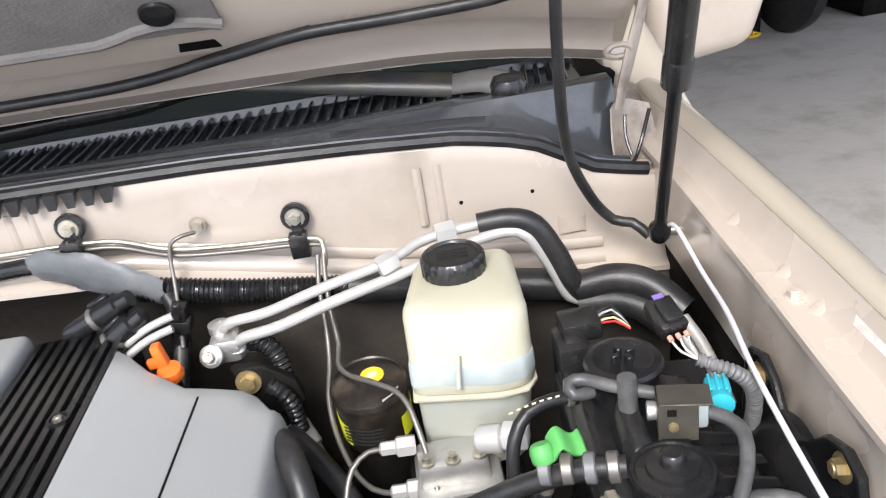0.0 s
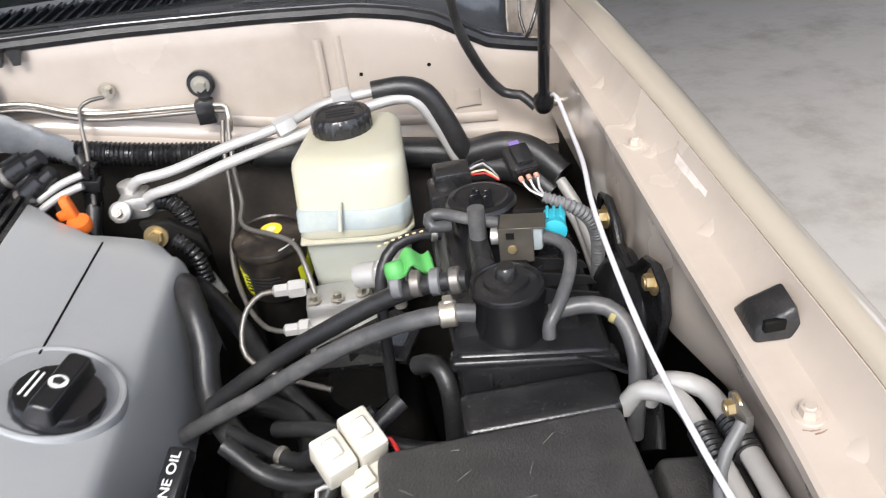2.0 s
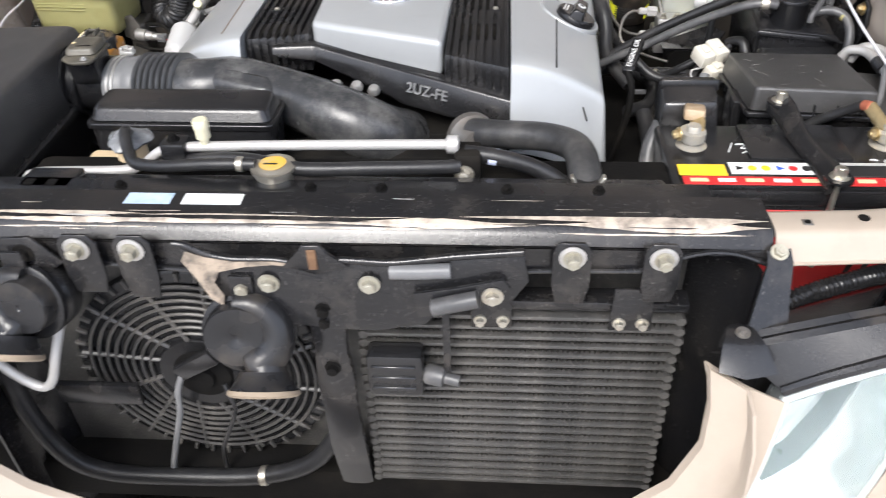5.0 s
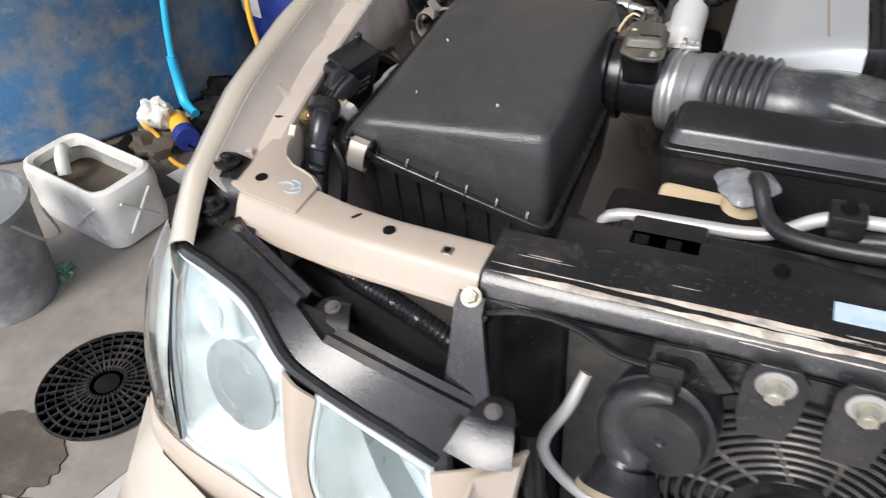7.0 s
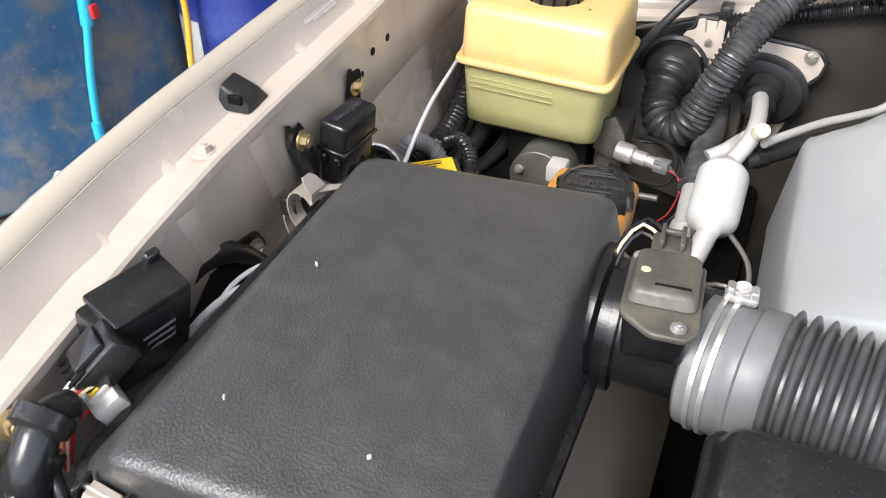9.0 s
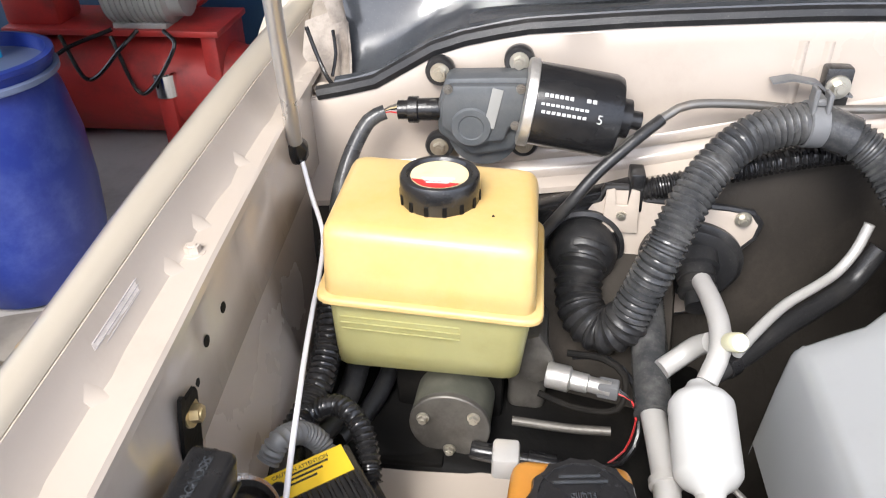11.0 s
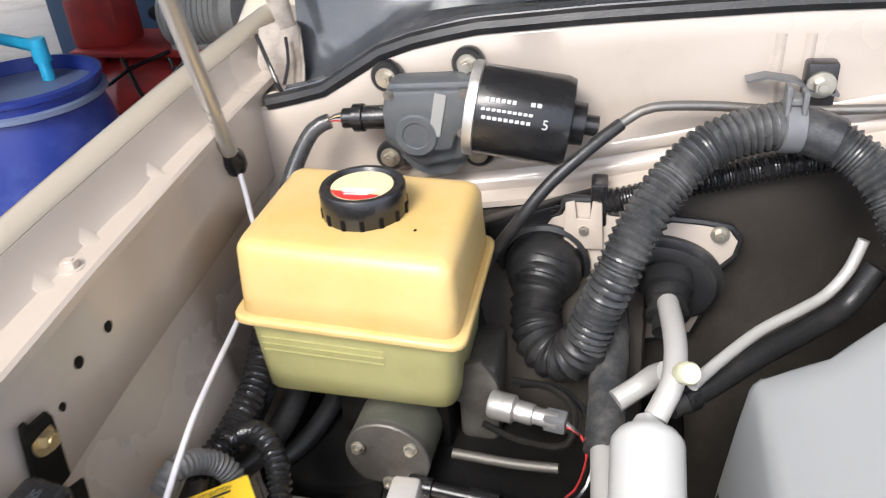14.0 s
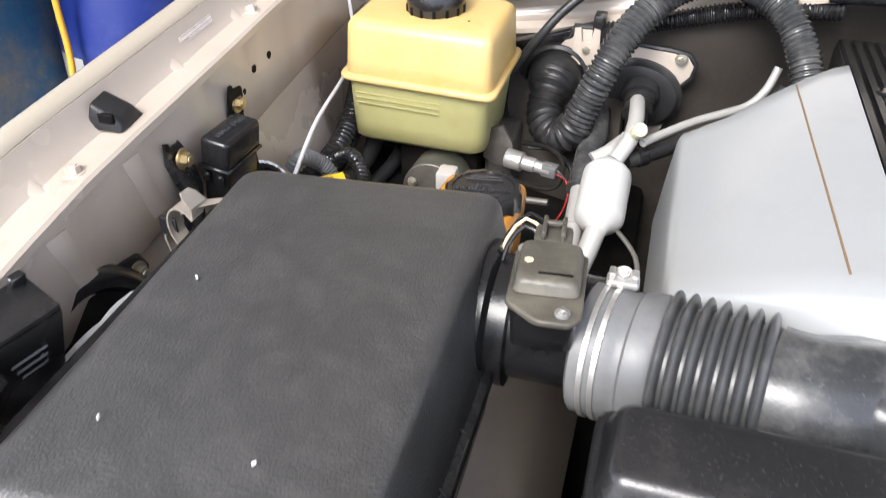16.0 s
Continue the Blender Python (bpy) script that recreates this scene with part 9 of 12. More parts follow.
def fuse_box(lid_corners, depth, lab, fins=True):
    """lid_corners: front left, front right, rear right, rear left of the lid's top."""
    q = [Vector(p) for p in lid_corners]
    c = sum(q, Vector()) / 4
    t = thing("fuse_box", lab, "fuse box", (c.x, c.y, c.z - 0.12))
    at = lambda grow, dz: [(p.x, p.y, p.z) for p in inset([(v.x, v.y, v.z + dz) for v in q], -grow)]
    lid = part("lid", soft_box(at(0.004, -depth), at(0.0, 0.0), 0.008, 0.004, 0.001), LID_PLASTIC, t, "scratched black lid")
    part("rim", soft_box(at(0.008, -depth - 0.008), at(0.008, -depth + 0.001), 0.008, 0.002), BLACK_PLASTIC, lid)
    part("base", soft_box(at(-0.012, -0.125), at(0.003, -depth - 0.004), 0.008, 0.002), BLACK_PLASTIC, t)
    random.seed(9)
    for k in range(26 if fins else 4):
        u, v, a, n = random.uniform(0.08, 0.92), random.uniform(0.08, 0.92), random.uniform(0, 3.1), random.uniform(0.002, 0.008)
        p = q[0].lerp(q[1], u).lerp(q[3].lerp(q[2], u), v) + Vector((0, 0, 0.0009))
        d = Vector((math.cos(a), math.sin(a), 0)) * n
        part("scratch", tube([p - d, p + d * 0.2 + Vector((0, 0, 0.0001)), p + d], 0.00022, 4, smooth=False), SCRATCH, lid)
    if fins:
        a, b = Vector(at(0.004, -depth)[0]), Vector(at(0.004, -depth)[1])
        for k in range(5):
            p = a.lerp(b, (k + 0.75) / 5.5)
            part("fin", box(p.x - 0.001, p.x + 0.001, p.y - 0.004, p.y + 0.005, p.z - 0.004, p.z + 0.014, 0.0004, 1), BLACK_PLASTIC, lid)
        part("hinge", box(q[0].x - 0.016, q[0].x - 0.002, q[0].y + 0.03, q[0].y + 0.07, c.z - 0.075, c.z - 0.022, 0.003), BLACK_PLASTIC, t)
    return t


SCRATCH = material("pale scratch", (0.22, 0.21, 0.20), 0.6)


fuse_box([(0.524, 0.316, 0.995), (0.680, 0.312, 0.990), (0.690, 0.488, 0.966), (0.526, 0.476, 0.974)], 0.034, "black fuse box with a scratched lid behind the battery")
fuse_box([(0.694, 0.306, 0.957), (0.741, 0.308, 0.955), (0.752, 0.440, 0.955), (0.700, 0.446, 0.957)], 0.020, "small black relay box beside the wing", False)
single("canister_tray", soft_box([(0.586, 0.494, 0.86), (0.700, 0.490, 0.86), (0.702, 0.540, 0.86), (0.588, 0.545, 0.86)], [(0.584, 0.500, 0.952), (0.698, 0.494, 0.958), (0.702, 0.532, 0.960), (0.586, 0.538, 0.956)], 0.008, 0.006), BLACK_PLASTIC, "black plastic tray below the canister", "tray")


def white_plugs():
    t = thing("white_connector", "cluster of cream connector plugs on a grey cable", "wiring", (0.51, 0.49, 0.94))
    m = Matrix.Translation((0.508, 0.492, 0.955)) @ Matrix.Rotation(radians(28), 4, "Z") @ Matrix.Rotation(radians(18), 4, "X")
    for dx, dy, dz, sx, sy in ((-0.012, 0.006, 0.004, 0.022, 0.030), (0.012, 0.008, 0.006, 0.022, 0.034), (0.000, -0.016, -0.012, 0.030, 0.020)):
        p = part("plug", moved(box(dx - sx / 2, dx + sx / 2, dy - sy / 2, dy + sy / 2, dz - 0.011, dz + 0.011, 0.0025), m), WHITE_PLUG, t)
        part("latch", moved(box(dx - 0.005, dx + 0.005, dy - 0.006, dy + 0.008, dz + 0.0105, dz + 0.015, 0.001, 1), m), WHITE_PLUG, p)
    part("wire", tube([(0.492, 0.482, 0.945), (0.480, 0.485, 0.94), (0.480, 0.472, 0.932), (0.490, 0.468, 0.935)], 0.0016, 6), PIPE_WHITE, t)
    part("wire", tube([(0.525, 0.498, 0.962), (0.534, 0.500, 0.96), (0.538, 0.497, 0.95)], 0.0016, 6), RED, t)
    part("cable", tube([(0.497, 0.470, 0.940), (0.492, 0.455, 0.925), (0.486, 0.435, 0.905), (0.484, 0.40, 0.88), (0.470, 0.375, 0.865)], 0.0075, 12), GREY_DUCT, t, "grey sleeved cable")
    return t


white_plugs()


CAN_GREY = material("torn grey paper", (0.42, 0.41, 0.39), 0.7, 0, 0.3, 60)


def battery():
    t = thing("battery", "black car battery with red and yellow labels and corroded terminals", "battery", (0.555, 0.205, 0.76))
    part("case", box(0.394, 0.710, 0.122, 0.272, 0.755, 0.945, 0.005, 2), BLACK_GLOSS, t)
    part("top", box(0.391, 0.712, 0.119, 0.275, 0.940, 0.962, 0.005, 2), BLACK_PLASTIC, t, "scratched black top")
    part("step", box(0.402, 0.708, 0.122, 0.172, 0.958, 0.968, 0.003), BLACK_PLASTIC, t)
    part("centre_ridge", box(0.492, 0.612, 0.186, 0.270, 0.960, 0.9665, 0.003), BLACK_PLASTIC, t)
    # labels along the front edge and face
    def tag(name, x0, x1, y0, y1, mat_, lab, dz=0.0):
        return part(name, box(x0, x1, y0, y1, 0.9678 + dz, 0.9688 + dz, 0.0002, 1), mat_, t, lab)
    tag("label", 0.400, 0.455, 0.142, 0.166, YELLOW, "yellow label")
    w = tag("label", 0.460, 0.575, 0.146, 0.171, PRINT_WHITE, "white label strip with symbols")
    tag("label", 0.577, 0.700, 0.142, 0.166, PRINT_BLACK, "black label")
    tag("label_edge", 0.577, 0.702, 0.166, 0.172, CAN_GREY, "torn grey label edge")
    r = tag("label", 0.402, 0.708, 0.1225, 0.140, RED, "red label")
    for k, c in enumerate((PRINT_BLACK, YELLOW, YELLOW, material("blue symbol", (0.03, 0.10, 0.5), 0.5), RED, PRINT_BLACK, PRINT_BLACK)):
        part("symbol", lathe([(0.0055, 0), (0.0055, 0.0005), (0.001, 0.0006)], (0.470 + 0.0155 * k, 0.158, 0.9688), seg=3 + (k % 3) * 5), c, w)
    for k in range(9):
        part("lettering", box(0.410 + 0.031 * k, 0.430 + 0.031 * k, 0.128, 0.135, 0.9688, 0.9694, 0), PRINT_WHITE if k % 2 else CREAM, r)
    f = part("front_label", box(0.405, 0.706, 0.1205, 0.1222, 0.80, 0.935, 0.0004, 1), RED, t, "red front label")
    for k in range(4):
        part("stripe", plate([(0.60 + 0.018 * k, 0.1200, 0.80), (0.606 + 0.018 * k, 0.1200, 0.80), (0.632 + 0.018 * k, 0.1200, 0.93), (0.624 + 0.018 * k, 0.1200, 0.93)], (0, -1, 0), 0.0004), PRINT_BLACK, f)
    # chalk marks
    mk = PRINT_WHITE
    for pts in ([(0.470, 0.205), (0.478, 0.226)], [(0.482, 0.224), (0.496, 0.225), (0.487, 0.215), (0.499, 0.212), (0.486, 0.203)]):
        part("chalk_mark", tube([(x, y, 0.9625) for x, y in pts], 0.0009, 5, smooth=False), mk, t)
    for k in range(3):
        part("chalk_mark", tube([(0.635 + 0.018 * k + 0.006 * math.cos(a), 0.185 + 0.005 * math.sin(a), 0.9625) for a in np.linspace(0.6, 5.2, 9)], 0.0009, 5, smooth=False), mk, t)
    for k in range(6):
        part("vent_cap", lathe([(0.009, 0), (0.009, 0.002), (0.001, 0.0025)], (0.44 + 0.046 * k, 0.180, 0.9615), seg=16), BLACK_GLOSS, t)
    LEAD = material("corroded lead terminal", (0.42, 0.40, 0.36), 0.6, 0.5, 0.2, 40, (0.55, 0.46, 0.30), 0.45, 40, 0.4, 200)
    for x, y in ((0.428, 0.222), (0.662, 0.226)):
        post = part("terminal", lathe([(0.018, 0), (0.019, 0.003), (0.012, 0.005), (0.0098, 0.006), (0.0090, 0.028), (0.0075, 0.030)], (x, y, 0.960), seg=24), LEAD, t, "corroded battery post")
        cl = part("clamp", lathe([(0.011, 0), (0.0155, 0.001), (0.0155, 0.012), (0.011, 0.013)], (x, y, 0.970), seg=20, wobble=lambda a, h: 1 + 0.18 * max(0, math.cos(a - 1.6))), LEAD, post, "crusted clamp")
        part("clamp_bolt", bolt_mesh((x - 0.018, y - 0.006, 0.981), (-1, -0.2, 0), 0.006), BRASS, post)
    return t


battery()


RUST_TAPE = material("faded red tape", (0.30, 0.09, 0.05), 0.6, 0, 0.2, 60)


def battery_leads():
    t = thing("positive_terminal_cover", "black terminal cover with a tan fuse link", "terminal cover", (0.43, 0.28, 0.95))
    TAN = material("tan fuse link plastic", (0.34, 0.235, 0.14), 0.45, 0, 0.25, 30, (0.5, 0.42, 0.3), 0.4, 30, 0.1)
    part("cover", hexa([(0.395, 0.270, 0.960), (0.470, 0.268, 0.960), (0.475, 0.330, 0.960), (0.398, 0.335, 0.960)], [(0.400, 0.275, 0.992), (0.466, 0.273, 0.994), (0.470, 0.322, 1.008), (0.402, 0.326, 1.006)], 0.004), BLACK_PLASTIC, t)
    part("hinge_flap", hexa([(0.398, 0.308, 0.995), (0.474, 0.304, 0.995), (0.476, 0.336, 0.985), (0.400, 0.340, 0.985)], [(0.400, 0.310, 1.008), (0.472, 0.306, 1.010), (0.474, 0.334, 1.000), (0.402, 0.338, 0.998)], 0.003), BLACK_GLOSS, t)
    part("fuse_link", moved(box(-0.013, 0.013, -0.018, 0.020, -0.008, 0.007, 0.004), Matrix.Translation((0.434, 0.256, 0.990)) @ Matrix.Rotation(radians(-12), 4, "Z") @ Matrix.Rotation(radians(-14), 4, "X")), TAN, t, "tan fuse link")
    part("strap", tube([(0.434, 0.245, 0.988), (0.436, 0.232, 0.985), (0.433, 0.222, 0.982)], 0.009, 10, flatten=0.5), BRASS, t)
    part("support", box(0.40, 0.47, 0.296, 0.33, 0.80, 0.962, 0.003), BLACK_PLASTIC, t)
    part("lead", tube([(0.405, 0.30, 0.95), (0.390, 0.28, 0.92), (0.385, 0.24, 0.88), (0.38, 0.18, 0.86), (0.36, 0.12, 0.84)], 0.011, 12), GREY_PIPE, t, "thick grey cable")
    t2 = thing("earth_lead", "black battery earth lead with a red-taped end", "cable", (0.66, 0.25, 0.97))
    part("lug", tube([(0.656, 0.225, 0.984), (0.652, 0.245, 0.990), (0.648, 0.265, 0.995)], 0.008, 10, flatten=0.5), BRASS, t2, "brass lug")
    part("tape", tube([(0.649, 0.262, 0.995), (0.645, 0.272, 0.992)], 0.0070, 10), RUST_TAPE, t2)
    part("cable", tube([(0.646, 0.272, 0.993), (0.630, 0.288, 0.975), (0.605, 0.300, 0.955), (0.58, 0.31, 0.93)], 0.0065, 10), RUBBER, t2)
    part("cable", tube([(0.648, 0.272, 0.992), (0.690, 0.33, 0.962), (0.705, 0.36, 0.972), (0.72, 0.40, 0.99), (0.738, 0.415, 1.008)], 0.004, 10), GREY_DUCT, t2)
    part("body_lug", bolt_mesh((0.741, 0.428, 1.008), (-1, 0, 0), 0.0055, 1.5), BRASS, t2)
    part("body_strap", box(0.738, 0.744, 0.412, 0.436, 1.001, 1.014, 0.002), PIPE_STEEL, t2)
    t3 = thing("battery_hold_down", "black steel battery hold-down strap with a bolt", "bracket", (0.545, 0.2, 0.97))
    part("bar", tube([(0.546, 0.290, 0.985), (0.548, 0.265, 0.986), (0.554, 0.21, 0.9775), (0.562, 0.15, 0.9775), (0.566, 0.112, 0.976)], [0.017, 0.014, 0.0115, 0.0125, 0.017], 12, flatten=0.35), BLACK_PAINT, t3)
    for at in ((0.547, 0.286, 0.988), (0.566, 0.115, 0.982)):
        part("washer", lathe([(0.016, 0), (0.016, 0.003), (0.008, 0.004)], at, seg=20), BLACK_PAINT, t3)
        part("bolt", bolt_mesh((at[0], at[1], at[2] + 0.003), r=0.0075, h=0.010), STEEL, t3)
    part("rod", tube([(0.566, 0.113, 0.985), (0.566, 0.113, 0.86)], 0.0035, 10), STEEL, t3)
    part("rod", tube([(0.547, 0.286, 0.985), (0.547, 0.286, 0.86)], 0.0035, 10), STEEL, t3)
    return t


battery_leads()
single("battery_tray", box(0.385, 0.725, 0.10, 0.305, 0.742, 0.757, 0.004), DARK, "dark steel battery tray", "tray")
single("beige_tray", box(0.436, 0.525, 0.340, 0.50, 0.852, 0.860, 0.003), PAINT, "beige painted steel shelf behind the battery", "shelf")
for dx, dz in ((-0.006, 0.0), (-0.024, -0.004)):
    lt = thing("refrigerant_pipe", "pale aluminium refrigerant pipe along the wing", "pipe", (0.735 + dx, 0.2, 0.94), "wing pipes")
    part("pipe", tube([(0.722 + dx, 0.502, 0.950 + dz), (0.729 + dx, 0.497, 0.968 + dz), (0.736 + dx, 0.489, 0.976 + dz), (0.750 + dx, 0.478, 0.976 + dz), (0.754 + dx, 0.450, 0.975 + dz), (0.754 + dx, 0.38, 0.973 + dz), (0.752 + dx, 0.30, 0.964 + dz), (0.750 + dx, 0.22, 0.953 + dz), (0.746 + dx, 0.12, 0.938 + dz), (0.735 + dx, 0.04, 0.92 + dz)], 0.0070, 12), PIPE_WHITE, lt)
    part("grip", tube([(0.754 + dx, 0.448, 0.975 + dz), (0.754 + dx, 0.420, 0.974 + dz)], 0.0088, 12, wave=0.0012, pitch=0.004), RUBBER, lt)


def white_cable(pts, lab):
    single("cable", tube(pts, 0.0022, 10), WIRE_WHITE, lab, "cable", "white cables")


white_cable([(0.748, 0.900, 1.020), (0.750, 0.875, 1.030), (0.746, 0.80, 1.020), (0.734, 0.72, 1.028), (0.720, 0.645, 1.029), (0.713, 0.563, 1.020), (0.710, 0.485, 1.010), (0.713, 0.416, 0.999), (0.718, 0.361, 0.988), (0.719, 0.31, 0.978), (0.717, 0.26, 0.970), (0.717, 0.197, 0.960), (0.722, 0.165, 0.952), (0.732, 0.140, 0.938)], "thin white cable strung along the wing")
white_cable([(-0.752, 0.885, 1.030), (-0.742, 0.87, 1.0), (-0.726, 0.84, 0.975), (-0.722, 0.80, 0.955), (-0.718, 0.76, 0.950), (-0.710, 0.71, 0.952), (-0.702, 0.662, 0.952), (-0.697, 0.62, 0.942), (-0.692, 0.580, 0.930), (-0.686, 0.535, 0.918), (-0.680, 0.515, 0.90)], "thin white cable hanging beside the brake reservoir")
white_cable([(-0.690, 0.420, 0.93), (-0.700, 0.396, 0.945), (-0.716, 0.374, 0.950), (-0.722, 0.345, 0.950), (-0.718, 0.315, 0.945), (-0.712, 0.288, 0.935), (-0.705, 0.262, 0.91)], "thin white cable bent beside the air cleaner")
single("hood_cable", tube([(0.650, 0.86, 1.40), (0.648, 0.86, 1.32), (0.648, 0.88, 1.22), (0.656, 0.91, 1.12), (0.680, 0.93, 1.055), (0.705, 0.935, 1.02), (0.722, 0.925, 1.018), (0.736, 0.915, 1.005)], 0.0055, 12), RUBBER, "black washer tube hanging from the bonnet", "tube")


def side_filler():
    """Near-black filler and small parts in the gap between the engine and the battery side."""
    t = thing("gap_filler", "near-black filler housing low beside the engine", "engine part", (0.45, 0.6, 0.5))
    # added filler, its colour standing in for the depth's shade
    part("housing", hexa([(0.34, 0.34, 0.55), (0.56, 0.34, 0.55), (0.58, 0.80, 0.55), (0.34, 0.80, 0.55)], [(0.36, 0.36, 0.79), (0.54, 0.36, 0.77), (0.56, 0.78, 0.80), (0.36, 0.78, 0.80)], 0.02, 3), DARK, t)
    for k in range(6):
        part("fin", box(0.47 + 0.012 * k, 0.474 + 0.012 * k, 0.52, 0.57, 0.80, 0.862, 0.001, 1), DARK, t)
    part("fin_block", box(0.46, 0.54, 0.525, 0.57, 0.78, 0.852, 0.004), DARK, t)
    part("cylinder", lathe([(0.034, 0), (0.036, 0.004), (0.036, 0.10), (0.030, 0.105), (0.028, 0.115), (0.005, 0.116)], (0.495, 0.44, 0.80), seg=32), BLACK_PLASTIC, t, "black ribbed cylinder")
    for k in range(3):
        part("ring", lathe([(0.036, 0), (0.0385, 0.001), (0.0385, 0.005), (0.036, 0.006)], (0.495, 0.44, 0.83 + 0.024 * k), seg=32), BLACK_PLASTIC, t)
    part("solenoid", lathe([(0.02, 0), (0.022, 0.004), (0.022, 0.07), (0.014, 0.075)], (0.43, 0.62, 0.80), (0.3, -0.8, 0.3), 24), DARK, t)
    part("tag", box(0.418, 0.440, 0.60, 0.606, 0.842, 0.850, 0.001, 1), GREY_DUCT, t)
    return t


side_filler()

# Front, behind the missing grille ---------------------------------------
FIN_ALU = material("dusty dark aluminium fins", (0.072, 0.070, 0.067), 0.42, 0.4, 0.3, 40, (0.17, 0.16, 0.145), 0.36, 18, 0.3, 500, specks=0.5, speck_scale=260)
HORN_PLASTIC = material("dusty black horn plastic", (0.015, 0.015, 0.016), 0.28, 0, 0.25, 16, (0.12, 0.098, 0.075), 0.26, 16, 0.15, 400)
DUST_LIP = material("tan dust on plastic", (0.27, 0.215, 0.155), 0.75, 0, 0.2, 30, (0.1, 0.08, 0.06), 0.3, 25, 0.2)


EDGE_Y = {-0.045: 0.044, 0.0: -0.001, 0.0095: -0.011, 0.0201: -0.018, 0.0326: -0.024}
EDGE_Z = {-0.045: 1.006, 0.0: 1.006, 0.0095: 1.003, 0.0201: 0.995, 0.0326: 0.984}
CAP_LABEL = material("worn orange-yellow label", (0.66, 0.40, 0.05), 0.45, 0, 0.1, 30, (0.42, 0.33, 0.22), 0.45, 60, 0.05)
RUBBED = material("black paint rubbed to beige", (0.52, 0.44, 0.36), 0.5, 0, 0.2, 60, (0.05, 0.045, 0.04), 0.45, 45, 0.15, 300)
DULL_BOLT = material("dull zinc bolt", (0.42, 0.40, 0.33), 0.5, 0.6, 0.2, 60, (0.2, 0.17, 0.12), 0.4, 60, 0.2)


def front_panel():
    """The folded front face of the support bar and the hanging bonnet latch plate."""
    half = [(0.456, 0.976), (0.440, 0.982), (0.420, 0.989), (0.395, 0.990), (0.372, 0.984), (0.356, 0.974), (0.340, 0.967), (0.31, 0.965), (0.25, 0.964), (0.18, 0.960), (0.10, 0.955)]
    low = [(-x, z) for x, z in half] + half[::-1]
    face = part("front_face", plate([(x, -0.0310, z) for x, z in low] + [(0.456, -0.0265, 0.988), (-0.456, -0.0265, 0.988)], (0, 1, 0), 0.003, 0.0008), BLACK_PAINT, bar, "black front face with wavy lower edge")
    part("face_lip", tube([(x, -0.0325, z) for x, z in low], 0.0028, 8), BLACK_PAINT, face)
    rim = [(-0.128, 1.006), (-0.116, 1.004), (-0.098, 0.994), (-0.072, 0.988), (-0.030, 0.988), (0.012, 0.981), (0.034, 0.989), (0.082, 0.987), (0.110, 0.990), (0.150, 0.996), (0.215, 1.003)]
    edge = [(0.222, 0.968), (0.206, 0.946), (0.150, 0.945), (0.136, 0.938), (0.120, 0.918), (0.070, 0.908), (0.023, 0.909), (-0.02, 0.914), (-0.060, 0.920), (-0.094, 0.930), (-0.112, 0.962)]
    latch = part("latch_plate", plate([(x, -0.052 - 0.2 * max(0, 0.985 - z), z) for x, z in edge] + [(x, -0.050, z) for x, z in rim], (0, 1, 0), 0.004, 0.0012), BLACK_PAINT, bar, "black bonnet latch plate with rubbed paint")
    part("rolled_edge", tube([(x, -0.0535, z) for x, z in rim], 0.0040, 10), BLACK_PAINT, latch)
    for x, z in ((-0.066, 0.956), (-0.038, 0.962), (0.064, 0.963)):
        part("bolt", bolt_mesh((x, -0.0585, z), (0, -1, 0), 0.0075, 1.5), DULL_BOLT, latch)
    # latch hook
    part("latch_bracket", plate([(-0.022, -0.054, 0.982), (-0.004, -0.054, 1.002), (0.002, -0.054, 1.010), (0.018, -0.054, 1.010), (0.026, -0.054, 1.000), (0.046, -0.054, 0.984), (0.030, -0.054, 0.980), (0.012, -0.054, 0.974), (-0.006, -0.054, 0.980)], (0, -1, 0), 0.005, 0.001), BLACK_PAINT, latch, "pressed latch bracket")
    part("latch_slot", box(0.006, 0.015, -0.0615, -0.0585, 0.982, 1.006, 0.001, 1), material("rusty brown steel", (0.16, 0.09, 0.05), 0.7, 0.3, 0.3, 40, (0.3, 0.18, 0.1), 0.4, 40, 0.4), latch, "rusty latch slot")
    # hanging tabs with washers
    for x, zb, w in ((-0.235, 0.932, 0.021), (-0.178, 0.926, 0.020), (0.263, 0.930, 0.019), (0.350, 0.935, 0.018)):
        tab = part("tab", plate([(x - w, -0.039, 0.995), (x - w * 0.6, -0.039, 1.006), (x + w * 0.6, -0.039, 1.006), (x + w, -0.039, 0.995), (x + w, -0.040, 0.955), (x + w * 0.75, -0.040, zb), (x - w * 0.75, -0.040, zb), (x - w, -0.040, 0.955)], (0, -1, 0), 0.004, 0.001), BLACK_PAINT, bar, "black hanging tab")
        part("washer", lathe([(0.0125, 0), (0.0135, 0.001), (0.0135, 0.0025), (0.010, 0.0035)], (x, -0.043, 0.990), (0, -1, 0), 24), ALU, tab)
        part("bolt", bolt_mesh((x, -0.046, 0.990), (0, -1, 0), 0.0075, 1.3, 0.009), DULL_BOLT, tab)
    tri = part("horn_tab", plate([(-0.318, -0.036, 0.998), (-0.285, -0.036, 1.000), (-0.258, -0.036, 0.968), (-0.270, -0.036, 0.960), (-0.322, -0.036, 0.965)], (0, -1, 0), 0.004, 0.001), BLACK_PAINT, bar, "black triangular tab")
    part("bolt", bolt_mesh((-0.297, -0.040, 0.980), (0, -1, 0), 0.0075, 1.5), DARK, tri)
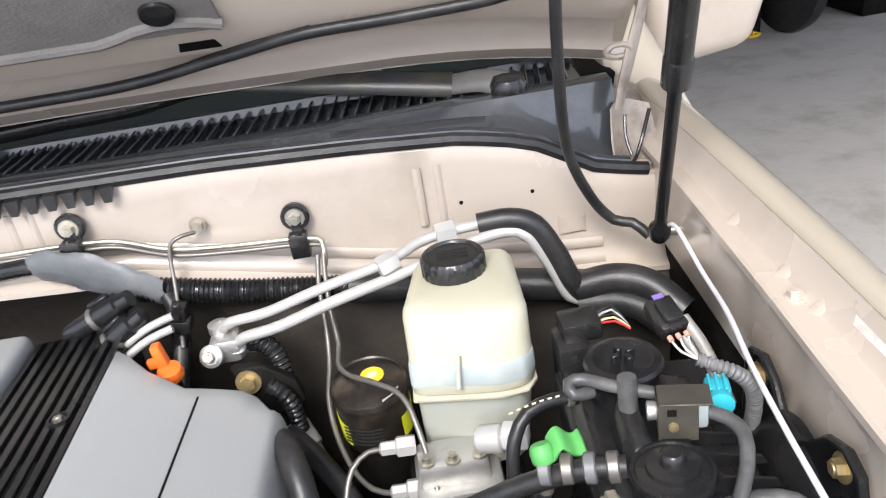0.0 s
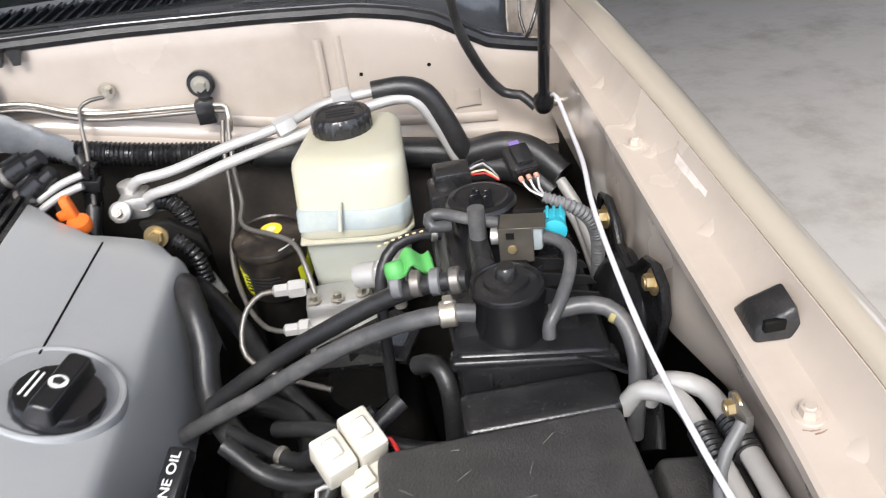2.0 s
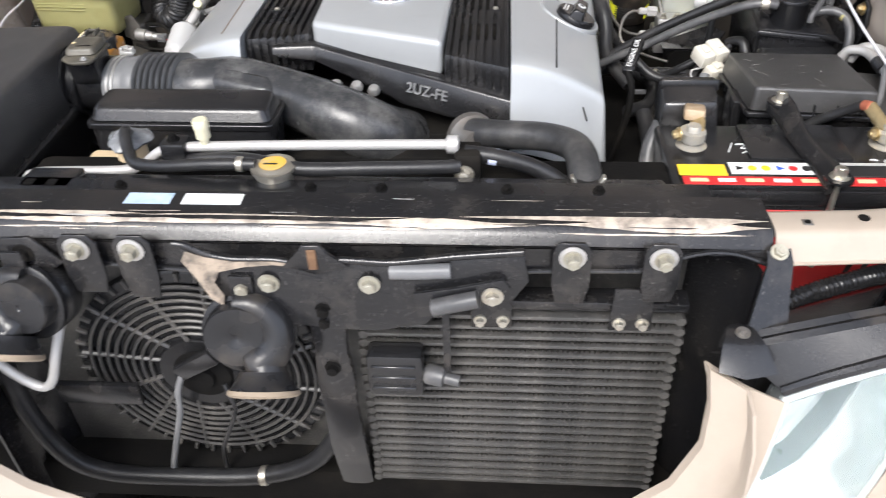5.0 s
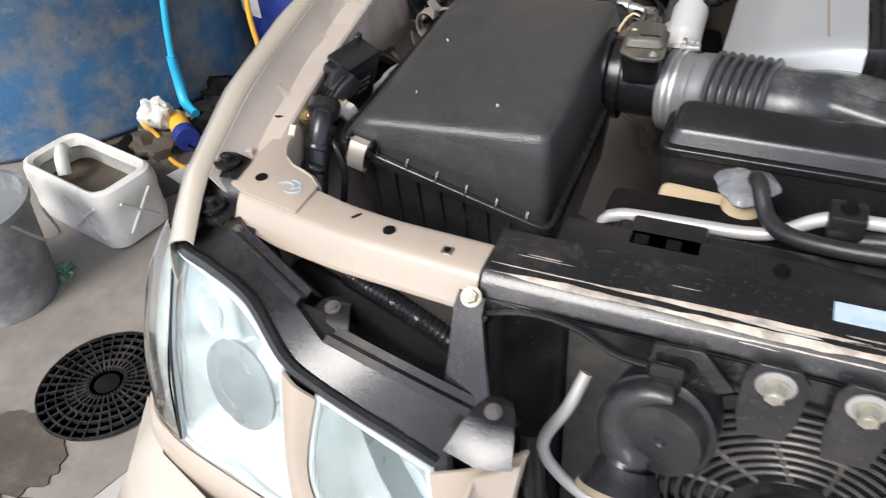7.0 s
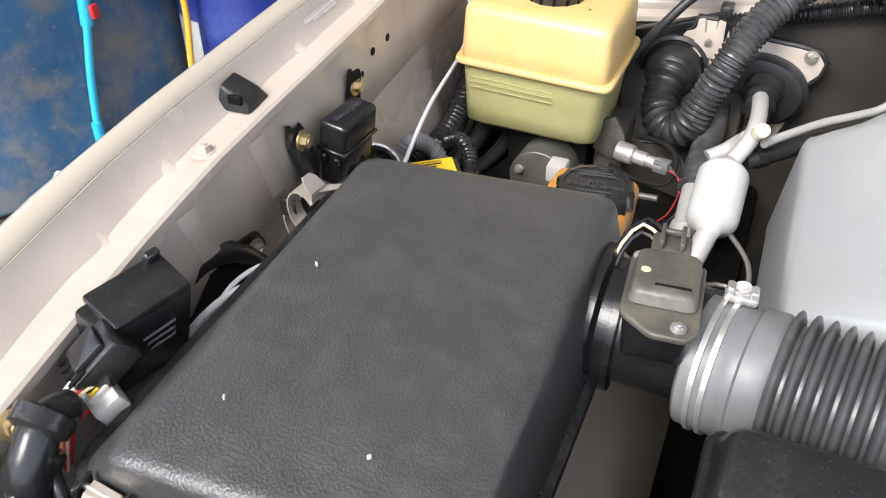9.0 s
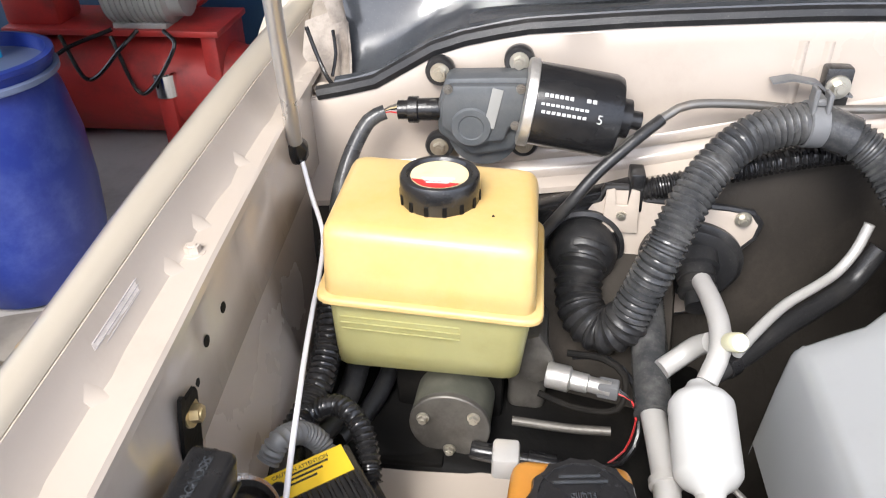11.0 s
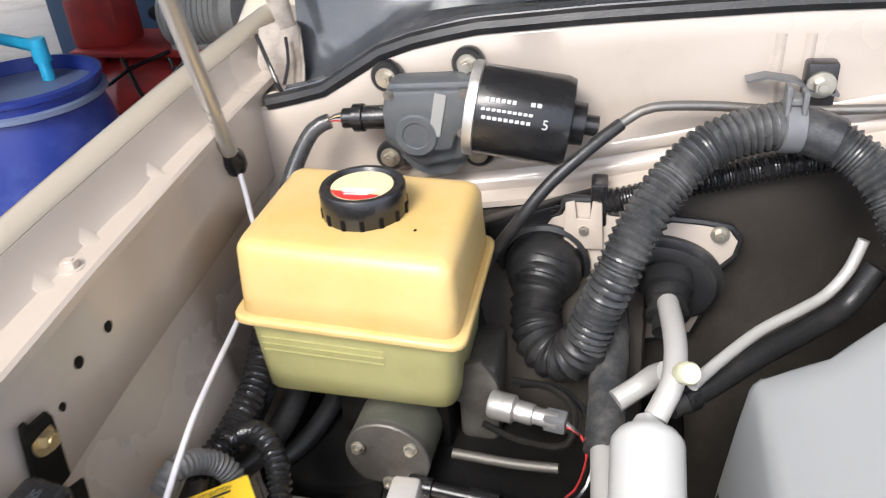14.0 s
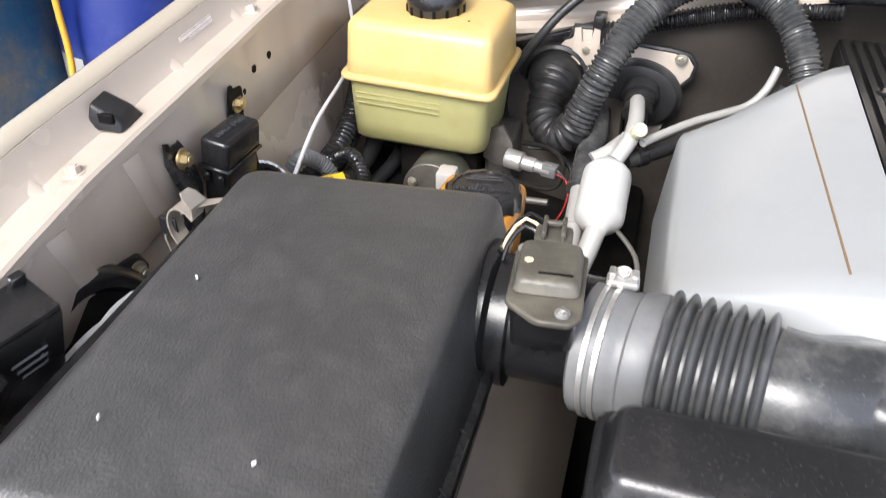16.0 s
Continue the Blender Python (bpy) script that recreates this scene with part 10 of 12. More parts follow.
    # right-hand sensor arm
    arm = part("sensor_arm", plate([(0.108, -0.066, 0.958), (0.150, -0.066, 0.966), (0.196, -0.066, 0.978), (0.204, -0.066, 0.966), (0.190, -0.066, 0.950), (0.165, -0.066, 0.940), (0.112, -0.066, 0.926)], (0, 1, 0), 0.004, 0.001), BLACK_PAINT, bar, "black sensor arm")
    part("bolt", bolt_mesh((0.186, -0.067, 0.958), (0, -1, 0), 0.0075, 1.5), STEEL, arm)
    part("sensor", tube([(0.128, -0.072, 0.946), (0.150, -0.074, 0.954), (0.172, -0.074, 0.960)], 0.009, 12), GREY_PIPE, arm)
    part("bar_patch", tube([(0.086, -0.056, 0.978), (0.110, -0.058, 0.980), (0.145, -0.058, 0.982)], 0.008, 12), GREY_DUCT, latch, "grey tube clip")
    # paint worn through to the beige along the rounded front edge, widened to paint in sky glints, and other rubbed
    # spots
    def worn(name, x0, x1, at, width, seed, mat_):
        rows = []
        n = max(6, int((x1 - x0) / 0.005))
        for k in range(n + 1):
            x = x0 + (x1 - x0) * k / n
            e = min(1, 8 * k / n, 8 * (n - k) / n)
            c = at + 0.0022 * noise.noise((x * 6, seed, 0.3)) + 0.0004 * noise.noise((x * 60, seed, 4.3))
            w = max(0.0002, width * e * (0.60 + 0.9 * noise.noise((x * 7, seed, 1.7)) + 0.16 * noise.noise((x * 60, seed, 2.7))))
            row = []
            for u in (c - w / 2, c, c + w / 2):
                y, z = lerp_table(EDGE_Y, u), lerp_table(EDGE_Z, u)
                row.append((x, y - 0.0004 * (u > 0.004), z + 0.0006))
            rows.append(row)
        part(name, sheet(rows, 0), mat_, bar, "rubbed beige paint and painted sky glints")
    for k, (x0, x1, at, w) in enumerate(((-0.455, -0.10, 0.0085, 0.0130), (-0.20, 0.22, 0.0095, 0.0100), (0.05, 0.455, 0.0080, 0.0135), (-0.455, -0.18, 0.0015, 0.0065), (-0.20, 0.10, 0.0020, 0.0030), (0.15, 0.455, 0.0010, 0.0060), (-0.05, 0.12, 0.0150, 0.0030), (0.25, 0.44, 0.0165, 0.0040), (-0.33, -0.16, 0.0170, 0.0030))):
        worn("worn_glint_edge", x0, x1, at, w, 3.1 * k, RUBBED)
    random.seed(5)
    for k in range(14):
        x = random.uniform(-0.44, 0.40)
        worn("scratch", x, x + random.uniform(0.02, 0.06), random.uniform(-0.03, 0.02), random.uniform(0.0008, 0.002), 50 + k, RUBBED if k % 3 else PIPE_WHITE)
    TAN = material("dusty tan rub on black paint", (0.34, 0.275, 0.21), 0.55, 0, 0.3, 40, (0.045, 0.04, 0.036), 0.55, 55, 0.2, 300)
    part("rubbed_corner", plate([(x, -0.0575 - 0.2 * max(0, 0.985 - z), z) for x, z in ((-0.116, 1.000), (-0.122, 0.988), (-0.110, 0.968), (-0.098, 0.946), (-0.086, 0.938), (-0.084, 0.950), (-0.092, 0.964), (-0.086, 0.976), (-0.060, 0.982), (-0.030, 0.985), (0.006, 0.981), (0.006, 0.984), (-0.030, 0.989), (-0.070, 0.988), (-0.098, 0.993))], (0, -1, 0), 0.0006), TAN, latch, "tan dusty rubbed edge")
    for x0, x1, mat_, lab in ((-0.205, -0.155, material("pale blue sticker", (0.36, 0.48, 0.62), 0.4, 0, 0.08, 60, (0.6, 0.65, 0.7), 0.4, 50, 0.02), "pale blue sticker"), (-0.143, -0.079, PRINT_WHITE, "white sticker")):
        part("sticker", box(x0, x1, 0.014, 0.034, 1.0062, 1.0070, 0.0002, 1), mat_, bar, lab)
    return face


front_panel()


def radiator():
    t = thing("radiator", "black-topped radiator behind the support bar", "radiator", (0, 0.09, 0.45))
    part("core", box(-0.40, 0.40, 0.075, 0.115, 0.45, 0.955, 0.003), FIN_ALU, t, "dusty finned core")
    part("top_tank", box(-0.38, 0.38, 0.068, 0.125, 0.935, 0.976, 0.008, 3), BLACK_PLASTIC, t, "black plastic top tank")
    part("shroud", box(-0.42, 0.42, 0.050, 0.098, 0.975, 0.985, 0.002), BLACK_PLASTIC, t, "black air guide")
    part("shroud_block", box(-0.365, -0.30, 0.075, 0.120, 0.955, 0.985, 0.004), BLACK_PLASTIC, t)
    for x in (-0.352, -0.325):
        part("recess", box(x - 0.006, x + 0.006, 0.080, 0.092, 0.9845, 0.9860, 0.0005, 1), DARK, t)
    neck = part("filler_neck", lathe([(0.022, 0), (0.022, 0.016), (0.026, 0.018), (0.026, 0.022)], (-0.068, 0.108, 0.975), seg=28), STEEL, t, "bare filler neck")
    cap = part("cap", lathe([(0.019, 0), (0.0225, 0.002), (0.0225, 0.006), (0.018, 0.009), (0.001, 0.010)], (-0.068, 0.108, 0.990), seg=32, wobble=lambda a, h: 1 + 0.16 * max(0, math.cos(2 * a)) ** 4), STEEL, t, "pressed steel radiator cap")
    part("cap_label", lathe([(0.0155, 0), (0.0155, 0.0006), (0.001, 0.0008)], (-0.068, 0.108, 0.9998), seg=28), CAP_LABEL, cap, "orange-yellow warning label")
    part("lettering", box(-0.078, -0.062, 0.104, 0.107, 1.0002, 1.0010, 0), PRINT_BLACK, cap)
    part("overflow_hose", tube([(-0.272, 0.186, 0.996), (-0.268, 0.172, 1.000), (-0.258, 0.150, 0.985), (-0.240, 0.128, 0.985), (-0.20, 0.115, 0.990), (-0.15, 0.110, 0.996), (-0.105, 0.108, 0.998), (-0.088, 0.108, 0.998)], 0.0075, 12), RUBBER, t, "black overflow hose")
    part("hose_clip", lathe([(0.0078, -0.004), (0.0092, -0.003), (0.0092, 0.003), (0.0078, 0.004)], (-0.106, 0.108, 0.998), (1, 0, 0), 16), STEEL, t)
    part("rail", tube([(-0.205, 0.145, 0.975), (-0.15, 0.140, 0.986), (-0.10, 0.130, 0.990), (-0.04, 0.112, 0.990), (0.05, 0.118, 0.988), (0.12, 0.125, 0.986), (0.145, 0.13, 0.985)], 0.0085, 12), RUBBER, t, "black hose along the tank")
    for x in (-0.24, -0.02, 0.06, 0.20, 0.30):
        part("bolt", bolt_mesh((x, 0.080, 0.985), r=0.005, washer=1.4, h=0.004), DARK, t)
    part("fan_cowl", box(-0.40, 0.40, 0.125, 0.20, 0.55, 0.955, 0.01), DARK, t, "dark fan cowl")
    return t


radiator()


def condenser_pipe():
    t = thing("condenser_pipe", "white painted refrigerant pipe behind the radiator", "pipe", (-0.2, 0.15, 0.93))
    part("pipe", tube([(-0.397, 0.140, 0.89), (-0.397, 0.141, 0.93), (-0.395, 0.142, 0.952), (-0.380, 0.144, 0.961), (-0.34, 0.146, 0.962), (-0.272, 0.148, 0.963), (-0.245, 0.149, 0.970), (-0.216, 0.150, 0.990), (-0.190, 0.150, 0.995), (-0.10, 0.150, 0.998), (0.0, 0.150, 1.000), (0.13, 0.150, 1.002)], 0.0062, 14), PIPE_WHITE, t)
    part("collar", lathe([(0.007, -0.006), (0.011, -0.004), (0.011, 0.008), (0.007, 0.010)], (0.134, 0.150, 1.002), (1, 0, 0), 16), PIPE_WHITE, t)
    v = part("service_valve", lathe([(0.0055, 0), (0.0055, 0.008), (0.0085, 0.009), (0.0085, 0.022), (0.0095, 0.0225), (0.0095, 0.031), (0.008, 0.033)], (-0.160, 0.150, 1.000), seg=20), material("cream cap", (0.62, 0.58, 0.42), 0.45, 0, 0.1), t, "cream service valve cap")
    c = part("clip", box(-0.212, -0.182, 0.136, 0.164, 0.968, 1.006, 0.004), BLACK_PLASTIC, t, "black pipe clip")
    part("clip_screw", bolt_mesh((-0.197, 0.148, 1.006), r=0.005), DARK, c)
    return t


condenser_pipe()


def snail_horn(at, r, turn, s=1):
    t = thing("snail_horn", "black plastic snail horn with a dusty trumpet mouth", "horn", at, "front horns")
    m = Matrix.Translation(at) @ Matrix.Rotation(radians(turn), 4, "Z") @ Matrix.Rotation(radians(-14), 4, "X")
    drum = lathe([(r * 0.55, 0.048), (r * 0.80, 0.044), (r * 0.98, 0.036), (r * 1.02, 0.026), (r * 1.02, 0.016), (r * 0.96, 0.013), (r * 0.96, 0.004), (r * 0.9, 0.0), (0.001, 0.0)], (0, 0, 0), (0, 1, 0), 44)
    part("drum", moved(drum, m), BLACK_PLASTIC, t)
    part("drum_band", moved(lathe([(r * 0.97, 0.010), (r * 1.05, 0.008), (r * 1.05, 0.001), (r * 0.97, -0.001)], (0, 0, 0), (0, 1, 0), 44), m), BLACK_GLOSS, t)
    # round front disc and the trumpet that sweeps round it and opens below
    part("core", moved(lathe([(r * 0.74, 0.0), (r * 0.74, -0.016), (r * 0.70, -0.0195), (r * 0.10, -0.0200), (r * 0.06, -0.0185), (0.001, -0.0185)], (-s * 0.20 * r, 0, 0.10 * r), (0, 1, 0), 40), m), HORN_PLASTIC, t, "round dusty front disc")
    pts, rad = [], []
    for k in range(8):
        a = radians(100 - 24 * k)
        q = r * 0.72
        pts.append((s * (q * math.cos(a) - 0.06 * r), -0.004 - 0.0012 * k, q * math.sin(a) + 0.06 * r))
        rad.append(r * (0.26 + 0.026 * k))
    pts += [(s * 0.30 * r, -0.014, -0.72 * r), (s * 0.26 * r, -0.020, -1.02 * r)]
    rad += [r * 0.48, r * 0.56]
    part("trumpet", moved(tube(pts, rad, 24), m), HORN_PLASTIC, t)
    mouth = m @ Vector((s * 0.24 * r, -0.023, -1.12 * r))
    ax = (m.to_3x3() @ Vector((-s * 0.08, -0.48, -0.85))).normalized()
    part("mouth", lathe([(r * 0.54, -0.016), (r * 0.62, -0.006), (r * 0.76, 0.003), (r * 0.80, 0.008), (r * 0.74, 0.0095)], mouth, ax, 32), HORN_PLASTIC, t, "flared trumpet mouth")
    part("mouth_dust", lathe([(r * 0.785, 0.0030), (r * 0.815, 0.0075), (r * 0.74, 0.0100), (r * 0.56, -0.004), (r * 0.38, -0.014), (0.001, -0.018)], mouth, ax, 32), DUST_LIP, t, "tan dust inside the mouth")
    part("bracket", box(at[0] - 0.012, at[0] + 0.012, at[1] + 0.006, at[1] + 0.011, at[2] + r * 0.7, max(at[2] + r + 0.02, 0.972), 0.002), BLACK_PAINT, t)
    return t


snail_horn((-0.306, -0.055, 0.925), 0.042, -10, -1)
snail_horn((-0.066, -0.068, 0.902), 0.047, 8, 1)
single("loop_pipe", tube([(-0.372, 0.00, 0.900), (-0.382, -0.02, 0.872), (-0.398, -0.03, 0.838), (-0.396, -0.035, 0.815), (-0.372, -0.035, 0.782), (-0.350, -0.035, 0.770), (-0.335, -0.035, 0.785), (-0.322, -0.03, 0.82), (-0.316, -0.01, 0.85)], 0.0058, 14), PIPE_WHITE, "white looped pipe under the horn", "pipe")


def cooling_fan():
    t = thing("condenser_fan", "black round condenser fan behind a ring grille", "fan", (-0.18, 0.05, 0.58))
    c = (-0.180, 0.030, 0.738)
    part("shroud", lathe([(0.158, 0.0), (0.162, 0.002), (0.162, 0.030), (0.150, 0.032), (0.150, 0.004)], c, (0, 1, 0), 64), BLACK_GLOSS, t)
    DUSTY = material("dusty grey-black grille plastic", (0.052, 0.050, 0.048), 0.36, 0, 0.3, 25, (0.17, 0.155, 0.135), 0.34, 20, 0.1)
    grille = part("grille", lathe([(0.056, -0.006), (0.058, -0.003), (0.058, 0.004), (0.001, 0.004)], c, (0, 1, 0), 36), BLACK_GLOSS, t, "black grille hub")
    for k in range(8):
        r = 0.068 + 0.0108 * k
        part("ring", tube([(c[0] + r * math.cos(a), c[1] - 0.004, c[2] + r * math.sin(a)) for a in np.linspace(0, 2 * math.pi, 49)], 0.0022, 6, smooth=False), DUSTY, grille)
    for k in range(12):
        a = 2 * math.pi * (k + 0.3) / 12
        b = a + 0.18
        part("spoke", tube([(c[0] + 0.055 * math.cos(a), c[1] - 0.003, c[2] + 0.055 * math.sin(a)), (c[0] + 0.155 * math.cos(b), c[1] - 0.002, c[2] + 0.155 * math.sin(b))], 0.0032, 6), DUSTY, grille)
    for k in range(44):
        a = 2 * math.pi * k / 44
        part("tooth", moved(box(0.150, 0.163, -0.0022, 0.0022, -0.002, 0.004, 0.0006, 1), Matrix.Translation(c) @ Matrix.Rotation(radians(90), 4, "X") @ Matrix.Rotation(a, 4, "Z")), DUSTY, t)
    motor = part("motor", lathe([(0.040, 0.03), (0.040, -0.004), (0.036, -0.010), (0.018, -0.012), (0.016, -0.018), (0.002, -0.019)], c, (0, 1, 0), 36), DARK, t)
    for k in range(6):
        a = 2 * math.pi * k / 6
        blade = []
        for u in np.linspace(0, 1, 5):
            rr = 0.045 + 0.1 * u
            blade.append([(c[0] + rr * math.cos(a + d + 0.25 * u), c[1] + 0.014 + 0.014 * (d / 0.35), c[2] + rr * math.sin(a + d + 0.25 * u)) for d in (-0.30, 0, 0.30)])
        part("blade", sheet(blade, 0.002), BLACK_GLOSS, motor)
    plug = part("plug", moved(box(-0.030, 0.030, -0.010, 0.004, -0.011, 0.011, 0.003), Matrix.Translation((-0.175, 0.008, 0.775)) @ Matrix.Rotation(radians(-32), 4, "Y")), BLACK_PLASTIC, t, "black fan plug")
    part("wire", tube([(-0.195, 0.004, 0.762), (-0.205, -0.004, 0.735), (-0.21, -0.006, 0.70), (-0.225, -0.01, 0.65), (-0.24, -0.012, 0.60), (-0.25, -0.01, 0.56)], 0.0042, 10), GREY_DUCT, t, "grey taped wire")
    part("wire", tube([(-0.150, 0.010, 0.735), (-0.140, 0.0, 0.70), (-0.155, -0.004, 0.66), (-0.17, -0.004, 0.62), (-0.175, 0.0, 0.56)], 0.003, 8), RUBBER, t)
    return t


cooling_fan()


def oil_cooler():
    t = thing("oil_cooler", "dusty finned aluminium cooler in front of the condenser", "cooler", (0.21, -0.01, 0.58))
    n = 21
    row = None
    for k in range(n):
        z = 0.895 - 0.0142 * k
        if row is None:
            row = part("cooler_tube", join(box(0.042, 0.384, -0.030, -0.004, -0.0030, 0.0030, 0.0025, 2), lathe([(0.0055, 0), (0.0055, 0.026)], (0.043, -0.030, 0), (0, 1, 0), 12), lathe([(0.0055, 0), (0.0055, 0.026)], (0.383, -0.030, 0), (0, 1, 0), 12)), FIN_ALU, t)
            row.matrix_basis = Matrix.Translation((0, 0, z))
        else:
            again("cooler_tube", row, Matrix.Translation((random.uniform(-0.0015, 0.0015), random.uniform(-0.0008, 0.0008), z)), t)
    fin = None
    for k in range(n - 1):
        z = 0.895 - 0.0142 * (k + 0.5)
        if fin is None:
            pts = []
            for j in range(115):
                pts.append((0.046 + 0.00294 * j, 0.0042 if j % 2 else -0.0042))
            bm = loft([[(x, -0.026, dz) for x, dz in pts], [(x, -0.006, dz) for x, dz in pts]], False, False)
            fin = part("fin_strip", bm, FIN_ALU, t, flat=True)
            fin.matrix_basis = Matrix.Translation((0, 0, z))
        else:
            again("fin_strip", fin, Matrix.Translation((0, 0, z)), t)
    part("top_bar", box(0.060, 0.390, -0.028, -0.002, 0.905, 0.918, 0.003), BLACK_PAINT, t)
    for x in (0.185, 0.330):
        b = part("strap", plate([(x - 0.020, -0.034, 0.942), (x + 0.020, -0.034, 0.942), (x + 0.022, -0.034, 0.885), (x - 0.022, -0.034, 0.885)], (0, 1, 0), 0.004, 0.001), BLACK_PAINT, t, "black mounting strap")
        for dx in (-0.012, 0.012):
            part("bolt", bolt_mesh((x + dx, -0.034, 0.896), (0, -1, 0), 0.005, 1.4), STEEL, b)
    s = part("sensor_box", box(0.050, 0.112, -0.060, -0.032, 0.800, 0.862, 0.006, 2), BLACK_PLASTIC, t, "black sensor box")
    for k in range(3):
        part("sensor_rib", box(0.056, 0.104, -0.063, -0.059, 0.812 + 0.016 * k, 0.818 + 0.016 * k, 0.001, 1), BLACK_PLASTIC, s)
    part("probe", lathe([(0.010, 0), (0.012, 0.004), (0.012, 0.022), (0.007, 0.024), (0.007, 0.04)], (0.112, -0.046, 0.826), (1, -0.2, -0.1), 16), GREY_PIPE, s)
    part("strip", box(0.134, 0.142, -0.050, -0.046, 0.82, 0.925, 0.001), BLACK_PAINT, t)
    part("condenser", box(-0.40, 0.40, 0.045, 0.060, 0.50, 0.945, 0.002), FIN_ALU, t, "dark condenser core")
    return t


oil_cooler()


def centre_post():
    t = thing("centre_post", "black pressed steel centre post", "bracket", (0.012, -0.05, 0.6))
    rows = []
    for z, w, y in ((0.952, 0.019, -0.052), (0.92, 0.020, -0.055), (0.87, 0.017, -0.057), (0.82, 0.021, -0.057), (0.77, 0.019, -0.055), (0.70, 0.021, -0.05), (0.60, 0.02, -0.03)):
        rows.append([(0.014 - w, y + 0.010, z), (0.014 - w, y, z), (0.014 - w * 0.5, y - 0.003, z), (0.014 + w * 0.5, y - 0.003, z), (0.014 + w, y, z), (0.014 + w, y + 0.010, z)])
    part("strip", sheet(rows, 0.003), BLACK_PAINT, t)
    for z in (0.930, 0.915, 0.845):
        part("bolt", bolt_mesh((0.014, -0.061, z), (0, -1, 0), 0.0065, 1.4), DARK, t)
    return t


centre_post()


def side_walls():
    for s in (-1, 1):
        b = part("support_post", sheet([[(s * 0.452, -0.03, z), (s * 0.447, 0.0, z), (s * 0.42, 0.03, z), (s * 0.40, 0.062, z)] for z in (0.965, 0.8, 0.45)], 0.004), BLACK_PAINT, bar, "black side post")
        part("post_hole", lathe([(0.008, 0), (0.008, 0.001), (0.001, 0.0012)], (s * 0.4475, -0.005, 0.88), (-s, -0.2, 0), 16), DARK, b)
        br = part("lamp_bracket", sheet([[(s * 0.473, -0.026, 0.992), (s * 0.450, -0.030, 0.992)], [(s * 0.474, -0.038, 0.984), (s * 0.449, -0.042, 0.984)], [(s * 0.470, -0.062, 0.955), (s * 0.436, -0.070, 0.955)], [(s * 0.468, -0.088, 0.925), (s * 0.424, -0.096, 0.922)]], 0.004), BLACK_PAINT, bar, "black lamp bracket")
        part("bolt", bolt_mesh((s * 0.461, -0.031, 0.991), (0, -0.6, 0.8), 0.0062, 1.4), DULL_BOLT, br)
    low = thing("lower_crossbar", "black lower crossbar with a hose", "crossbar", (0, 0.0, 0.5))
    part("bar", box(-0.45, 0.45, 0.0, 0.07, 0.50, 0.575, 0.008), DARK, low)
    part("hose", tube([(-0.42, 0.0, 0.80), (-0.41, -0.012, 0.70), (-0.38, -0.02, 0.62), (-0.33, -0.02, 0.585), (-0.22, -0.02, 0.582), (-0.12, -0.02, 0.59), (-0.05, -0.02, 0.62), (-0.01, -0.015, 0.67), (0.01, -0.01, 0.72)], 0.012, 14), RUBBER, low, "black hose")
    part("hose_clip", lathe([(0.0125, -0.005), (0.0138, -0.004), (0.0138, 0.004), (0.0125, 0.005)], (-0.115, -0.02, 0.5905), (1, 0, 0.1), 16), STEEL, low)
    part("strut", box(-0.37, -0.26, 0.0, 0.01, 0.70, 0.735, 0.003), BLACK_PAINT, low)


side_walls()

# Lamps and bumper -------------------------------------------------------
LENS = glow_free_glass("clear lamp lens", (0.93, 0.97, 0.97), 0.03)
REFLECTOR = material("lamp reflector", (0.74, 0.79, 0.80), 0.20, 0.70, 0.12, 22, (0.48, 0.55, 0.57), 0.35, 26, 0.25, 40)
LENS_RIM = material("frosted clear plastic rim", (0.50, 0.54, 0.53), 0.25, 0, 0.12, 30, (0.42, 0.40, 0.33), 0.3, 30, 0.05, sub=0.3)
BEZEL = material("grey lamp bezel", (0.22, 0.25, 0.26), 0.3, 0.3, 0.1, 20, None, 0, 5, 0.02)


def smooth_grid(rows, n=16, m=16):
    """A finer grid through a few rows of points, gliding both ways."""
    def glide(line, count):
        pts = [Vector(p) for p in line]
        out = []
        for i in range(count + 1):
            u = i / count * (len(pts) - 1)
            k = min(int(u), len(pts) - 2)
            p0, p1, p2, p3 = pts[max(k - 1, 0)], pts[k], pts[k + 1], pts[min(k + 2, len(pts) - 1)]
            f = u - k
            out.append(0.5 * (2 * p1 + (p2 - p0) * f + (2 * p0 - 5 * p1 + 4 * p2 - p3) * f * f + (3 * p1 - p0 - 3 * p2 + p3) * f ** 3))
        return out
    wide = [glide(r, n) for r in rows]
    return [list(c) for c in zip(*[glide(col, m) for col in zip(*wide)])]


def bowl_grid(grid, depth, s):
    """A reflector behind a lens grid: flush at its edge, deep in the middle, with stepped facets."""
    n, m = len(grid), len(grid[0])
    out = []
    for i, row in enumerate(grid):
        line = []
        for j, p in enumerate(row):
            u, v = 2 * i / (n - 1) - 1, 2 * j / (m - 1) - 1
            k = (1 - u ** 4) * (1 - v ** 4)
            step = 0.004 * ((i // 3 + j // 3) % 2)
            line.append(Vector((p.x * (1 - 0.03 * k) - s * 0.002, p.y + 0.006 + (depth + step) * k, p.z - 0.004 * k)))
        out.append(line)
    return out


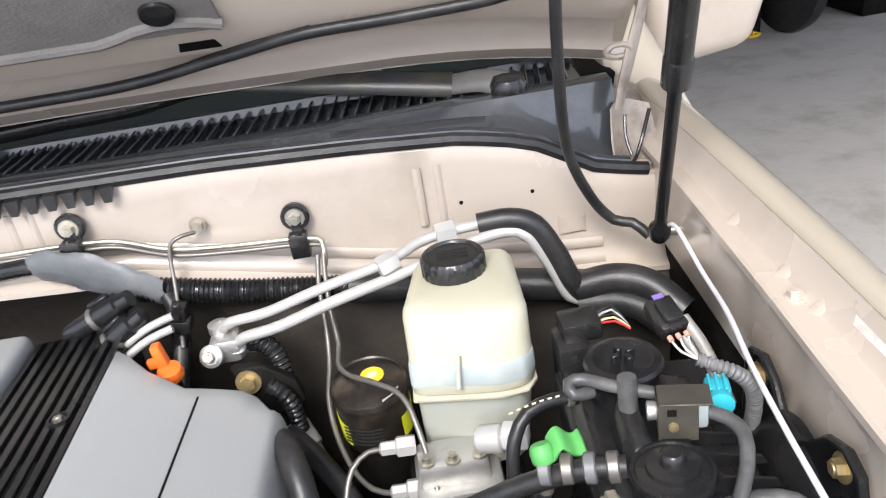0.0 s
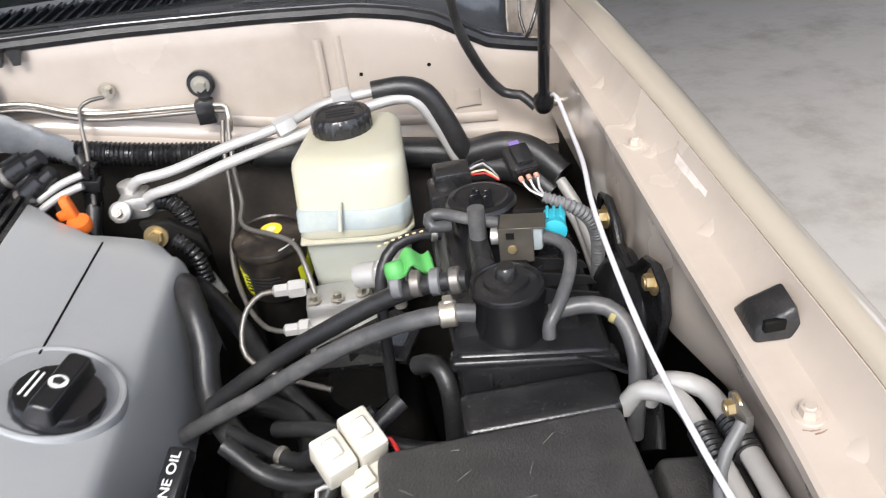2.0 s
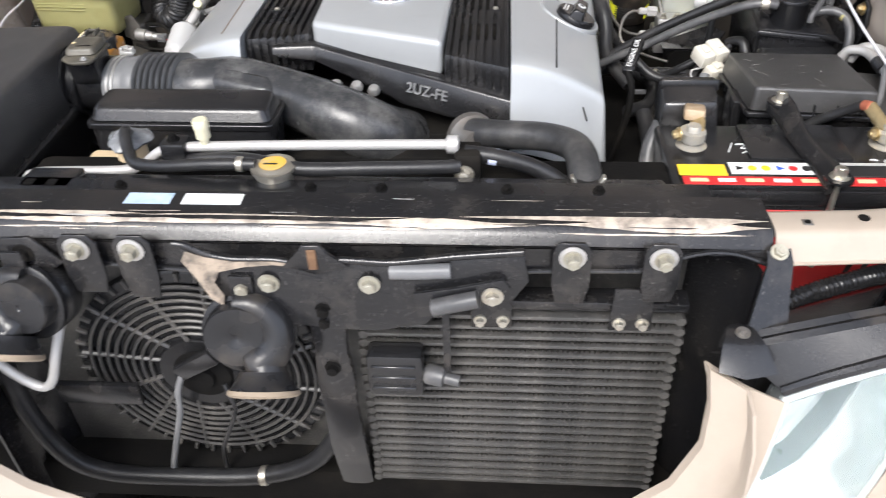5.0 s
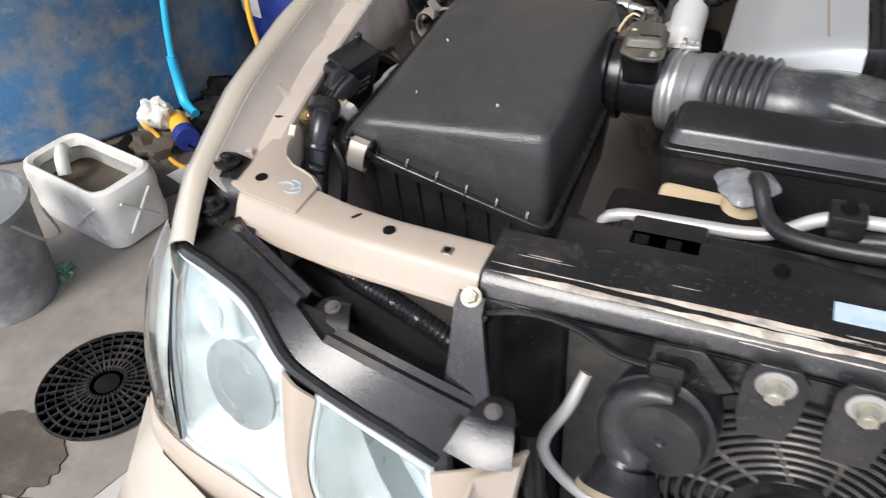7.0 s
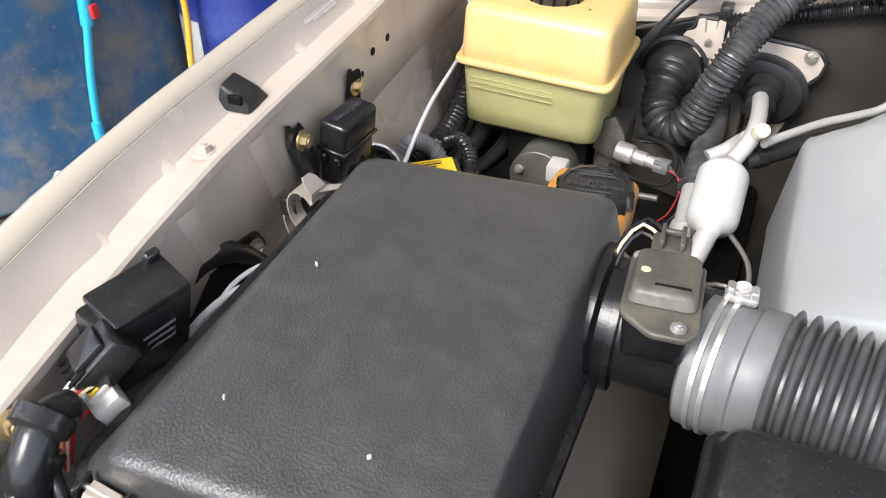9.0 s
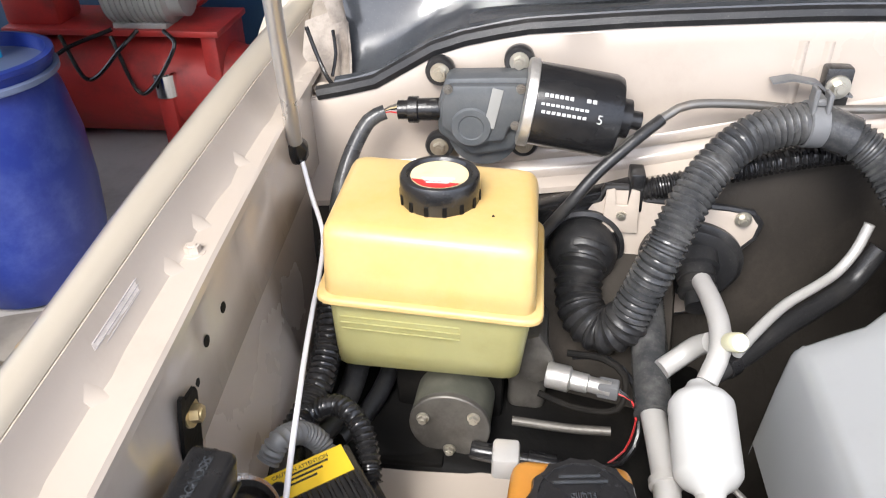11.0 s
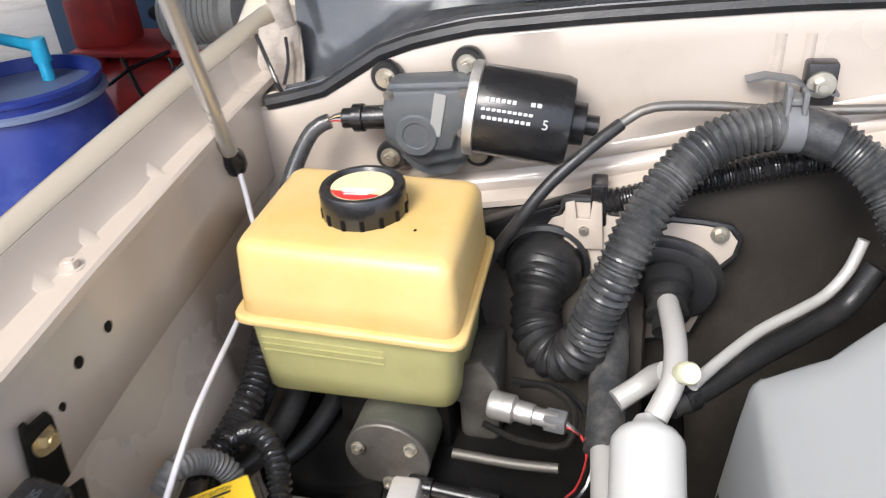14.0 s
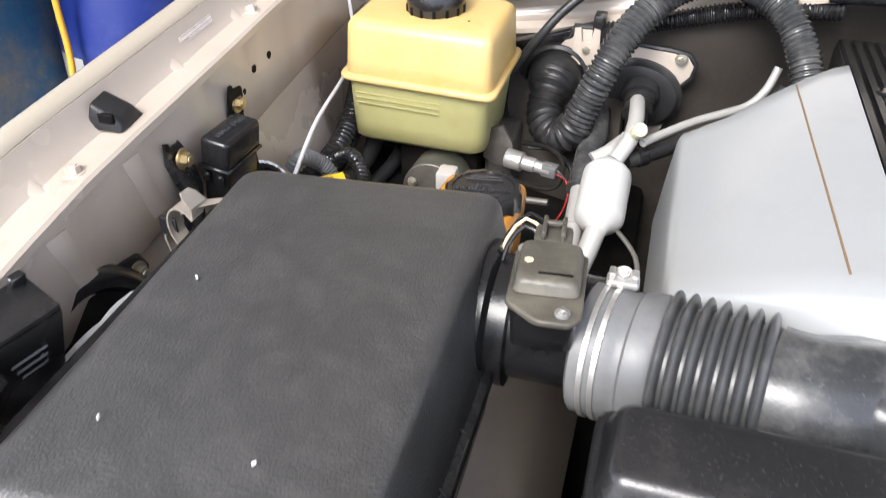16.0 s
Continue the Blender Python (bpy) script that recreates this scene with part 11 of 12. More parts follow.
def headlamp(s):
    t = thing("headlamp", "clear headlamp unit with its black housing exposed", "headlamp", (s * 0.6, -0.1, 0.75), "headlamps")

    def S(p):
        return (s * p[0], p[1], p[2])
    # outer lamp: rows from the top edge to the bottom edge
    top = [(0.767, -0.022, 0.950), (0.735, -0.044, 0.967), (0.692, -0.064, 0.973), (0.642, -0.086, 0.969), (0.594, -0.116, 0.947)]
    midr = [(0.763, -0.072, 0.866), (0.735, -0.093, 0.868), (0.692, -0.110, 0.868), (0.645, -0.124, 0.866), (0.598, -0.133, 0.860)]
    bot = [(0.766, -0.102, 0.757), (0.735, -0.112, 0.755), (0.695, -0.119, 0.753), (0.650, -0.130, 0.753), (0.607, -0.138, 0.757)]
    grid = smooth_grid([[S(p) for p in r] for r in (top, midr, bot)])
    lens = part("outer_lens", sheet(grid, 0.0025), LENS, t, "clear outer lens")
    lens.visible_shadow = False
    part("outer_bowl", sheet(bowl_grid(grid, 0.055, s), 0.002), REFLECTOR, lens, "bright reflector bowl")
    at, ax = S((0.668, -0.082, 0.866)), (s * 0.22, -0.9, 0.30)
    part("projector", lathe([(0.036, -0.02), (0.038, 0.004), (0.041, 0.007), (0.041, 0.010), (0.037, 0.011), (0.035, 0.002), (0.030, -0.006), (0.001, -0.012)], at, ax, 44), REFLECTOR, lens, "round projector")
    part("projector_lens", lathe([(0.0345, 0.004), (0.032, 0.010), (0.024, 0.0155), (0.012, 0.0185), (0.001, 0.0195)], at, ax, 40), LENS, lens, "domed projector lens").visible_shadow = False
    part("projector_ring", lathe([(0.0432, 0.006), (0.0455, 0.007), (0.0455, 0.011), (0.0432, 0.012)], at, ax, 40), BEZEL, lens, "grey projector ring")
    part("small_dish", lathe([(0.020, 0.004), (0.021, 0.006), (0.017, 0.001), (0.010, -0.003), (0.001, -0.004)], S((0.712, -0.052, 0.912)), (s * 0.4, -0.85, 0.3), 28), REFLECTOR, lens, "small reflector dish")
    side = [[(0.794, 0.004, 0.962), (0.782, -0.008, 0.956), (0.772, -0.020, 0.950)], [(0.833, -0.010, 0.893), (0.806, -0.036, 0.895), (0.768, -0.058, 0.897)],
            [(0.850, -0.030, 0.820), (0.822, -0.062, 0.824), (0.771, -0.087, 0.830)], [(0.850, -0.050, 0.745), (0.822, -0.080, 0.748), (0.771, -0.104, 0.752)]]
    sgrid = smooth_grid([[S(p) for p in r] for r in side], 10, 16)
    lens3 = part("side_lens", sheet(sgrid, 0.0025), LENS, t, "clear wrap-round side lens")
    lens3.visible_shadow = False
    part("side_reflector", sheet([[Vector((p.x - s * 0.012, p.y + 0.008, p.z)) for p in r] for r in sgrid], 0.002), REFLECTOR, lens3)
    rim = [grid[i][0] for i in range(17)] if abs(grid[0][0].x) > abs(grid[0][-1].x) else [grid[i][-1] for i in range(17)]
    for k, mm in ((0.0, BLACK_GLOSS), (0.004, BEZEL)):
        part("lens_joint", tube([(p.x + s * (0.002 - k), p.y - 0.001, p.z) for p in rim], 0.0022, 8, smooth=False), mm, lens)
    t2 = [(0.560, -0.121, 0.931), (0.530, -0.126, 0.923), (0.497, -0.128, 0.907), (0.466, -0.126, 0.885)]
    m2 = [(0.574, -0.139, 0.840), (0.535, -0.145, 0.832), (0.495, -0.147, 0.822), (0.456, -0.143, 0.812)]
    b2 = [(0.556, -0.150, 0.740), (0.520, -0.156, 0.730), (0.480, -0.156, 0.722), (0.442, -0.150, 0.715)]
    grid2 = smooth_grid([[S(p) for p in r] for r in (t2, m2, b2)])
    lens2 = part("inner_lens", sheet(grid2, 0.0025), LENS, t, "clear inner lens")
    lens2.visible_shadow = False
    part("inner_bowl", sheet(bowl_grid(grid2, 0.050, s), 0.002), REFLECTOR, lens2, "bright reflector bowl")
    part("reflector_vane", sheet([[S((0.536, -0.110, 0.905)), S((0.529, -0.090, 0.905))], [S((0.520, -0.119, 0.850)), S((0.513, -0.096, 0.850))], [S((0.500, -0.125, 0.800)), S((0.493, -0.100, 0.800))], [S((0.470, -0.126, 0.762)), S((0.466, -0.102, 0.762))]], 0.002), BEZEL, lens2, "grey reflector blade")
    for g, le in ((grid, lens), (grid2, lens2)):
        loop = [p for p in g[0]] + [r[-1] for r in g[1:]] + [p for p in g[-1][-2::-1]] + [r[0] for r in g[-2::-1]]
        part("lens_rim", tube([(p.x, p.y + 0.003, p.z) for p in loop], 0.0042, 8, smooth=False), LENS_RIM, le, "pale frosted lens rim")
    # painted strip between the lamps, below them and inside them
    part("painted_strip", sheet(smooth_grid([[S(p) for p in r] for r in ([(0.592, -0.119, 0.948), (0.577, -0.126, 0.944), (0.561, -0.124, 0.932)], [(0.597, -0.137, 0.860), (0.586, -0.144, 0.858), (0.576, -0.142, 0.840)], [(0.606, -0.142, 0.757), (0.582, -0.152, 0.750), (0.558, -0.153, 0.740)], [(0.610, -0.150, 0.66), (0.58, -0.158, 0.66), (0.552, -0.160, 0.66)])], 6, 14), 0.003), PAINT_SHADED, t, "beige painted divider")
    part("inner_strip", sheet(smooth_grid([[S(p) for p in r] for r in ([(0.464, -0.129, 0.886), (0.425, -0.118, 0.898), (0.393, -0.093, 0.902)], [(0.453, -0.146, 0.812), (0.425, -0.136, 0.830), (0.406, -0.108, 0.845)], [(0.440, -0.153, 0.715), (0.415, -0.147, 0.745), (0.392, -0.125, 0.780)])], 8, 12), 0.003), PAINT_SHADED, t, "beige painted inner edge")
    part("lower_strip", sheet(smooth_grid([[S(p) for p in r] for r in ([(0.853, -0.052, 0.742), (0.820, -0.084, 0.746), (0.768, -0.107, 0.752), (0.695, -0.123, 0.750), (0.606, -0.142, 0.752)], [(0.860, -0.055, 0.725), (0.825, -0.092, 0.730), (0.770, -0.116, 0.736), (0.695, -0.133, 0.735), (0.606, -0.152, 0.735)], [(0.862, -0.055, 0.690), (0.826, -0.095, 0.690), (0.770, -0.122, 0.690), (0.695, -0.140, 0.690), (0.606, -0.160, 0.690)])], 20, 8), 0.003), PAINT_SHADED, t, "beige painted strip below the lamp")
    part("lamp_back", hexa([S((0.84, -0.03, 0.70)), S((0.42, -0.10, 0.70)), S((0.44, -0.02, 0.70)), S((0.80, 0.06, 0.70))], [S((0.78, 0.0, 0.88)), S((0.47, -0.06, 0.87)), S((0.46, -0.02, 0.87)), S((0.76, 0.05, 0.90))], 0.01), DARK, t)
    # black rubber edge and housing on top
    edge = [S(p) for p in ((0.764, -0.012, 0.962), (0.735, -0.040, 0.974), (0.692, -0.058, 0.980), (0.640, -0.079, 0.977), (0.592, -0.110, 0.955), (0.561, -0.116, 0.940), (0.528, -0.121, 0.930), (0.493, -0.122, 0.914), (0.462, -0.120, 0.893))]
    part("edge_seal", tube(edge, 0.006, 8), BLACK_PLASTIC, t, "black edge seal")
    inner = [(0.722, 0.000, 0.984), (0.696, -0.026, 0.986), (0.652, -0.048, 0.984), (0.602, -0.070, 0.975), (0.568, -0.090, 0.962), (0.530, -0.096, 0.957), (0.492, -0.099, 0.948), (0.452, -0.100, 0.936), (0.420, -0.098, 0.922)]
    deep = [(0.690, 0.030, 0.930), (0.670, 0.010, 0.925), (0.640, -0.010, 0.920), (0.600, -0.025, 0.915), (0.560, -0.035, 0.905), (0.520, -0.045, 0.900), (0.480, -0.050, 0.890), (0.440, -0.050, 0.880), (0.415, -0.045, 0.870)]
    hous = part("housing", sheet([edge, [S(p) for p in inner], [S(p) for p in deep]], 0.003), BLACK_PLASTIC, t, "exposed black housing")
    for x, y, z in ((0.578, -0.053, 0.962), (0.420, -0.098, 0.946), (0.694, -0.011, 0.983)):
        lug = part("lug", sheet([[S((x - 0.024, y - 0.030, z - 0.022)), S((x, y - 0.036, z - 0.024)), S((x + 0.030, y - 0.030, z - 0.022))], [S((x - 0.020, y - 0.012, z - 0.004)), S((x, y - 0.014, z - 0.003)), S((x + 0.020, y - 0.012, z - 0.004))], [S((x - 0.013, y + 0.006, z)), S((x, y + 0.008, z)), S((x + 0.013, y + 0.006, z))], [S((x - 0.010, y + 0.016, z - 0.004)), S((x, y + 0.019, z - 0.004)), S((x + 0.010, y + 0.016, z - 0.004))], [S((x - 0.012, y + 0.020, z - 0.035)), S((x, y + 0.022, z - 0.035)), S((x + 0.012, y + 0.020, z - 0.035))]], 0.003), BLACK_PLASTIC, hous, angle=50)
        part("lug_screw", bolt_mesh(S((x, y, z + 0.0005)), (0, -0.15, 1), r=0.005, washer=1.4, h=0.003), PIPE_STEEL, lug)
    for a, b in ((0, 4), (4, 9)):
        part("channel", sheet([[S(p), S((p[0] - 0.002, p[1] + 0.006, p[2] + 0.003)), S((p[0] - 0.004, p[1] + 0.012, p[2] - 0.001)), S((p[0] - 0.006, p[1] + 0.018, p[2] + 0.002)), S((p[0] - 0.008, p[1] + 0.026, p[2] - 0.012))] for p in inner[a:b]], 0.002), HORN_PLASTIC, hous, "grooved top edge", angle=30)
    part("facet", sheet([[S((0.612, -0.062, 0.972)), S((0.592, -0.084, 0.962)), S((0.560, -0.108, 0.948))], [S((0.575, -0.058, 0.958)), S((0.560, -0.082, 0.952)), S((0.545, -0.110, 0.944))]], 0.002), BLACK_PLASTIC, hous, angle=30)
    part("back_shell", hexa([S((0.69, -0.03, 0.76)), S((0.44, -0.08, 0.74)), S((0.46, 0.02, 0.74)), S((0.68, 0.06, 0.76))], [S((0.68, -0.02, 0.925)), S((0.44, -0.06, 0.88)), S((0.46, 0.0, 0.88)), S((0.67, 0.04, 0.925))], 0.01), BLACK_PLASTIC, t)
    part("loom", tube([S((0.60, 0.012, 0.935)), S((0.56, -0.002, 0.935)), S((0.52, -0.012, 0.928)), S((0.49, -0.016, 0.915)), S((0.47, -0.01, 0.89))], 0.010, 12, wave=0.002, pitch=0.005), LOOM, t, "corrugated loom")
    return t


headlamp(-1)
headlamp(1)


def wing_corner(s):
    t = thing("corner_bracket", "black folded corner bracket with two bolts", "bracket", (s * 0.74, 0.03, 0.98), "corner brackets")
    rows = [[(0.722, 0.062, 1.0085), (0.738, 0.066, 1.0085), (0.752, 0.060, 1.0090)], [(0.720, 0.044, 1.0085), (0.738, 0.044, 1.0090), (0.754, 0.044, 1.0090)], [(0.718, 0.031, 1.0060), (0.736, 0.030, 1.0060), (0.752, 0.030, 1.0060)],
            [(0.714, 0.025, 0.9960), (0.734, 0.023, 0.9960), (0.751, 0.022, 0.9960)], [(0.708, 0.016, 0.9900), (0.732, 0.013, 0.9905), (0.756, 0.012, 0.9910)], [(0.708, 0.000, 0.9890), (0.730, -0.002, 0.9895), (0.758, -0.002, 0.9900)], [(0.712, -0.012, 0.9870), (0.728, -0.014, 0.9870), (0.752, -0.014, 0.9870)]]
    part("plate", sheet([[(s * x, y, z) for x, y, z in r] for r in rows], 0.004), BLACK_PAINT, t)
    for x, y, z in ((0.738, 0.047, 1.0095), (0.731, 0.003, 0.9902)):
        part("cup", lathe([(0.0115, 0), (0.0130, 0.002), (0.0130, 0.005), (0.0105, 0.0060), (0.0095, 0.0045)], (s * x, y, z), seg=24), BLACK_PAINT, t)
        part("bolt", bolt_mesh((s * x, y, z + 0.003), r=0.0062, washer=1.3, h=0.006), BLACK_PAINT, t)


wing_corner(-1)
wing_corner(1)


def bumper():
    half = [(0.396, -0.112, 0.912), (0.400, -0.126, 0.876), (0.396, -0.142, 0.834), (0.372, -0.150, 0.780), (0.328, -0.150, 0.732), (0.25, -0.150, 0.688), (0.17, -0.150, 0.674), (0.08, -0.150, 0.668), (0.0, -0.150, 0.667)]
    inner = [(-x, y, z) for x, y, z in half] + [(x, y, z) for x, y, z in half[-2::-1]]

    def out(p, k, drop):
        x, y, z = p
        g = min(1, max(0.0, (0.80 - z) / 0.10))
        return (x * (1 + 0.13 * k * g) + math.copysign(min(0.030, 0.03 * k) * (1 - g), x), y - 0.022 * k - 0.010 * k * g, z - drop * g - 0.004 * k * (1 - g))
    rows = [[(x * 0.996, y + 0.008, z + 0.001) for x, y, z in inner], inner, [out(p, 0.35, 0.010) for p in inner], [out(p, 1, 0.030) for p in inner], [out(p, 1.6, 0.055) for p in inner], [out(p, 2.1, 0.13) for p in inner], [out(p, 2.2, 0.25) for p in inner]]
    b = part("bumper", sheet(rows, 0.003), PAINT_SHADED, car, "beige front bumper and lamp surround")
    part("bumper_hole", lathe([(0.008, 0), (0.008, 0.001), (0.001, 0.0014)], (-0.262, -0.163, 0.650), (0, -0.7, 0.7), 18), DARK, b)
    for s in (-1, 1):
        rows = [[(s * 0.44, -0.150, 0.715), (s * 0.60, -0.162, 0.722), (s * 0.72, -0.140, 0.722), (s * 0.80, -0.110, 0.722), (s * 0.845, -0.05, 0.722)],
                [(s * 0.45, -0.215, 0.690), (s * 0.60, -0.225, 0.70), (s * 0.75, -0.195, 0.70), (s * 0.84, -0.130, 0.70), (s * 0.885, -0.04, 0.70)],
                [(s * 0.46, -0.275, 0.60), (s * 0.60, -0.285, 0.60), (s * 0.77, -0.255, 0.60), (s * 0.89, -0.160, 0.60), (s * 0.92, -0.01, 0.60)],
                [(s * 0.46, -0.270, 0.40), (s * 0.60, -0.280, 0.40), (s * 0.77, -0.250, 0.40), (s * 0.89, -0.160, 0.40), (s * 0.92, -0.01, 0.40)]]
        part("bumper_end", sheet(rows, 0.003), PAINT_OUT, b, "champagne bumper corner")
    for s in (-1, 1):
        part("wheel_tub", box(min(s * 0.42, s * 0.86), max(s * 0.42, s * 0.86), 0.1, 0.95, 0.05, 0.60, 0.05), DARK, car, "dark wheel and arch")
    part("floor_pan", box(-0.6, 0.6, -0.05, 1.4, 0.2, 0.3, 0.02), DARK, car, "dark undertray")
    part("cabin", box(-0.86, 0.86, 1.42, 3.2, 0.3, 1.2, 0.08), PAINT_OUT, car, "champagne body behind the windscreen")
    for s in (-1, 1):
        w = part("wheel", lathe([(0.20, -0.12), (0.37, -0.12), (0.39, -0.08), (0.39, 0.08), (0.37, 0.12), (0.20, 0.12)], (s * 0.78, 0.52, 0.39), (1, 0, 0), 40), RUBBER, car, "black tyre")
        part("rim", lathe([(0.20, -0.1), (0.2, 0.1), (0.05, 0.08)], (s * 0.78, 0.52, 0.39), (s, 0, 0), 30), ALU, w)


bumper()

# The yard ---------------------------------------------------------------
ground = single("ground", loft([[(x, y, 0) for x in (-40, -6, -3, -1, 1, 3, 6, 40)] for y in (-40, -6, -2, 0, 2, 4, 8, 40)], False, False), CONCRETE, "grey dusty concrete yard floor", "floor", kind="structure")
WALL = material("grimy dark plaster", (0.16, 0.16, 0.16), 0.9, 0, 0.3, 2, (0.05, 0.05, 0.05), 0.4, 2, 0.3, 40)
single("wall_back", box(-6, 8, 5.9, 6.1, 0, 4.0, 0.01), WALL, "dark back wall of the open workshop", "wall", kind="structure")
# Unseen roof, added so that daylight comes mostly from the front
single("roof", box(-6, 8, -0.6, 6.1, 3.9, 4.0, 0.01), WALL, "unseen dark roof added to block the overhead sky", "roof", kind="structure")
BLUE_TANK = material("worn blue tank paint", (0.020, 0.095, 0.20), 0.5, 0.0, 0.6, 2.6, (0.19, 0.175, 0.145), 0.50, 6.5, 0.5, 60, specks=0.35, speck_scale=28)
BLUE_DRUM = material("blue drum plastic", (0.014, 0.030, 0.20), 0.36, 0, 0.15, 5, (0.10, 0.14, 0.36), 0.3, 6, 0.05, 200)
CYAN = material("cyan water pipe", (0.03, 0.45, 0.72), 0.35, 0, 0.06, 20, (0.2, 0.4, 0.5), 0.12, 20, 0.03)
YELLOW_HOSE = material("yellow air hose", (0.80, 0.42, 0.05), 0.4, 0, 0.06, 20, (0.4, 0.25, 0.1), 0.15, 20, 0.03)
RED_PAINT = material("oily red paint", (0.42, 0.035, 0.03), 0.42, 0, 0.2, 8, (0.09, 0.03, 0.03), 0.4, 7, 0.1, 200)
CAN_WHITE = material("grubby white plastic", (0.62, 0.61, 0.57), 0.5, 0, 0.08, 8, (0.34, 0.31, 0.25), 0.35, 9, 0.1, 300, sub=0.2)
MUD = material("dark wet mud", (0.07, 0.055, 0.04), 0.6, 0, 0.4, 14, (0.2, 0.17, 0.13), 0.3, 10, 0.6, 60)


def water_tank():
    t = thing("water_tank", "tall round blue steel tank with worn rusty paint", "tank", (-3.05, 1.75, 0))
    part("shell", lathe([(0.88, 0.0), (0.90, 0.02), (0.90, 0.03), (0.885, 0.05), (0.89, 0.8), (0.90, 0.83), (0.89, 0.86), (0.885, 1.7), (0.90, 1.73), (0.88, 1.76), (0.3, 1.95), (0.01, 1.97)], (-3.05, 1.75, 0), seg=72), BLUE_TANK, t, angle=60)
    p = [(-2.155, 1.60, 1.6), (-2.16, 1.58, 0.95), (-2.165, 1.55, 0.60), (-2.18, 1.50, 0.35), (-2.185, 1.475, 0.20)]
    part("pipe", tube(p, 0.0118, 14), CYAN, t, "cyan plastic down pipe")
    part("coupling", tube([(-2.165, 1.545, 0.58), (-2.17, 1.535, 0.50)], 0.018, 14), CYAN, t)
    part("valve_tap", box(-2.150, -2.135, 1.535, 1.56, 0.52, 0.56, 0.004), RED, t, "red tap")
    part("elbow", tube([(-2.185, 1.475, 0.22), (-2.18, 1.47, 0.12), (-2.15, 1.44, 0.06), (-2.08, 1.40, 0.05)], [0.016, 0.019, 0.019, 0.015], 14), CYAN, t)
    return t


water_tank()


def blue_drum():
    t = thing("drum", "open blue plastic drum with a pale label", "drum", (-2.0, 2.06, 0))
    c = (-2.0, 2.06, 0)
    part("shell", lathe([(0.17, 0), (0.195, 0.02), (0.225, 0.16), (0.235, 0.30), (0.232, 0.45), (0.212, 0.58), (0.200, 0.625), (0.214, 0.632), (0.214, 0.645), (0.204, 0.65), (0.204, 0.668), (0.214, 0.672), (0.214, 0.685), (0.196, 0.688), (0.190, 0.62), (0.21, 0.45), (0.215, 0.2), (0.01, 0.19)], c, seg=64), BLUE_DRUM, t, angle=60)
    part("hoop", lathe([(0.213, 0), (0.219, 0.003), (0.219, 0.016), (0.213, 0.019)], (c[0], c[1], 0.630), seg=64), material("grey-blue hoop", (0.16, 0.2, 0.32), 0.4, 0.2), t, "grey locking hoop")
    rows = [[(c[0] + r * math.cos(a), c[1] + r * math.sin(a), z) for a in np.linspace(radians(232), radians(262), 6)] for r, z in ((0.2375, 0.22), (0.2385, 0.30), (0.2365, 0.36), (0.2345, 0.42))]
    part("label", sheet(rows, 0.0008), CAN_WHITE, t, "torn white label")
    p = part("pipe", tube([(-2.33, 2.30, 0.62), (-2.33, 2.30, 0.735), (-2.32, 2.295, 0.745), (-2.0, 2.165, 0.742), (-1.985, 2.16, 0.735), (-1.985, 2.16, 0.63)], 0.017, 14, smooth=False), CYAN, t, "cyan pipe hooked over the rim")
    for a, b in (((-2.33, 2.30, 0.70), (-2.33, 2.30, 0.765)), ((-1.985, 2.16, 0.70), (-1.985, 2.16, 0.765))):
        part("elbow", tube([a, b], 0.023, 14), CYAN, p)
    return t


blue_drum()
single("air_hose", tube([(-1.98, 1.83, 1.35), (-2.0, 1.82, 1.0), (-2.03, 1.80, 0.80), (-2.035, 1.79, 0.60), (-2.03, 1.78, 0.45), (-2.02, 1.74, 0.28), (-1.98, 1.70, 0.10), (-1.95, 1.60, 0.02)], 0.010, 12), YELLOW_HOSE, "yellow air hose hanging down past the drum", "hose")
hs = thing("hose_hook", "coiled yellow air hose on a wall hook", "hose", (-2.62, 3.72, 0.9))
part("hook", tube([(-2.62, 3.76, 1.06), (-2.62, 3.70, 1.06), (-2.62, 3.68, 1.09)], 0.008, 8), DARK, hs)
for k in range(5):
    part("coil", tube([(-2.62 + (0.20 + 0.012 * k) * math.cos(a) + 0.02 * k, 3.72 - 0.018 * k, 0.86 + (0.21 + 0.01 * k) * math.sin(a)) for a in np.linspace(0.2 * k, 2 * math.pi + 0.2 * k, 25)], 0.011, 8), YELLOW_HOSE, hs)


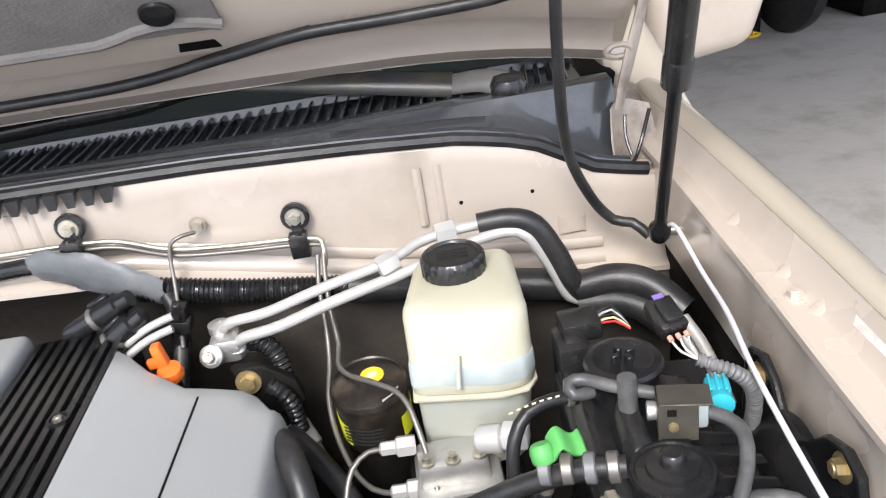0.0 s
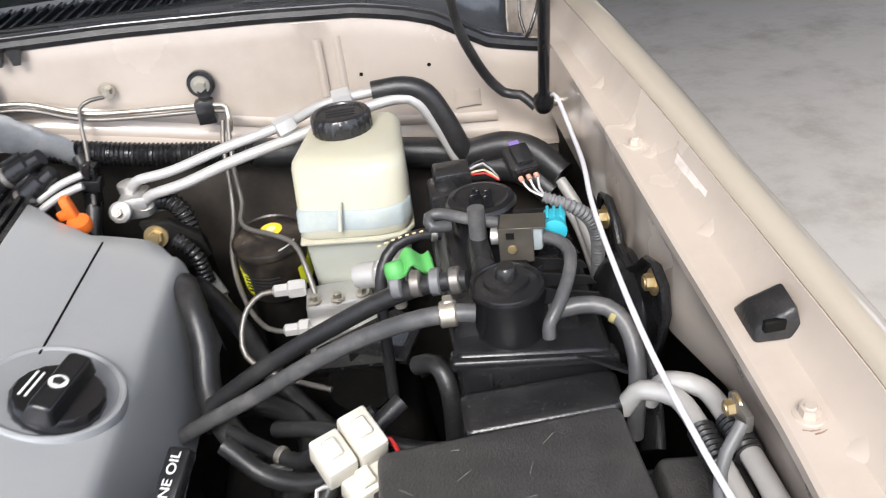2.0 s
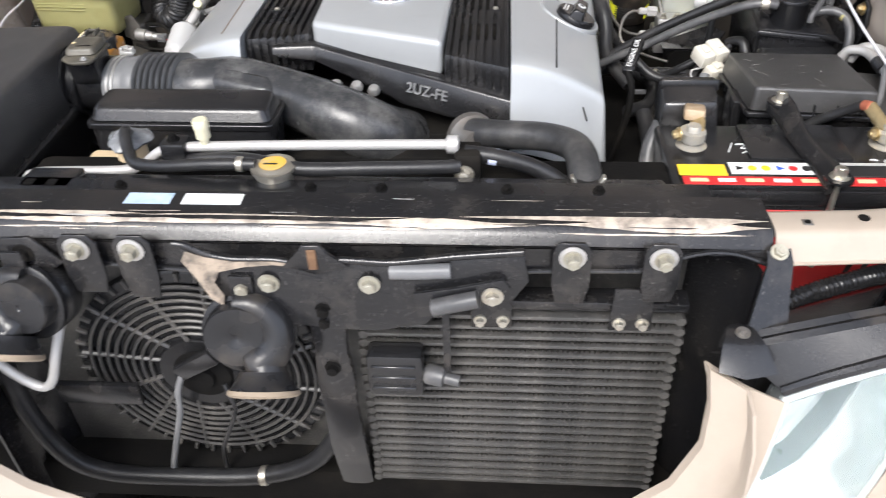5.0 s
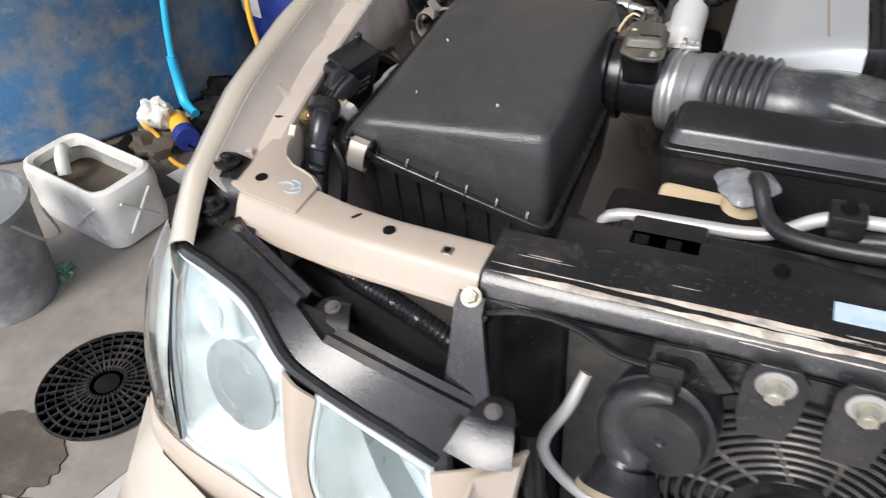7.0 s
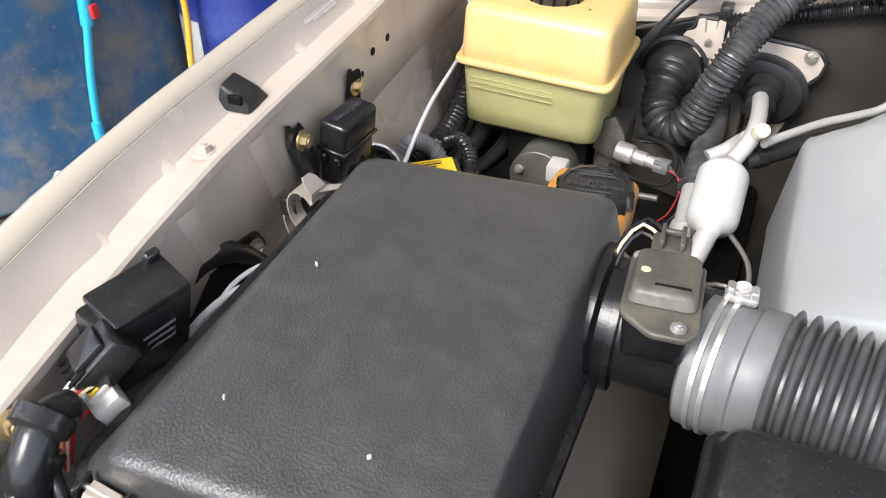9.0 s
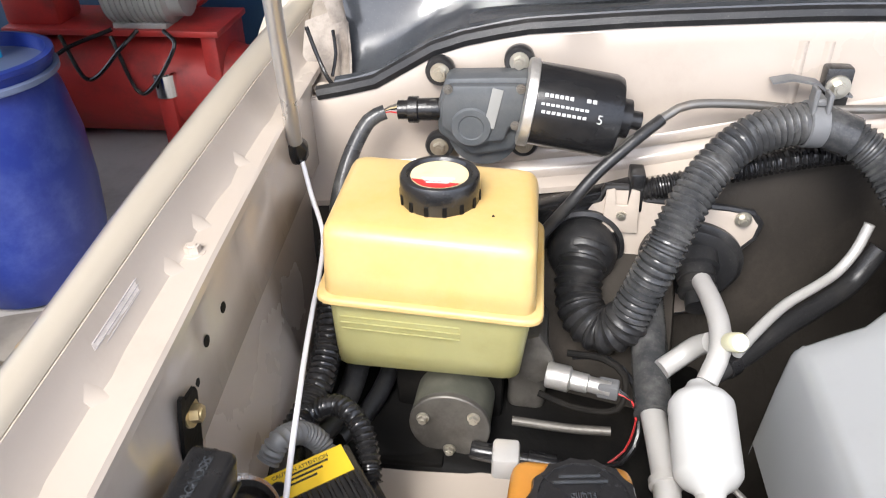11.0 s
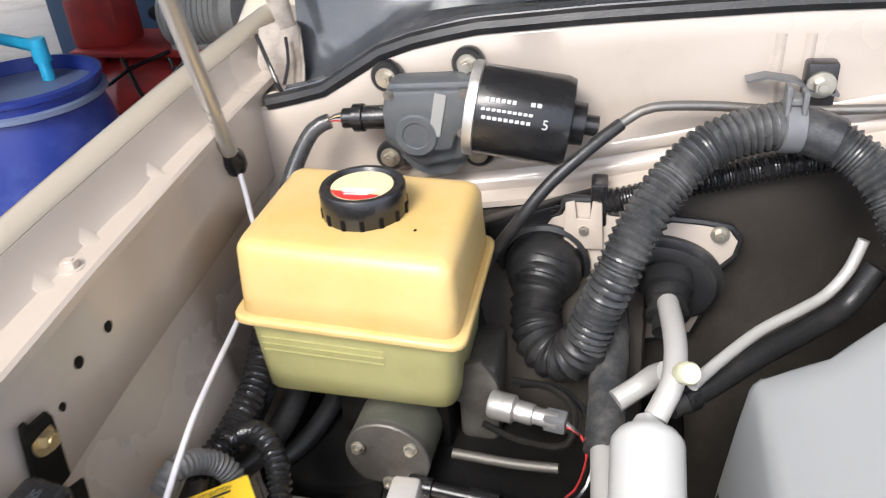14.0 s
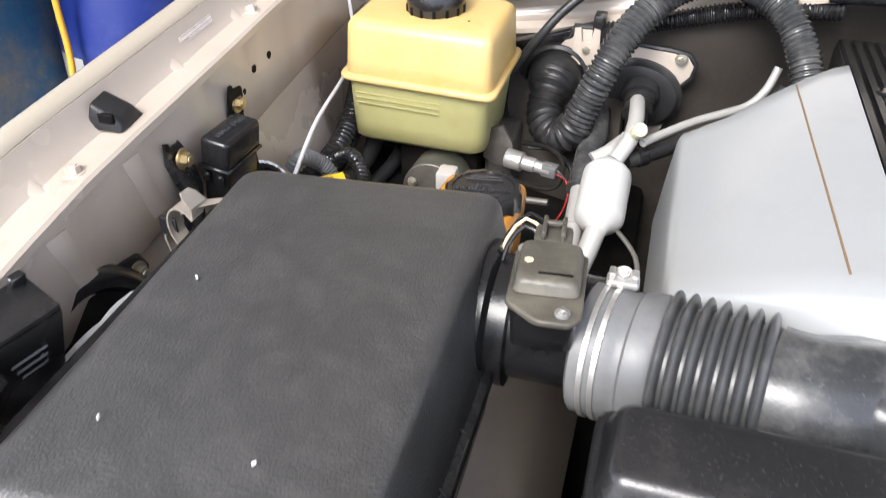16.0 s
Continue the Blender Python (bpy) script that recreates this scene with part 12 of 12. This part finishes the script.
def compressor():
    t = thing("air_compressor", "red air compressor with a grey electric motor", "compressor", (-2.1, 3.1, 0))
    part("tank", tube([(-2.75, 3.15, 0.22), (-2.68, 3.15, 0.22), (-1.62, 3.15, 0.22), (-1.52, 3.15, 0.22)], [0.08, 0.215, 0.215, 0.08], 28), RED_PAINT, t, "red pressure tank")
    part("deck", box(-2.55, -1.70, 2.98, 3.30, 0.44, 0.465, 0.006), RED_PAINT, t, "red deck")
    for x in (-2.5, -1.75):
        part("leg", box(x - 0.03, x + 0.03, 3.0, 3.3, 0.0, 0.45, 0.006), RED_PAINT, t)
    mot = part("motor", lathe([(0.09, 0), (0.115, 0.01), (0.115, 0.24), (0.09, 0.25), (0.09, 0.30), (0.02, 0.31)], (-2.13, 3.08, 0.585), (1, 0, 0), 36), GREY_METAL_L, t, "grey finned motor")
    for k in range(10):
        part("fin", lathe([(0.112, 0), (0.124, 0.001), (0.124, 0.006), (0.112, 0.007)], (-2.11 + 0.022 * k, 3.08, 0.585), (1, 0, 0), 30), GREY_METAL_L, mot)
    part("terminal_box", box(-2.10, -1.97, 3.0, 3.10, 0.69, 0.745, 0.008), GREY_METAL_L, mot)
    part("shaft_cap", lathe([(0.03, 0), (0.04, 0.05), (0.02, 0.09)], (-2.12, 3.08, 0.585), (-1, 0, 0), 20), DARK, mot)
    part("pump", box(-2.55, -2.33, 3.02, 3.2, 0.46, 0.66, 0.02), RED_PAINT, t, "red pump block")
    part("flywheel", lathe([(0.10, 0.02), (0.13, 0.02), (0.135, 0.01), (0.14, 0), (0.15, 0.01), (0.15, 0.04), (0.13, 0.05), (0.10, 0.03)], (-1.96, 3.30, 0.60), (0.3, 1, 0), 36), RED_PAINT, t)
    part("filter", lathe([(0.035, 0), (0.045, 0.005), (0.045, 0.09), (0.038, 0.095), (0.035, 0.09), (0.002, 0.08)], (-1.93, 2.96, 0.22), seg=28), CHROME, t, "chrome filter cup")
    part("feet", box(-2.11, -1.90, 3.0, 3.16, 0.463, 0.485, 0.004), GREY_METAL_L, t)
    for k in range(3):
        part("cable", tube([(-2.5 + 0.2 * k, 2.95, 0.45), (-2.4 + 0.2 * k, 2.90, 0.35 - 0.05 * k), (-2.25 + 0.2 * k, 2.92, 0.42), (-2.1 + 0.1 * k, 2.97, 0.47)], 0.008, 8), LOOM, t)
    part("filler_stand", box(-1.96, -1.90, 2.93, 3.0, 0.0, 0.22, 0.005), RED_PAINT, t)
    return t


GREY_METAL_L = material("grey painted motor", (0.36, 0.36, 0.34), 0.45, 0.2, 0.1, 20, (0.2, 0.19, 0.17), 0.3, 12, 0.1)
compressor()
single("blue_board", box(-3.2, -0.95, 3.75, 3.80, 0, 2.2, 0.004), material("dark blue painted sheet", (0.012, 0.045, 0.105), 0.5, 0, 0.3, 3, (0.03, 0.06, 0.09), 0.4, 3, 0.2), "dark blue painted sheet fence behind the machines", "fence", kind="structure")


def cut_can():
    t = thing("jerrycan", "grubby white plastic jerrycan with its top cut open", "jerrycan", (-2.0, 0.82, 0))
    m = Matrix.Translation((-2.045, 0.878, 0)) @ Matrix.Rotation(radians(-12), 4, "Z")
    a, b, h = 0.205, 0.105, 0.20

    def ring(k, z, dx=0.0):
        r = 0.05
        out = []
        for cx, cy, a0 in ((a - r, b - r, 0), (-a + r, b - r, 90), (-a + r, -b + r, 180), (a - r, -b + r, 270)):
            for j in range(5):
                an = radians(a0 + 22.5 * j)
                out.append(((cx + r * math.cos(an)) * k + dx, (cy + r * math.sin(an)) * k, z))
        return out
    body = loft([ring(0.88, 0.0), ring(0.97, 0.012), ring(1.0, 0.045), ring(1.0, 0.06), ring(0.985, 0.07), ring(0.985, 0.13), ring(1.0, 0.14), ring(0.99, 0.175), ring(0.95, h - 0.006), ring(0.88, h), ring(0.80, h - 0.006), ring(0.76, h - 0.03), ring(0.88, 0.15), ring(0.9, 0.07)], False)
    part("shell", moved(body, m), CAN_WHITE, t)
    part("water", moved(loft([ring(0.88, 0.10), ring(0.88, 0.11)]), m), MUD, t, "dirty water inside")
    for s in (-1, 1):
        part("rib", moved(tube([(0.02, -b - 0.001, 0.045), (0.16, -b - 0.001, 0.155)] if s > 0 else [(0.16, -b - 0.001, 0.045), (0.02, -b - 0.001, 0.155)], 0.005, 8, smooth=False), m), CAN_WHITE, t)
        part("rib", moved(tube([(a + 0.001, -0.05 * s, 0.05), (a + 0.001, 0.05 * s, 0.155)], 0.005, 8, smooth=False), m), CAN_WHITE, t)
    part("handle", moved(tube([(-0.14, 0.02, h - 0.03), (-0.125, 0.01, h - 0.004), (-0.09, -0.02, h - 0.012), (-0.075, -0.035, h - 0.05)], 0.020, 12), m), CAN_WHITE, t)
    return t


cut_can()


def bucket():
    t = thing("bucket", "grey plastic bucket stained with dried plaster", "bucket", (-2.06, 0.48, 0))
    c = (-2.06, 0.50, 0)
    part("shell", lathe([(0.125, 0), (0.13, 0.004), (0.155, 0.29), (0.165, 0.292), (0.165, 0.31), (0.152, 0.312), (0.148, 0.29), (0.128, 0.03), (0.01, 0.02)], c, seg=44), material("stained grey bucket", (0.15, 0.155, 0.165), 0.5, 0, 0.3, 9, (0.42, 0.41, 0.39), 0.45, 7, 0.15), t)
    part("water", lathe([(0.145, 0), (0.146, 0.002), (0.001, 0.003)], (c[0], c[1], 0.255), seg=36), material("grey water", (0.2, 0.21, 0.2), 0.1, 0, 0.1, 4), t)
    part("handle", tube([(c[0] + 0.168, c[1], 0.29), (c[0] + 0.175, c[1] + 0.06, 0.20), (c[0] + 0.15, c[1] + 0.12, 0.17), (c[0] + 0.05, c[1] + 0.17, 0.19)], 0.004, 8), STEEL, t)
    return t


bucket()


def round_grating():
    t = thing("round_grating", "round black plastic grating lying on the floor", "grating", (-1.57, 0.33, 0))
    c = (-1.575, 0.335, 0.012)
    part("disc", lathe([(0.155, -0.010), (0.16, -0.006), (0.16, 0.0), (0.03, 0.0), (0.03, -0.010)], c, seg=56), BLACK_PLASTIC, t)
    for k in range(6):
        r = 0.045 + 0.0225 * k
        part("ring", lathe([(r, 0), (r + 0.002, 0.008), (r + 0.005, 0.008), (r + 0.007, 0)], c, seg=56), HORN_PLASTIC, t)
    for k in range(32):
        a = 2 * math.pi * k / 32
        part("spoke", moved(box(0.04, 0.158, -0.0022, 0.0022, -0.001, 0.007, 0), Matrix.Translation(c) @ Matrix.Rotation(a, 4, "Z")), HORN_PLASTIC, t)
    part("hole", lathe([(0.030, 0), (0.030, 0.0015), (0.001, 0.0016)], c, seg=24), DARK, t)
    return t


round_grating()
random.seed(11)


def lump(name, at, r, mat_, lab, cat, flat=0.6, n=2, rough=0.25):
    bm = bmesh.new()
    bmesh.ops.create_icosphere(bm, subdivisions=n + 1, radius=1)
    for v in bm.verts:
        d = 1 + rough * noise.noise(v.co * 1.7 + Vector(at) * 5) + rough * 0.5 * noise.noise(v.co * 5 + Vector(at))
        v.co = Vector((at[0] + v.co.x * r * d, at[1] + v.co.y * r * d * 0.8, max(at[2] + v.co.z * r * d * flat, 0.001)))
    return single(name, bm, mat_, lab, cat)


for k, (x, y, r) in enumerate(((-2.20, 1.18, 0.07), (-2.12, 1.22, 0.09), (-2.05, 1.32, 0.08), (-2.18, 1.34, 0.08), (-2.02, 1.48, 0.10), (-1.92, 1.55, 0.09), (-2.08, 1.60, 0.10), (-1.85, 1.42, 0.06))):
    lump("rubble", (x, y, r * 0.2), r, MUD if k % 2 else DARK, "dark muddy rubble heap beside the tank", "rubble", 0.55, 2, 0.6)
for k in range(26):
    a, q = random.uniform(0, 6.28), random.uniform(0.05, 0.36)
    lump("rubble", (-2.10 + q * math.cos(a) * 0.8, 1.38 + q * math.sin(a), 0.01), random.uniform(0.02, 0.05), (MUD, DARK, CONCRETE)[k % 3], "broken muddy rubble piece beside the tank", "rubble", 0.7, 1, 0.7)


def floor_film(at, rx, ry, seed, mat_, lab, z):
    pts = []
    for k in range(72):
        a = 2 * math.pi * k / 72
        q = 1 + 0.35 * noise.noise((math.cos(a) * 1.5, math.sin(a) * 1.5, seed)) + 0.16 * noise.noise((math.cos(a) * 5, math.sin(a) * 5, seed))
        pts.append((at[0] + rx * q * math.cos(a), at[1] + ry * q * math.sin(a), z))
    single("surface_patch", plate(pts, (0, 0, -1), z), mat_, lab, "mud")


FLOOR_BROWN = material("darker brown floor film", (0.25, 0.225, 0.195), 0.9, 0, 0.3, 3, (0.13, 0.11, 0.09), 0.42, 3.5, 0.5, 70)
# A wide film that makes the left floor darker and browner
floor_film((-2.05, 0.55), 0.80, 1.25, 3.0, FLOOR_BROWN, "darker brown film spread over the concrete", 0.003)
floor_film((-2.12, 1.36), 0.34, 0.42, 8.0, MUD, "dark wet mud beside the tank", 0.006)
floor_film((-1.66, 0.10), 0.14, 0.10, 5.0, MUD, "dark mud patch on the floor", 0.007)
single("paper_sheet", plate([(-1.99, 1.10, 0.012), (-1.90, 1.07, 0.010), (-1.87, 1.15, 0.016), (-1.96, 1.18, 0.010)], (0, 0, -1), 0.004), CAN_WHITE, "crumpled printed white paper on the floor", "paper")
lump("plastic_bag", (-2.16, 1.30, 0.09), 0.060, CAN_WHITE, "crumpled white plastic bag on the rubble", "bag", 1.0, 3, 0.3)
lump("plastic_bag", (-1.98, 0.62, 0.01), 0.035, material("green wrapper", (0.05, 0.2, 0.1), 0.35, 0, 0.4, 40, (0.5, 0.5, 0.45), 0.4, 60, 0.1), "crumpled green wrapper on the floor", "wrapper", 0.5, 3, 0.9)
for k, (x, y, r) in enumerate(((-1.72, 0.02, 0.10), (-1.62, -0.06, 0.13), (-1.80, 0.10, 0.06), (-1.52, -0.15, 0.12))):
    lump("surface_patch", (x, y, 0.0), r, MUD, "patch of dried mud on the concrete", "mud", 0.12, 3, 0.6)
b = thing("bottle_cap", "blue capped orange bottle lying by the tank", "bottle", (-2.05, 1.28, 0))
part("body", tube([(-2.12, 1.34, 0.06), (-2.08, 1.31, 0.06), (-2.04, 1.28, 0.05)], 0.035, 14), YELLOW_HOSE, b)
part("cap", tube([(-2.04, 1.28, 0.05), (-2.00, 1.25, 0.05)], 0.042, 14), BLUE_DRUM, b, "blue cap")
single("red_cable", tube([(-2.16, 1.24, 0.08), (-2.14, 1.22, 0.10), (-2.11, 1.23, 0.06), (-2.07, 1.20, 0.02), (-1.98, 1.16, 0.01), (-1.86, 1.15, 0.01), (-1.76, 1.20, 0.01)], 0.008, 8), YELLOW_HOSE, "yellow hose end on the floor", "hose")
# beyond the other wing
tw = thing("motorbike_wheel", "dark motorcycle wheel standing on the floor", "wheel", (3.15, 5.3, 0))
part("tyre", lathe([(0.22, -0.05), (0.29, -0.045), (0.30, 0.0), (0.29, 0.045), (0.22, 0.05)], (3.15, 5.3, 0.30), (1, 0.3, 0), 40), RUBBER, tw)
part("rim", lathe([(0.21, -0.03), (0.22, 0.0), (0.21, 0.03), (0.03, 0.02)], (3.15, 5.3, 0.30), (1, 0.3, 0), 30), DARK, tw)
lump("yellow_rag", (2.88, 5.35, 0.01), 0.09, YELLOW, "yellow rag on the concrete", "rag", 0.3, 2, 0.6)
for k, (x, w, h) in enumerate(((3.7, 0.5, 0.8), (4.3, 0.6, 1.0), (2.2, 0.8, 1.2), (5.0, 0.7, 0.7))):
    single("crate", box(x, x + w, 5.35, 5.85, 0, h, 0.02), DARK, "dark box stacked against the back wall", "box", "boxes at the back wall")
